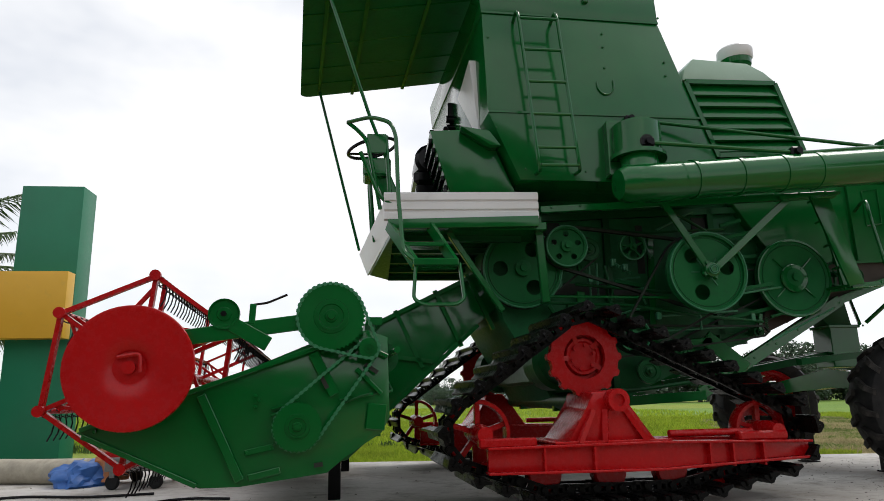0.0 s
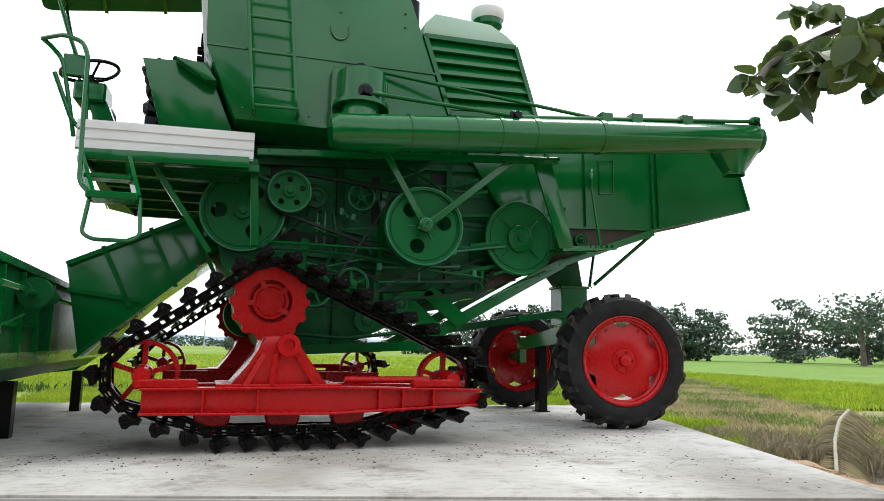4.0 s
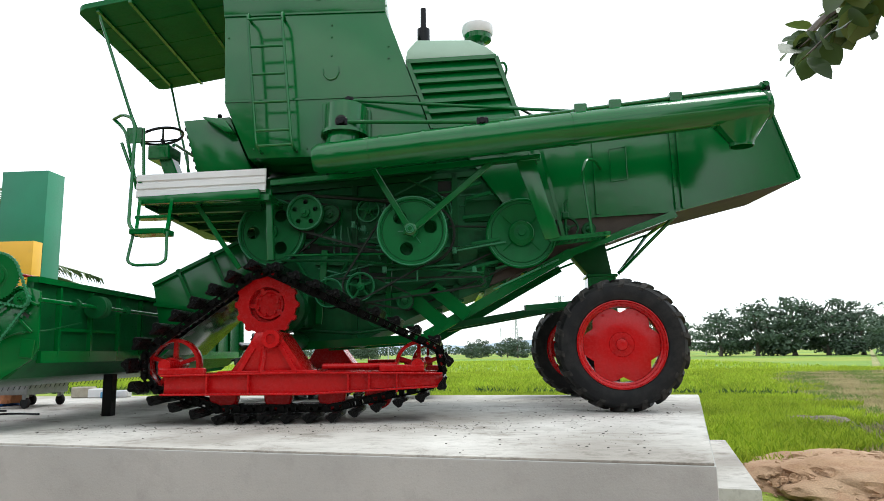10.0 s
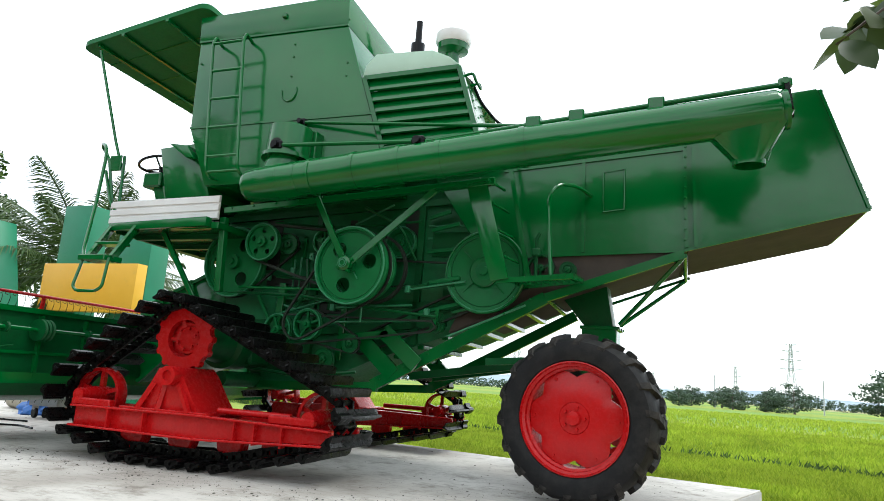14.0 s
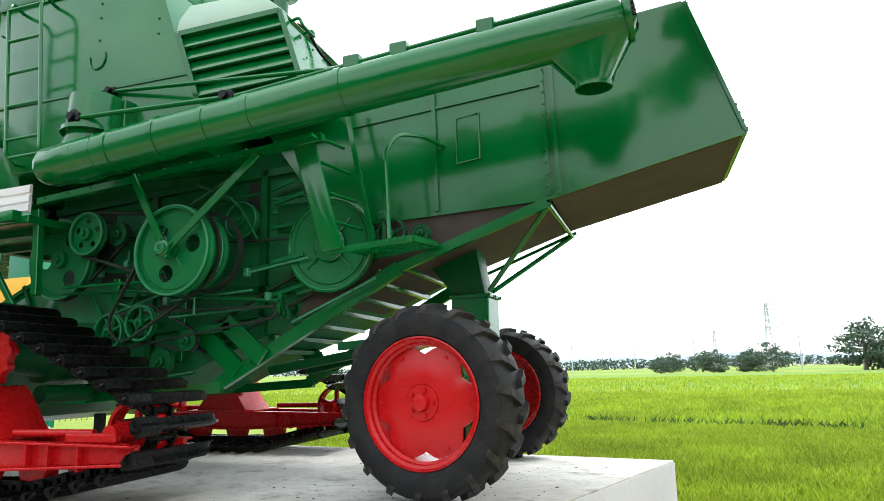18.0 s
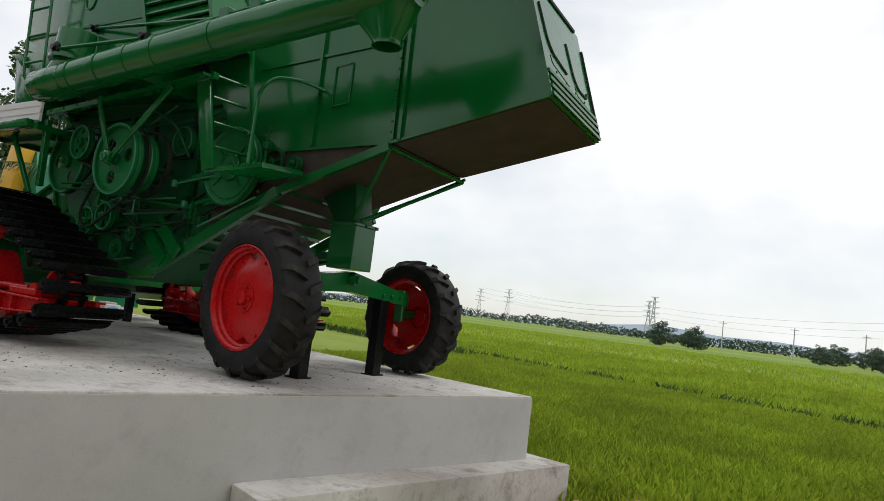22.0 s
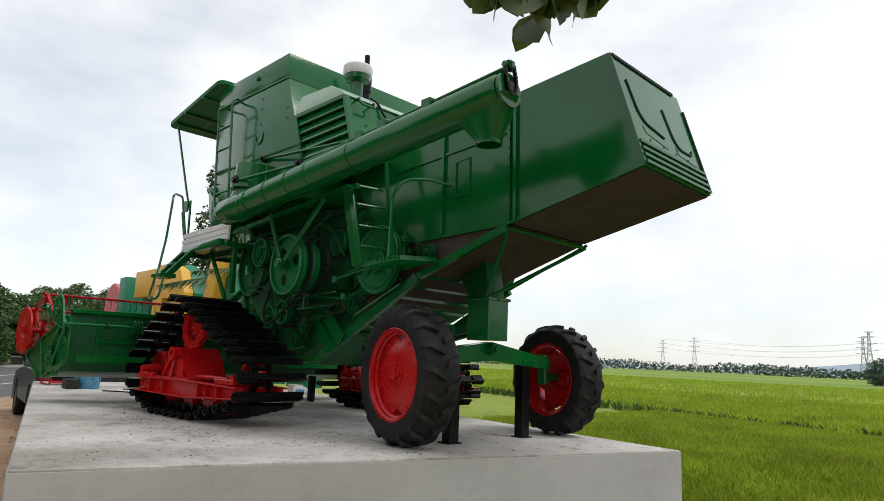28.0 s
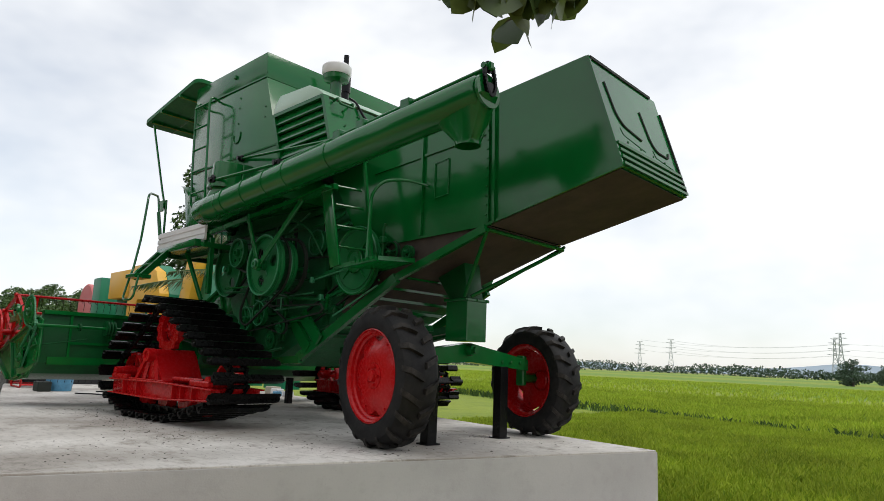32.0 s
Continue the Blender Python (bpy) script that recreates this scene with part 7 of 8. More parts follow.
# ---- rice and grass near by ----
def blades(name, mat, region, count, h, w, seed, label, category, n=5):
    """Tufts of narrow blades where region(x, y) holds."""
    rng = np.random.default_rng(seed)
    x0, x1, y0, y1, test = region
    P = np.stack([rng.uniform(x0, x1, count * 3), rng.uniform(y0, y1, count * 3)], 1)
    P = P[test(P[:, 0], P[:, 1])][:count]
    m = len(P)
    base = np.repeat(P, n, 0) + rng.normal(size=(m * n, 2)) * 0.05
    a = rng.uniform(0, math.tau, m * n)
    lean = rng.uniform(0.05, 0.55, m * n)
    L = h * rng.uniform(0.6, 1.2, m * n)
    d = np.stack([np.cos(a), np.sin(a)], 1)
    s = np.stack([-np.sin(a), np.cos(a)], 1) * w * 0.5
    z0 = np.full(m * n, GZ)
    mid = base + d * (L * lean * 0.35)[:, None]
    tip = base + d * (L * lean)[:, None]
    v = np.empty((m * n, 5, 3))
    v[:, 0, :2], v[:, 0, 2] = base - s, z0
    v[:, 1, :2], v[:, 1, 2] = base + s, z0
    v[:, 2, :2], v[:, 2, 2] = mid + s * 0.8, GZ + L * 0.6
    v[:, 3, :2], v[:, 3, 2] = tip, GZ + L * (1 - lean * 0.35)
    v[:, 4, :2], v[:, 4, 2] = mid - s * 0.8, GZ + L * 0.6
    me = bpy.data.meshes.new(name)
    me.from_pydata(v.reshape(-1, 3).tolist(), [], np.arange(m * n * 5).reshape(-1, 5).tolist())
    me.materials.append(mat)
    return tagged(new(name, me), label, category, kind="stuff")


side_of = lambda x, y: 0.283 * x + 0.959 * y
ragged = lambda x, y: 0.45 * np.sin(1.9 * y + 0.7 * x) + 0.35 * np.sin(3.7 * y - 1.3 * x) + 0.3 * np.sin(0.6 * y)
verge = lambda x, y: (x + ragged(x, y) > 4.2 + 0.33 * (y - 4.1)) & (x + ragged(y, x) < 9.6 + 0.43 * (y - 4.0)) & (y + 2 * ragged(x, y) < 32) | (np.abs(x + 0.4 * ragged(x, y) - 17.0 - 0.53 * (y - 27.0)) < 0.4 + 0.006 * y)
blades("rice_plants", RICE, (-8, 9, 2.2, 17.5, lambda x, y: ~verge(x, y) & (side_of(x, y) < 14.45) & (y > 2.3 - 0.16 * np.minimum(x, 1.6) + np.where(x > 1.6, -(x - 1.6) * 2.5, 0))), 27000, 0.27, 0.010, 1, "dense young rice plants in the nearest paddy", "rice", 6)
blades("rice_plants", RICE, (-45, 26, 10, 38, lambda x, y: ~verge(x, y) & ((side_of(x, y) > 15.0) | (x > 9))), 30000, 0.28, 0.019, 2, "dense young rice plants beyond the first bank", "rice", 4)
blades("rice_plants", RICE, (-95, 22, 30, 95, lambda x, y: ~verge(x, y) & (side_of(x, y) > 29)), 22000, 0.28, 0.042, 5, "young rice plants in the far paddies", "rice", 3)
blades("bank_grass", LEAF, (-40, 12, 10, 32, lambda x, y: (np.abs(side_of(x, y) - 14.75) < 0.32) & ~verge(x, y)), 6500, 0.36, 0.02, 3, "dark rank grass on the bank between paddies", "grass")
on_verge = lambda x, y: verge(x, y) & (y > 4.6 - 0.35 * x)
patch = lambda x, y: np.sin(0.9 * x + 1.3 * y) + np.sin(2.1 * x - 0.8 * y) + 0.6 * np.sin(3.3 * y + x)
blades("dry_grass", STRAW, (3.0, 22, 1.5, 33, lambda x, y: on_verge(x, y) & (patch(x, y) > -1.5)), 22000, 0.19, 0.010, 4, "dry straw-coloured grass lying on the verge", "grass")
blades("green_grass", WEED, (3.0, 22, 1.5, 33, lambda x, y: on_verge(x, y) & (patch(x, y) < -0.2)), 9000, 0.23, 0.012, 14, "green weedy grass tufts on the verge", "grass")

# dark heap of earth at the verge
bm = bmesh.new()
bmesh.ops.create_icosphere(bm, subdivisions=5, radius=1.0)
for v in bm.verts:
    nz = noise.noise(v.co * 2.2) * 0.22 + noise.noise(v.co * 7) * 0.08
    v.co = Vector((5.0 + v.co.x * 1.1 * (1 + nz), 3.6 + v.co.y * 1.9 * (1 + nz), GZ - 0.16 + v.co.z * 0.36 * (1 + nz * 1.5)))
tagged(part("earth_heap", bm, HEAP), "grey-brown heap of rooty earth beside the paddy", "earth heap", "earth heaps")
bm = bmesh.new()
bmesh.ops.create_icosphere(bm, subdivisions=5, radius=1.0)
for v in bm.verts:
    nz = noise.noise(v.co * 2.4 + Vector((5, 0, 0))) * 0.22 + noise.noise(v.co * 8) * 0.09
    v.co = Vector((4.4 + v.co.x * 1.0 * (1 + nz), 6.7 + v.co.y * 1.2 * (1 + nz), GZ - 0.12 + v.co.z * 0.32 * (1 + nz * 1.5)))
tagged(part("earth_heap", bm, HEAP), "low heap of rooty earth at the rice's edge", "earth heap", "earth heaps")
bm = bmesh.new()
bmesh.ops.create_icosphere(bm, subdivisions=5, radius=1.0)
for v in bm.verts:
    nz = noise.noise(v.co * 2.6) * 0.2 + noise.noise(v.co * 9) * 0.07 + noise.noise(v.co * 24) * 0.03
    v.co = Vector((2.7 + v.co.x * 1.3 * (1 + nz), 1.75 + v.co.y * 1.35 * (1 + nz), GZ - 0.05 + v.co.z * 0.36 * (1 + nz)))
tagged(part("soil_mound", bm, SOIL), "low mound of reddish soil flakes behind the plinth", "soil mound")

# ---- overhanging tree near the camera ----
TT = thing("overhanging_tree", "large-leaved tree with a branch hanging over the plinth's end", "tree", at=(8.2, -4.6, GZ))
bm = bmesh.new()
lathe(bm, [(-0.1, 0.34), (0.4, 0.26), (2.6, 0.22), (5.2, 0.12), (6.6, 0.03)], (0, 0, 0), (-0.06, 0.05, 1), 12)
part("trunk", bm, BARK, TT)
W = lambda x, y, z: Vector((x - 8.2, y + 4.6, z - GZ))
limb = [W(8.0, -4.4, 2.6), W(6.2, -2.4, 4.2), W(4.2, -0.4, 4.5), W(2.9, 0.7, 4.0), W(2.2, 0.75, 3.6), W(1.95, 0.6, 3.35)]
bm = bmesh.new()
tube(bm, limb, 0.035, 7, 0.3)
part("limb", bm, BARK, TT)
twigs = [(W(2.5, 0.75, 3.8), W(2.0, -0.2, 3.05)), (W(2.9, 0.7, 4.0), W(1.95, 0.85, 3.35)), (W(3.3, 0.3, 4.15), W(1.75, -0.55, 2.95)), (W(3.2, 0.5, 4.1), W(2.35, 0.6, 4.1)), (W(2.7, 0.7, 3.9), W(2.25, -0.5, 3.2)), (W(3.6, 0.2, 4.3), W(2.75, 0.1, 3.15)), (W(3.0, 0.3, 3.9), W(1.45, -0.3, 2.72)), (W(2.8, -0.2, 3.8), W(1.55, -0.75, 2.75)), (W(2.2, -0.4, 3.4), W(1.5, -1.0, 3.0)), (W(2.3, -0.2, 3.3), W(1.6, 0.1, 2.98)), (W(2.6, -0.6, 3.6), W(1.75, -0.9, 3.12))]
rng = random.Random(7)
vs, fs = [], []


def broad_leaf(p, d, size):
    """A broad pointed leaf hanging from p towards d."""
    d = d.normalized()
    s = d.cross(Vector((rng.uniform(-1, 1), rng.uniform(-1, 1), rng.uniform(0.2, 1)))).normalized()
    n = s.cross(d)
    o = len(vs)
    rows = ((0.0, 0.03), (0.12, 0.26), (0.35, 0.44), (0.6, 0.45), (0.85, 0.27), (1.04, 0.0))
    for f, w in rows:
        c = p + d * (f * size) - n * (0.18 * f * f * size)
        vs.extend([c - s * (w * size) + n * (0.1 * w * size), c, c + s * (w * size) + n * (0.1 * w * size)])
    for k in range(len(rows) - 1):
        a = o + k * 3
        fs.append((a, a + 1, a + 4, a + 3))
        fs.append((a + 1, a + 2, a + 5, a + 4))


for a, b in twigs:
    bm = bmesh.new()
    mid = a.lerp(b, 0.5) + Vector((0, 0, 0.12))
    tube(bm, [a, mid, b], 0.008, 5, 0.1)
    part("twig", bm, BARK, TT)
    for k in range(20):
        f = 0.3 + 0.7 * k / 19
        p = a.lerp(b, f) + Vector((rng.uniform(-0.04, 0.04), rng.uniform(-0.04, 0.04), 0.12 * (1 - abs(2 * f - 1))))
        broad_leaf(p, Vector((rng.uniform(-1, 1), rng.uniform(-1, 1), rng.uniform(-1.3, 0.1))), rng.uniform(0.16, 0.27))
bm = bmesh.new()
tube(bm, [W(4.2, -0.4, 4.5), W(3.3, -0.9, 3.2), W(2.45, -1.32, 2.25)], 0.007, 5, 0.2)
part("twig", bm, BARK, TT)
for k in range(20):  # the lowest spray
    u = -0.22 + 0.40 * k / 19
    p = W(2.40 + 0.73 * u, -1.34 + 0.68 * u, 2.19 + rng.uniform(-0.04, 0.06))
    broad_leaf(p, Vector((rng.uniform(-0.4, 0.4) + u, rng.uniform(-0.4, 0.4) + u, -1)), rng.uniform(0.12, 0.2) * (1.15 - abs(u)))
for k in range(2600):
    a = k * 2.4
    r = 4.6 * math.sqrt(rng.random())
    p = Vector((1.2 + math.cos(a) * r, -0.8 + math.sin(a) * r, 5.3 + rng.uniform(-0.5, 1.9) - 0.05 * r * r))
    if p.x + 8.2 < 5.6 and p.z + GZ < 5.2:
        continue
    broad_leaf(p, Vector((rng.uniform(-1, 1), rng.uniform(-1, 1), rng.uniform(-1, 0.2))), rng.uniform(0.2, 0.32))
me = bpy.data.meshes.new("leaves")
me.from_pydata([tuple(v) for v in vs], [], fs)
me.materials.append(LEAF_NEAR)
me.shade_smooth()
new("leaves", me).parent = TT


# ---- clutter on and round the plinth ----
bm = bmesh.new()
lathe(bm, [(0, 0), (0, 0.165), (0.01, 0.17), (0.24, 0.19), (0.245, 0.202), (0.26, 0.202), (0.255, 0.185), (0.02, 0.16), (0.02, 0)], (-7.3, -0.2, 0.0), (0, 0, 1), 32)
tagged(part("plastic_tub", bm, BLUETUB), "round pale blue plastic tub on the plinth", "tub")

bm = bmesh.new()
lathe(bm, [(0, 0), (0, 0.085), (0.02, 0.1), (0.5, 0.105), (1.0, 0.1), (1.02, 0.085), (1.02, 0)], (-7.35, 1.72, 0.1), (1, -0.28, 0.0), 18)
for v in bm.verts:
    v.co += Vector((noise.noise(v.co * 5), noise.noise(v.co * 5 + Vector((9, 0, 0))), noise.noise(v.co * 5 + Vector((0, 9, 0))))) * 0.012
tagged(part("rolled_sack", bm, SACK), "rolled pale sackcloth lying on the plinth", "cloth roll")


def crumple(name, at, size, mat, seed, label, category):
    """A crumpled heap of cloth."""
    bm = bmesh.new()
    bmesh.ops.create_icosphere(bm, subdivisions=4, radius=1.0)
    off = Vector((seed * 3.1, seed * 1.7, 0))
    for v in bm.verts:
        d = v.co.normalized()
        r = 1 + 0.3 * noise.noise(d * 1.8 + off) + 0.2 * abs(noise.noise(d * 4.2 + off)) + 0.08 * noise.noise(d * 11 + off)
        z = max(0.0, d.z * r * 0.9 + 0.25)
        v.co = Vector((at[0] + d.x * r * size[0], at[1] + d.y * r * size[1], at[2] + z * size[2]))
    return tagged(part(name, bm, mat), label, category)


crumple("tarpaulin", (-6.4, 1.42, 0.0), (0.22, 0.26, 0.17), BLUETARP, 1, "crumpled bright blue tarpaulin on the plinth", "tarpaulin")
crumple("cloth", (-6.2, 1.45, 0.03), (0.13, 0.16, 0.26), CLOTH, 2, "crumpled orange brown cloth beside the tarpaulin", "cloth")


def castor(parent, x, y, r, mat=None):
    w = part("castor", lathe(bmesh.new(), [(-0.018, 0), (-0.018, r * 0.9), (-0.012, r), (0.012, r), (0.018, r * 0.9), (0.018, 0)], (x, y, r), (0.3, 1, 0), 18), mat or TYRE, parent)
    part("fork", box(bmesh.new(), x - 0.02, x + 0.02, y - 0.028, y + 0.028, r * 1.6, r * 2.5, 0.004), STEEL, w)


tr = tagged(part("trolley", box(bmesh.new(), -6.08, -5.66, 0.95, 1.6, 0.135, 0.24, 0.006), STEEL), "low grey steel trolley on small castors", "trolley")
for x in (-6.03, -5.71):
    for y in (1.0, 1.55):
        castor(tr, x, y, 0.055)
part("red_bar", obox(bmesh.new(), (-6.1, 0.97, 0.26), (-5.62, 0.97, 0.26), 0.03, 0.04), RED, tr)
part("handle", tube(bmesh.new(), [(-6.08, 1.05, 0.24), (-6.2, 1.05, 0.6), (-6.2, 1.5, 0.6), (-6.08, 1.5, 0.24)], 0.012, 7, 0.06), RED, tr)

gen = thing("generator", "small black engine generator in a red tube frame", "generator", at=(-8.25, -0.3, 0))
part("engine_block", box(bmesh.new(), -0.2, 0.15, -0.22, 0.2, 0.08, 0.36, 0.03), BLACK, gen)
part("fuel_tank", box(bmesh.new(), -0.22, 0.2, -0.2, 0.2, 0.37, 0.5, 0.03), BLACK, gen)
bm = bmesh.new()
lathe(bm, [(0, 0), (0, 0.08), (0.06, 0.1), (0.08, 0.07), (0.08, 0)], (0.0, -0.3, 0.2), (0, 1, 0), 20)
part("recoil_cover", bm, RED, gen)
for y in (-0.26, 0.26):
    part("frame_hoop", tube(bmesh.new(), [(-0.3, y, 0.015), (-0.3, y, 0.55), (0.28, y, 0.55), (0.28, y, 0.015), (-0.3, y, 0.015)], 0.015, 8, 0.06), RED, gen)
for x, z in ((-0.3, 0.5), (0.28, 0.5), (-0.3, 0.05), (0.28, 0.05)):
    part("cross_tube", cyl(bmesh.new(), (x, -0.26, z), (x, 0.26, z), 0.014, seg=8), RED, gen)
for i, pts in enumerate(([(-6.5, -0.2, 0.012), (-6.2, 0.1, 0.012), (-5.7, -0.1, 0.012), (-5.3, 0.3, 0.012), (-5.0, 0.2, 0.012)], [(-6.9, 0.2, 0.012), (-6.6, 0.7, 0.012), (-6.0, 0.5, 0.012), (-5.6, 0.6, 0.012)])):
    tagged(part("cable", tube(bmesh.new(), pts, 0.01, 6, 0.25), BLACK), "black electric cable lying on the plinth", "cable", "cables on the plinth")
for x, y, s, mat in ((-7.3, 0.55, 0.16, SACK), (-7.55, 0.9, 0.2, DARK), (-7.2, -0.45, 0.13, DARK), (-6.95, 0.75, 0.11, BLUETUB), (-5.98, 2.70, 0.10, WHITE), (-5.80, 2.60, 0.07, BLUETUB), (-6.2, 2.75, 0.12, SACK), (-5.66, 2.72, 0.08, WHITE)):
    b = box(bmesh.new(), x - s, x + s, y - s * 0.7, y + s * 0.7, 0.0, s * 1.1, 0.012)
    tagged(part("carton", b, mat), "small scuffed carton standing on the plinth", "box", "boxes on the plinth")

# crumbs, straw and soil flakes fallen on the plinth's top
rng = np.random.default_rng(21)
vs, fs = [], []


def crumb(x, y, s, flat, z=0.0):
    o = len(vs)
    a = rng.uniform(0, math.tau)
    l, w = s * rng.uniform(0.7, 1.8), s * rng.uniform(0.4, 0.9)
    ca, sa = math.cos(a), math.sin(a)
    for u, v in ((-1, -1), (1, -0.8), (0.9, 1), (-0.8, 0.9)):
        vs.append((x + (u * l * ca - v * w * sa) / 2, y + (u * l * sa + v * w * ca) / 2, z))
    for u, v in ((-0.5, -0.6), (0.6, -0.4), (0.4, 0.6), (-0.5, 0.4)):
        vs.append((x + (u * l * ca - v * w * sa) / 2, y + (u * l * sa + v * w * ca) / 2, z + s * flat * rng.uniform(0.6, 1.2)))
    fs.extend([(o + 4, o + 5, o + 6, o + 7)] + [(o + i, o + (i + 1) % 4, o + 4 + (i + 1) % 4, o + 4 + i) for i in range(4)])


edge = lambda x: -2.42 - 0.2064 * (x + 0.10)
for k in range(4200):
    q = rng.random()
    if q < 0.35:  # along the near track
        x, y = rng.uniform(-4.1, -0.9), rng.normal(-0.92, 0.12) + 0.2 * math.sin(k * 0.7)
    elif q < 0.55:  # round the rear wheels
        x, y = rng.normal(0.0, 0.45), rng.uniform(-0.6, 1.9)
    elif q < 0.75:  # near the rear edge
        x, y = rng.normal(-0.35, 0.5), rng.uniform(-2.2, 0.5)
    else:
        x, y = rng.uniform(-8.5, 0.6), rng.uniform(-2.0, 2.2)
    if y < edge(x) + 0.04 or x > 1.05 - (2.0 - y) * 0.316:
        continue
    crumb(x, y, 0.002 + 0.014 * rng.random() ** 7, 0.3)
me = bpy.data.meshes.new("crumbs")
me.from_pydata(vs, [], fs)
me.materials.append(DEBRIS)
tagged(new("crumbs", me), "dark crumbs of soil and paint on the plinth", "debris", kind="stuff")

vs, fs = [], []
for k in range(3800):
    x, y = road_pt(rng.uniform(-30, 8), rng.uniform(-8.5, -1.5))
    if y > edge(x) - 0.05:
        continue
    crumb(x, y, 0.012 + 0.09 * rng.random() ** 5, 0.5, GZ - 0.02)
for k in range(1500):  # flakes on the mound behind the plinth
    a, r = rng.uniform(0, math.tau), math.sqrt(rng.random())
    x, y = 2.7 + 1.27 * r * math.cos(a), 1.75 + 1.3 * r * math.sin(a)
    crumb(x, y, 0.02 + 0.10 * rng.random() ** 3, 0.3, GZ - 0.06 + 0.36 * math.sqrt(max(0.0, 1 - r * r)))
me = bpy.data.meshes.new("soil_clods")
me.from_pydata(vs, [], fs)
me.materials.append(SOIL)
tagged(new("soil_clods", me), "reddish soil clods and pebbles on the verge", "soil", kind="stuff")
blades("dead_fronds", DEADFROND, (3.8, 6.2, 1.7, 5.6, lambda x, y: ((x - 5.0) / 1.0) ** 2 + ((y - 3.6) / 1.8) ** 2 < 1), 500, 0.34, 0.014, 31, "dead brown palm leaves over the earth heap", "dead leaves", 3)

# a fallen palm frond leaning on the heap
fr = thing("fallen_frond", "dead brown palm frond lying on the earth heap", "palm frond")
pts = [Vector((3.9, 1.9, GZ + 0.1)), Vector((4.5, 2.5, GZ + 0.42)), Vector((5.1, 3.0, GZ + 0.62)), Vector((5.9, 3.6, GZ + 0.70))]
part("midrib", tube(bmesh.new(), pts, 0.022, 6, 0.2), SACK, fr)
vs, fs = [], []
for k in range(46):
    f = k / 45 * 2.99
    p = pts[int(f)].lerp(pts[int(f) + 1], f - int(f))
    for sgn in (-1, 1):
        d = Vector((0.5, -0.5 * sgn, -0.55)) if sgn > 0 else Vector((0.1, 0.8, -0.35))
        tip = p + d.normalized() * rng.uniform(0.35, 0.6) + Vector((0, 0, 0.02))
        mid = p.lerp(tip, 0.5) + Vector((0, 0, 0.05))
        o = len(vs)
        w = Vector((0.012, 0.01, 0))
        vs += [tuple(q) for q in (p - w, p + w, mid + w * 1.3, tip, mid - w * 1.3)]
        fs.append((o, o + 1, o + 2, o + 3, o + 4))
me = bpy.data.meshes.new("leaf_blade")
me.from_pydata(vs, [], fs)
me.materials.append(DEADFROND)
new("leaf_blade", me).parent = fr

# a line of poles far off in the fields
for x, y, h in ((-30, 175, 7.5), (-14, 172, 7.5), (0, 170, 7.5), (22, 166, 7.5), (45, 150, 8), (66, 128, 8)):
    up = tagged(part("utility_pole", cyl(bmesh.new(), (x, y, GZ), (x, y, GZ + h), 0.16, 0.1, 8), FARMETAL), "slim grey utility pole at the field's edge", "pole", "utility poles")
    part("crossbar", obox(bmesh.new(), (x - 0.9, y, GZ + h - 0.5), (x + 0.9, y, GZ + h - 0.5), 0.12, 0.12), FARMETAL, up)


# ---- vehicles ----
def wheel(parent, x, y, r, w, out):
    """A road wheel; out: the side that its rim faces."""
    wh = new("wheel")
    wh.parent = parent
    wh.location = (x, y, r)
    bm = bmesh.new()
    lathe(bm, [(-w / 2, r * 0.62), (-w / 2, r * 0.9), (-w * 0.38, r), (w * 0.38, r), (w / 2, r * 0.9), (w / 2, r * 0.62)], (0, 0, 0), (0, 1, 0), 30, True)
    part("tyre", bm, TYRE, wh)
    bm = bmesh.new()
    o = out * w
    lathe(bm, [(o * 0.46, r * 0.63), (o * 0.4, r * 0.58), (o * 0.25, r * 0.5), (o * 0.3, r * 0.2), (o * 0.38, r * 0.16), (o * 0.38, 0)], (0, 0, 0), (0, 1, 0), 24)
    part("rim", bm, STEEL, wh, "silver rim")
    return wh


def body_loft(profile, sections):
    """A car body: each section (y, inset of the sides' top, scale) carries the side profile."""
    bm = bmesh.new()
    rings = [[bm.verts.new((x * kx, y, z * kz)) for x, z in profile] for y, kx, kz in sections]
    n = len(profile)
    for p, q in zip(rings, rings[1:]):
        for i in range(n):
            j = (i + 1) % n
            bm.faces.new((p[i], p[j], q[j], q[i]))
    bm.faces.new(rings[0]), bm.faces.new(rings[-1][::-1])
    return bm


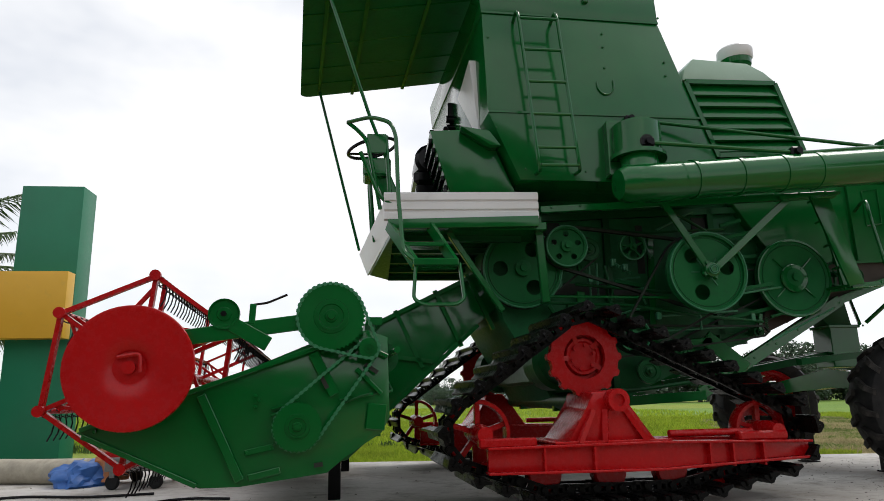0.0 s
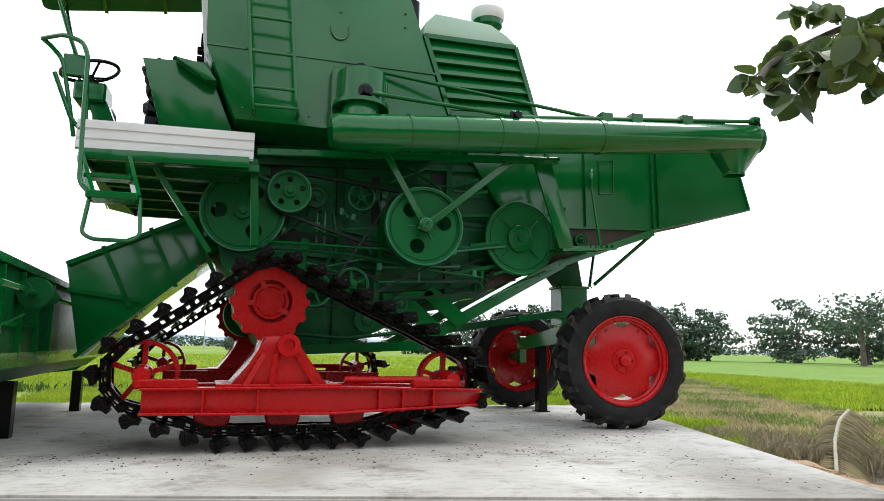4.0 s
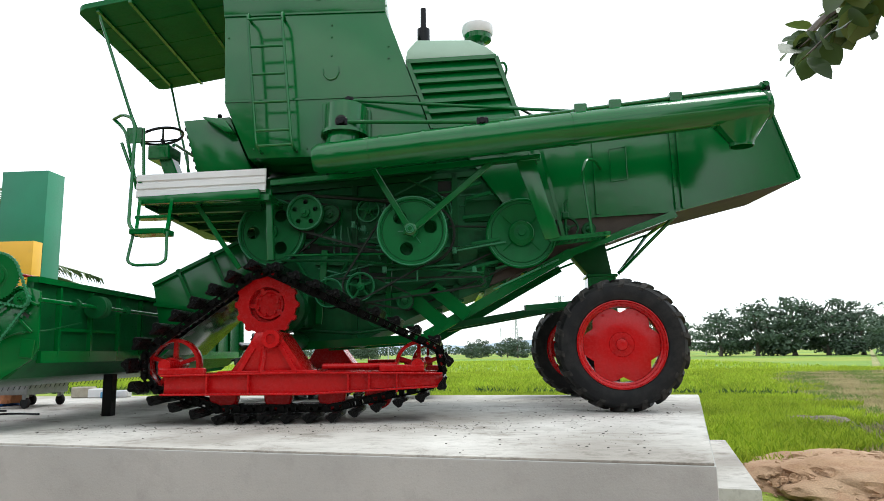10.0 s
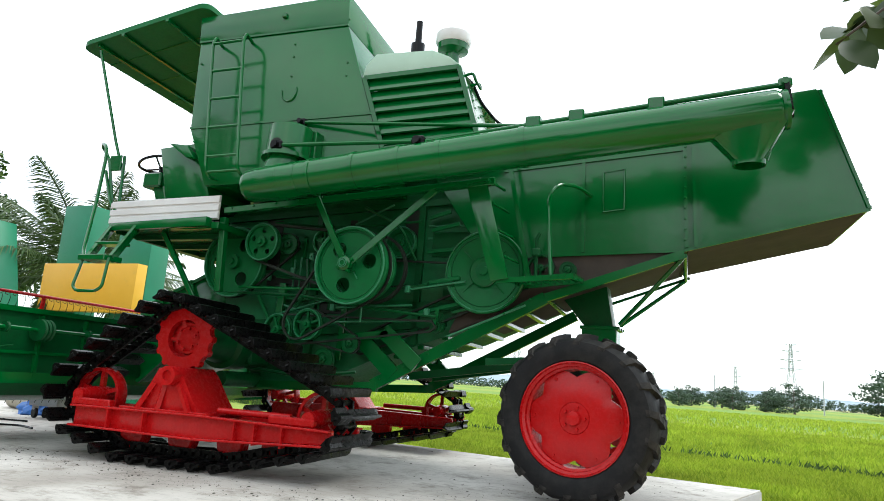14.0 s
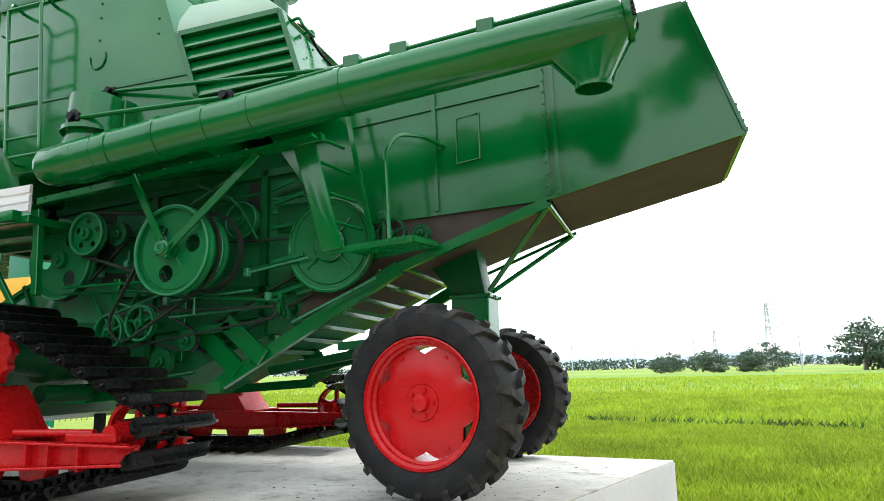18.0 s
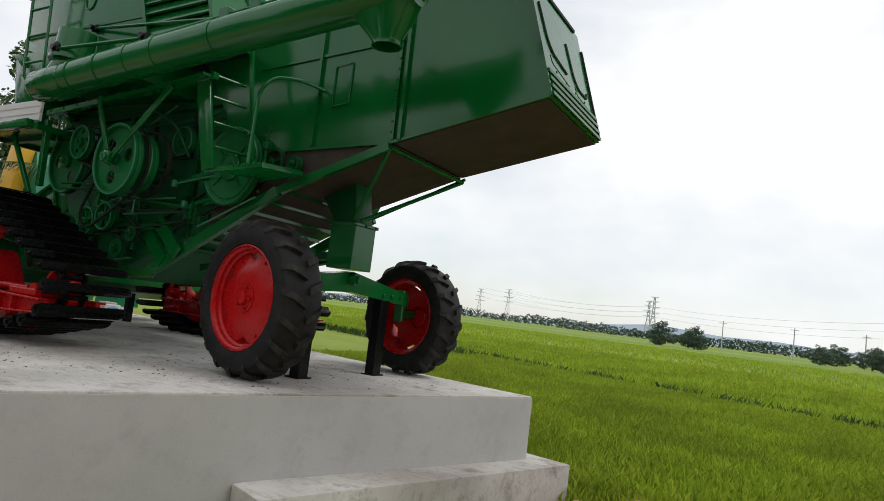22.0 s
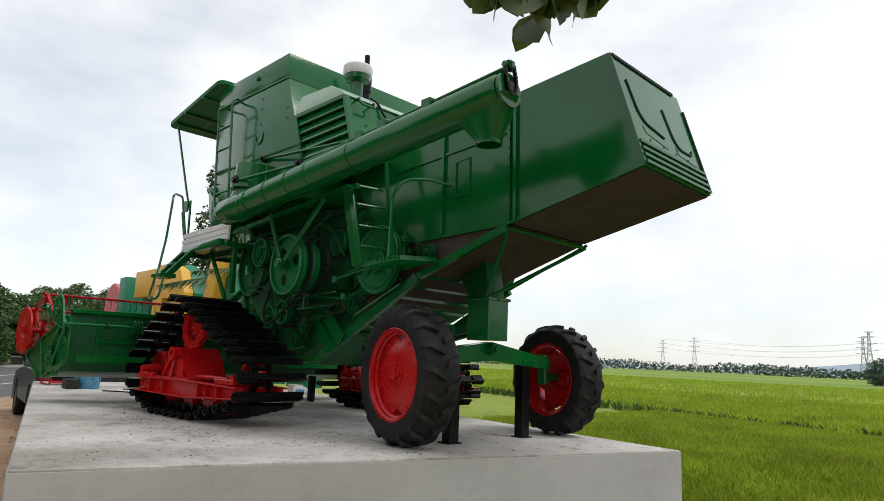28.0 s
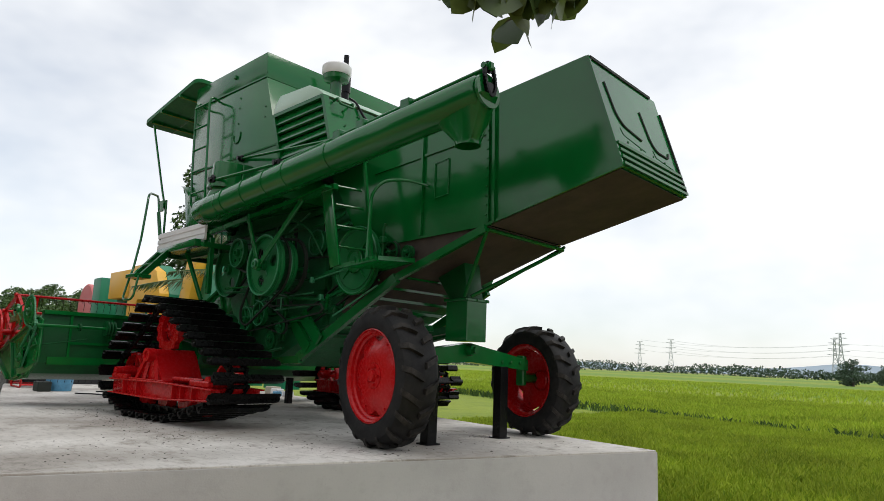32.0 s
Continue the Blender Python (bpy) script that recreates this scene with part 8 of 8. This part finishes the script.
def estate_car(name, label, paint_mat, L, W, Hh, wb, r):
    """A tall estate car, its middle over the origin, front towards +x."""
    c = thing(name, label, "car")
    f, h = L / 2, W / 2
    arch = lambda cx: [(cx + r * 1.18 * math.cos(a), r + r * 1.18 * math.sin(a)) for a in (0.1, 0.6, 1.1, 1.57, 2.04, 2.54, 3.04)]
    lower = [(f - 0.05, r * 0.75)] + arch(wb / 2) + arch(-wb / 2) + [(-f + 0.04, r * 0.75), (-f, r * 1.3), (-f + 0.02, Hh * 0.60), (-wb * 0.2, Hh * 0.62), (wb * 0.28, Hh * 0.60), (f - 0.35, Hh * 0.53), (f - 0.06, Hh * 0.43), (f, r * 1.2)]
    part("body", body_loft(lower, [(-h, 0.97, 0.99), (-h * 0.94, 1.0, 1.0), (h * 0.94, 1.0, 1.0), (h, 0.97, 0.99)]), paint_mat, c)
    cab = [(-f + 0.05, Hh * 0.60), (-f + 0.22, Hh * 0.93), (-f + 0.5, Hh), (wb * 0.05, Hh), (wb * 0.16, Hh * 0.97), (wb * 0.42, Hh * 0.60)]
    bm = bmesh.new()
    rings = [[bm.verts.new((x, s * (h * 0.93 if z < Hh * 0.7 else h * 0.78), z)) for x, z in cab] for s in (-1, 1)]
    for i in range(6):
        j = (i + 1) % 6
        bm.faces.new((rings[0][i], rings[0][j], rings[1][j], rings[1][i]))
    bm.faces.new(rings[0]), bm.faces.new(rings[1][::-1])
    cabin = part("cabin", bm, paint_mat, c)
    for s in (-1, 1):
        for x0, x1, x2, x3 in ((-f + 0.28, -f + 0.85, -f + 0.85, -f + 0.42), (-f + 0.92, -wb * 0.02, -wb * 0.02, -f + 0.92), (wb * 0.03, wb * 0.34, wb * 0.14, wb * 0.03)):
            bm = bmesh.new()
            y0, y1 = s * (h * 0.93 + 0.004), s * (h * 0.80 + 0.006)
            za, zb = Hh * 0.64, Hh * 0.91
            yy = lambda z: y0 + (y1 - y0) * max(0, (z - Hh * 0.6) / (Hh * 0.34))
            bm.faces.new([bm.verts.new(p) for p in ((x0, yy(za) , za), (x1, yy(za), za), (x2, yy(zb), zb), (x3, yy(zb), zb))])
            part("side_window", bm, GLASS, cabin, smooth=False)
        part("mirror", box(bmesh.new(), wb * 0.26, wb * 0.36, min(s * h, s * (h + 0.2)), max(s * h, s * (h + 0.2)), Hh * 0.62, Hh * 0.72, 0.02), paint_mat, c)
        part("headlight", box(bmesh.new(), f - 0.28, f + 0.0, min(s * h * 0.6, s * h * 0.97), max(s * h * 0.6, s * h * 0.97), Hh * 0.36, Hh * 0.45, 0.02), PAINTW, c, "clear headlight")
        part("tail_light", box(bmesh.new(), -f - 0.005, -f + 0.1, min(s * h * 0.82, s * h * 0.97), max(s * h * 0.82, s * h * 0.97), Hh * 0.44, Hh * 0.56, 0.015), TAIL, c, "dark red tail light")
        for x in (-wb / 2, wb / 2):
            wheel(c, x, s * (h - 0.11), r, 0.22, s)
    bm = bmesh.new()
    bm.faces.new([bm.verts.new(p) for p in ((wb * 0.425, -h * 0.84, Hh * 0.62), (wb * 0.425, h * 0.84, Hh * 0.62), (wb * 0.18, h * 0.72, Hh * 0.955), (wb * 0.18, -h * 0.72, Hh * 0.955))])
    part("windscreen", bm, GLASS, cabin, smooth=False)
    part("rear_window", obox(bmesh.new(), (-f + 0.12, -h * 0.7, Hh * 0.78), (-f + 0.12, h * 0.7, Hh * 0.78), 0.02, Hh * 0.24, (0.45, 0, 1)), GLASS, cabin)
    part("front_bumper", box(bmesh.new(), f - 0.1, f + 0.06, -h * 0.95, h * 0.95, r * 0.7, r * 1.25, 0.04), paint_mat, c)
    part("rear_bumper", box(bmesh.new(), -f - 0.06, -f + 0.1, -h * 0.95, h * 0.95, r * 0.75, r * 1.3, 0.04), CARGREY, c)
    part("grille", box(bmesh.new(), f - 0.02, f + 0.03, -h * 0.5, h * 0.5, Hh * 0.34, Hh * 0.40, 0.01), BLACK, c)
    part("number_plate", box(bmesh.new(), f + 0.06, f + 0.07, -0.25, 0.25, r * 0.85, r * 1.15), BLACK, c)
    return c


parked = estate_car("parked_car", "dark grey estate car parked on the soil beside the plinth", CARGREY, 4.8, 1.82, 1.78, 2.75, 0.38)
parked.matrix_basis = pose(-12.19, 0.81, GZ - 0.02, 0, 0, 174)
passing = estate_car("passing_car", "black estate car driving along the road", CARDARK, 4.3, 1.7, 1.68, 2.6, 0.31)


def flatbed_truck():
    """A small white lorry, front towards +x, its front axle over the origin."""
    t = thing("truck", "white flatbed truck carrying white crates along the road", "truck")
    bm = bmesh.new()
    prism(bm, [(-0.95, 0.55), (-0.95, 2.05), (-0.55, 2.15), (0.15, 2.12), (0.62, 1.35), (0.72, 1.2), (0.74, 0.55)], -0.85, 0.85, 0.05)
    cab = part("cab", bm, PAINTW, t, "white forward-control cab")
    part("windscreen", obox(bmesh.new(), (0.43, -0.74, 1.73), (0.43, 0.74, 1.73), 0.02, 0.66, (-0.5, 0, 0.82)), GLASS, cab)
    for s in (-1, 1):
        bm = bmesh.new()
        prism(bm, [(-0.6, 1.3), (-0.6, 1.95), (0.1, 1.95), (0.42, 1.3)], s * 0.855 - 0.004, s * 0.855 + 0.004)
        part("side_window", bm, GLASS, cab)
        part("mirror", box(bmesh.new(), 0.5, 0.56, s * 1.02 - 0.08, s * 1.02 + 0.08, 1.35, 1.7, 0.02), BLACK, cab)
        part("headlight", box(bmesh.new(), 0.72, 0.76, s * 0.62 - 0.14, s * 0.62 + 0.14, 0.78, 0.92, 0.01), STEEL, cab)
    part("grille", box(bmesh.new(), 0.72, 0.755, -0.62, 0.62, 0.96, 1.14, 0.01), BLACK, cab)
    part("bumper", box(bmesh.new(), 0.66, 0.86, -0.88, 0.88, 0.46, 0.68, 0.03), PAINTW, cab)
    part("number_plate", box(bmesh.new(), 0.86, 0.87, -0.22, 0.22, 0.5, 0.62), BLACK, cab)
    part("chassis", box(bmesh.new(), -4.2, 0.5, -0.4, 0.4, 0.5, 0.68, 0.02), BLACK, t)
    bed = part("bed", box(bmesh.new(), -4.3, -1.05, -0.95, 0.95, 0.78, 0.88, 0.01), CARDARK, t)
    for y in (-0.95, 0.95):
        part("side_board", box(bmesh.new(), -4.3, -1.05, y - 0.02, y + 0.02, 0.86, 1.38, 0.008), CARDARK, bed)
    part("headboard", box(bmesh.new(), -1.09, -1.03, -0.95, 0.95, 0.86, 2.2, 0.008), CARDARK, bed)
    part("tailboard", box(bmesh.new(), -4.32, -4.28, -0.95, 0.95, 0.86, 1.38, 0.008), CARDARK, bed)
    part("cargo", box(bmesh.new(), -2.5, -1.15, -0.8, 0.8, 0.88, 1.75, 0.05), PINK, t, "red wrapped load")
    part("sheet_load", prism(bmesh.new(), [(-4.1, 0.88), (-4.1, 1.5), (-2.6, 1.85), (-2.55, 0.88)], -0.8, 0.8, 0.05), CARGREY, t)
    for i in range(4):
        y = -0.66 + i * 0.44
        crate = part("crate", box(bmesh.new(), -1.3, -0.55, y - 0.2, y + 0.2, 2.2, 2.85, 0.02), PAINTW, t, "white plastic crate")
        for k in range(3):
            part("slot", box(bmesh.new(), -0.553, -0.545, y - 0.15, y + 0.15, 2.3 + k * 0.18, 2.4 + k * 0.18), FARMETAL, crate)
    for x in (0.0, -3.0):
        for s in (-1, 1):
            wheel(t, x, s * 0.78, 0.37, 0.24, s)
    return t


lorry = flatbed_truck()


def motions():
    """Two vehicles drive by on the near lane, from the far end of the road towards the camera."""
    for ob, s0, t0, speed, c, dz in ((lorry, -30.9, 23.8, 7.8, -16.0, 0.0), (passing, -31.2, 27.5, 9.0, -15.9, 0.0)):
        turn = math.degrees(math.atan2(RD.y, RD.x))
        rows = []
        for t in (0.0, 8.0, 16.0, 24.0, 32.0):
            x, y = road_pt(s0 + speed * (t - t0), c)
            rows.append((t, pose(x, y, RZ_, 0, 0, turn)))
        walk(ob, rows)


motions()
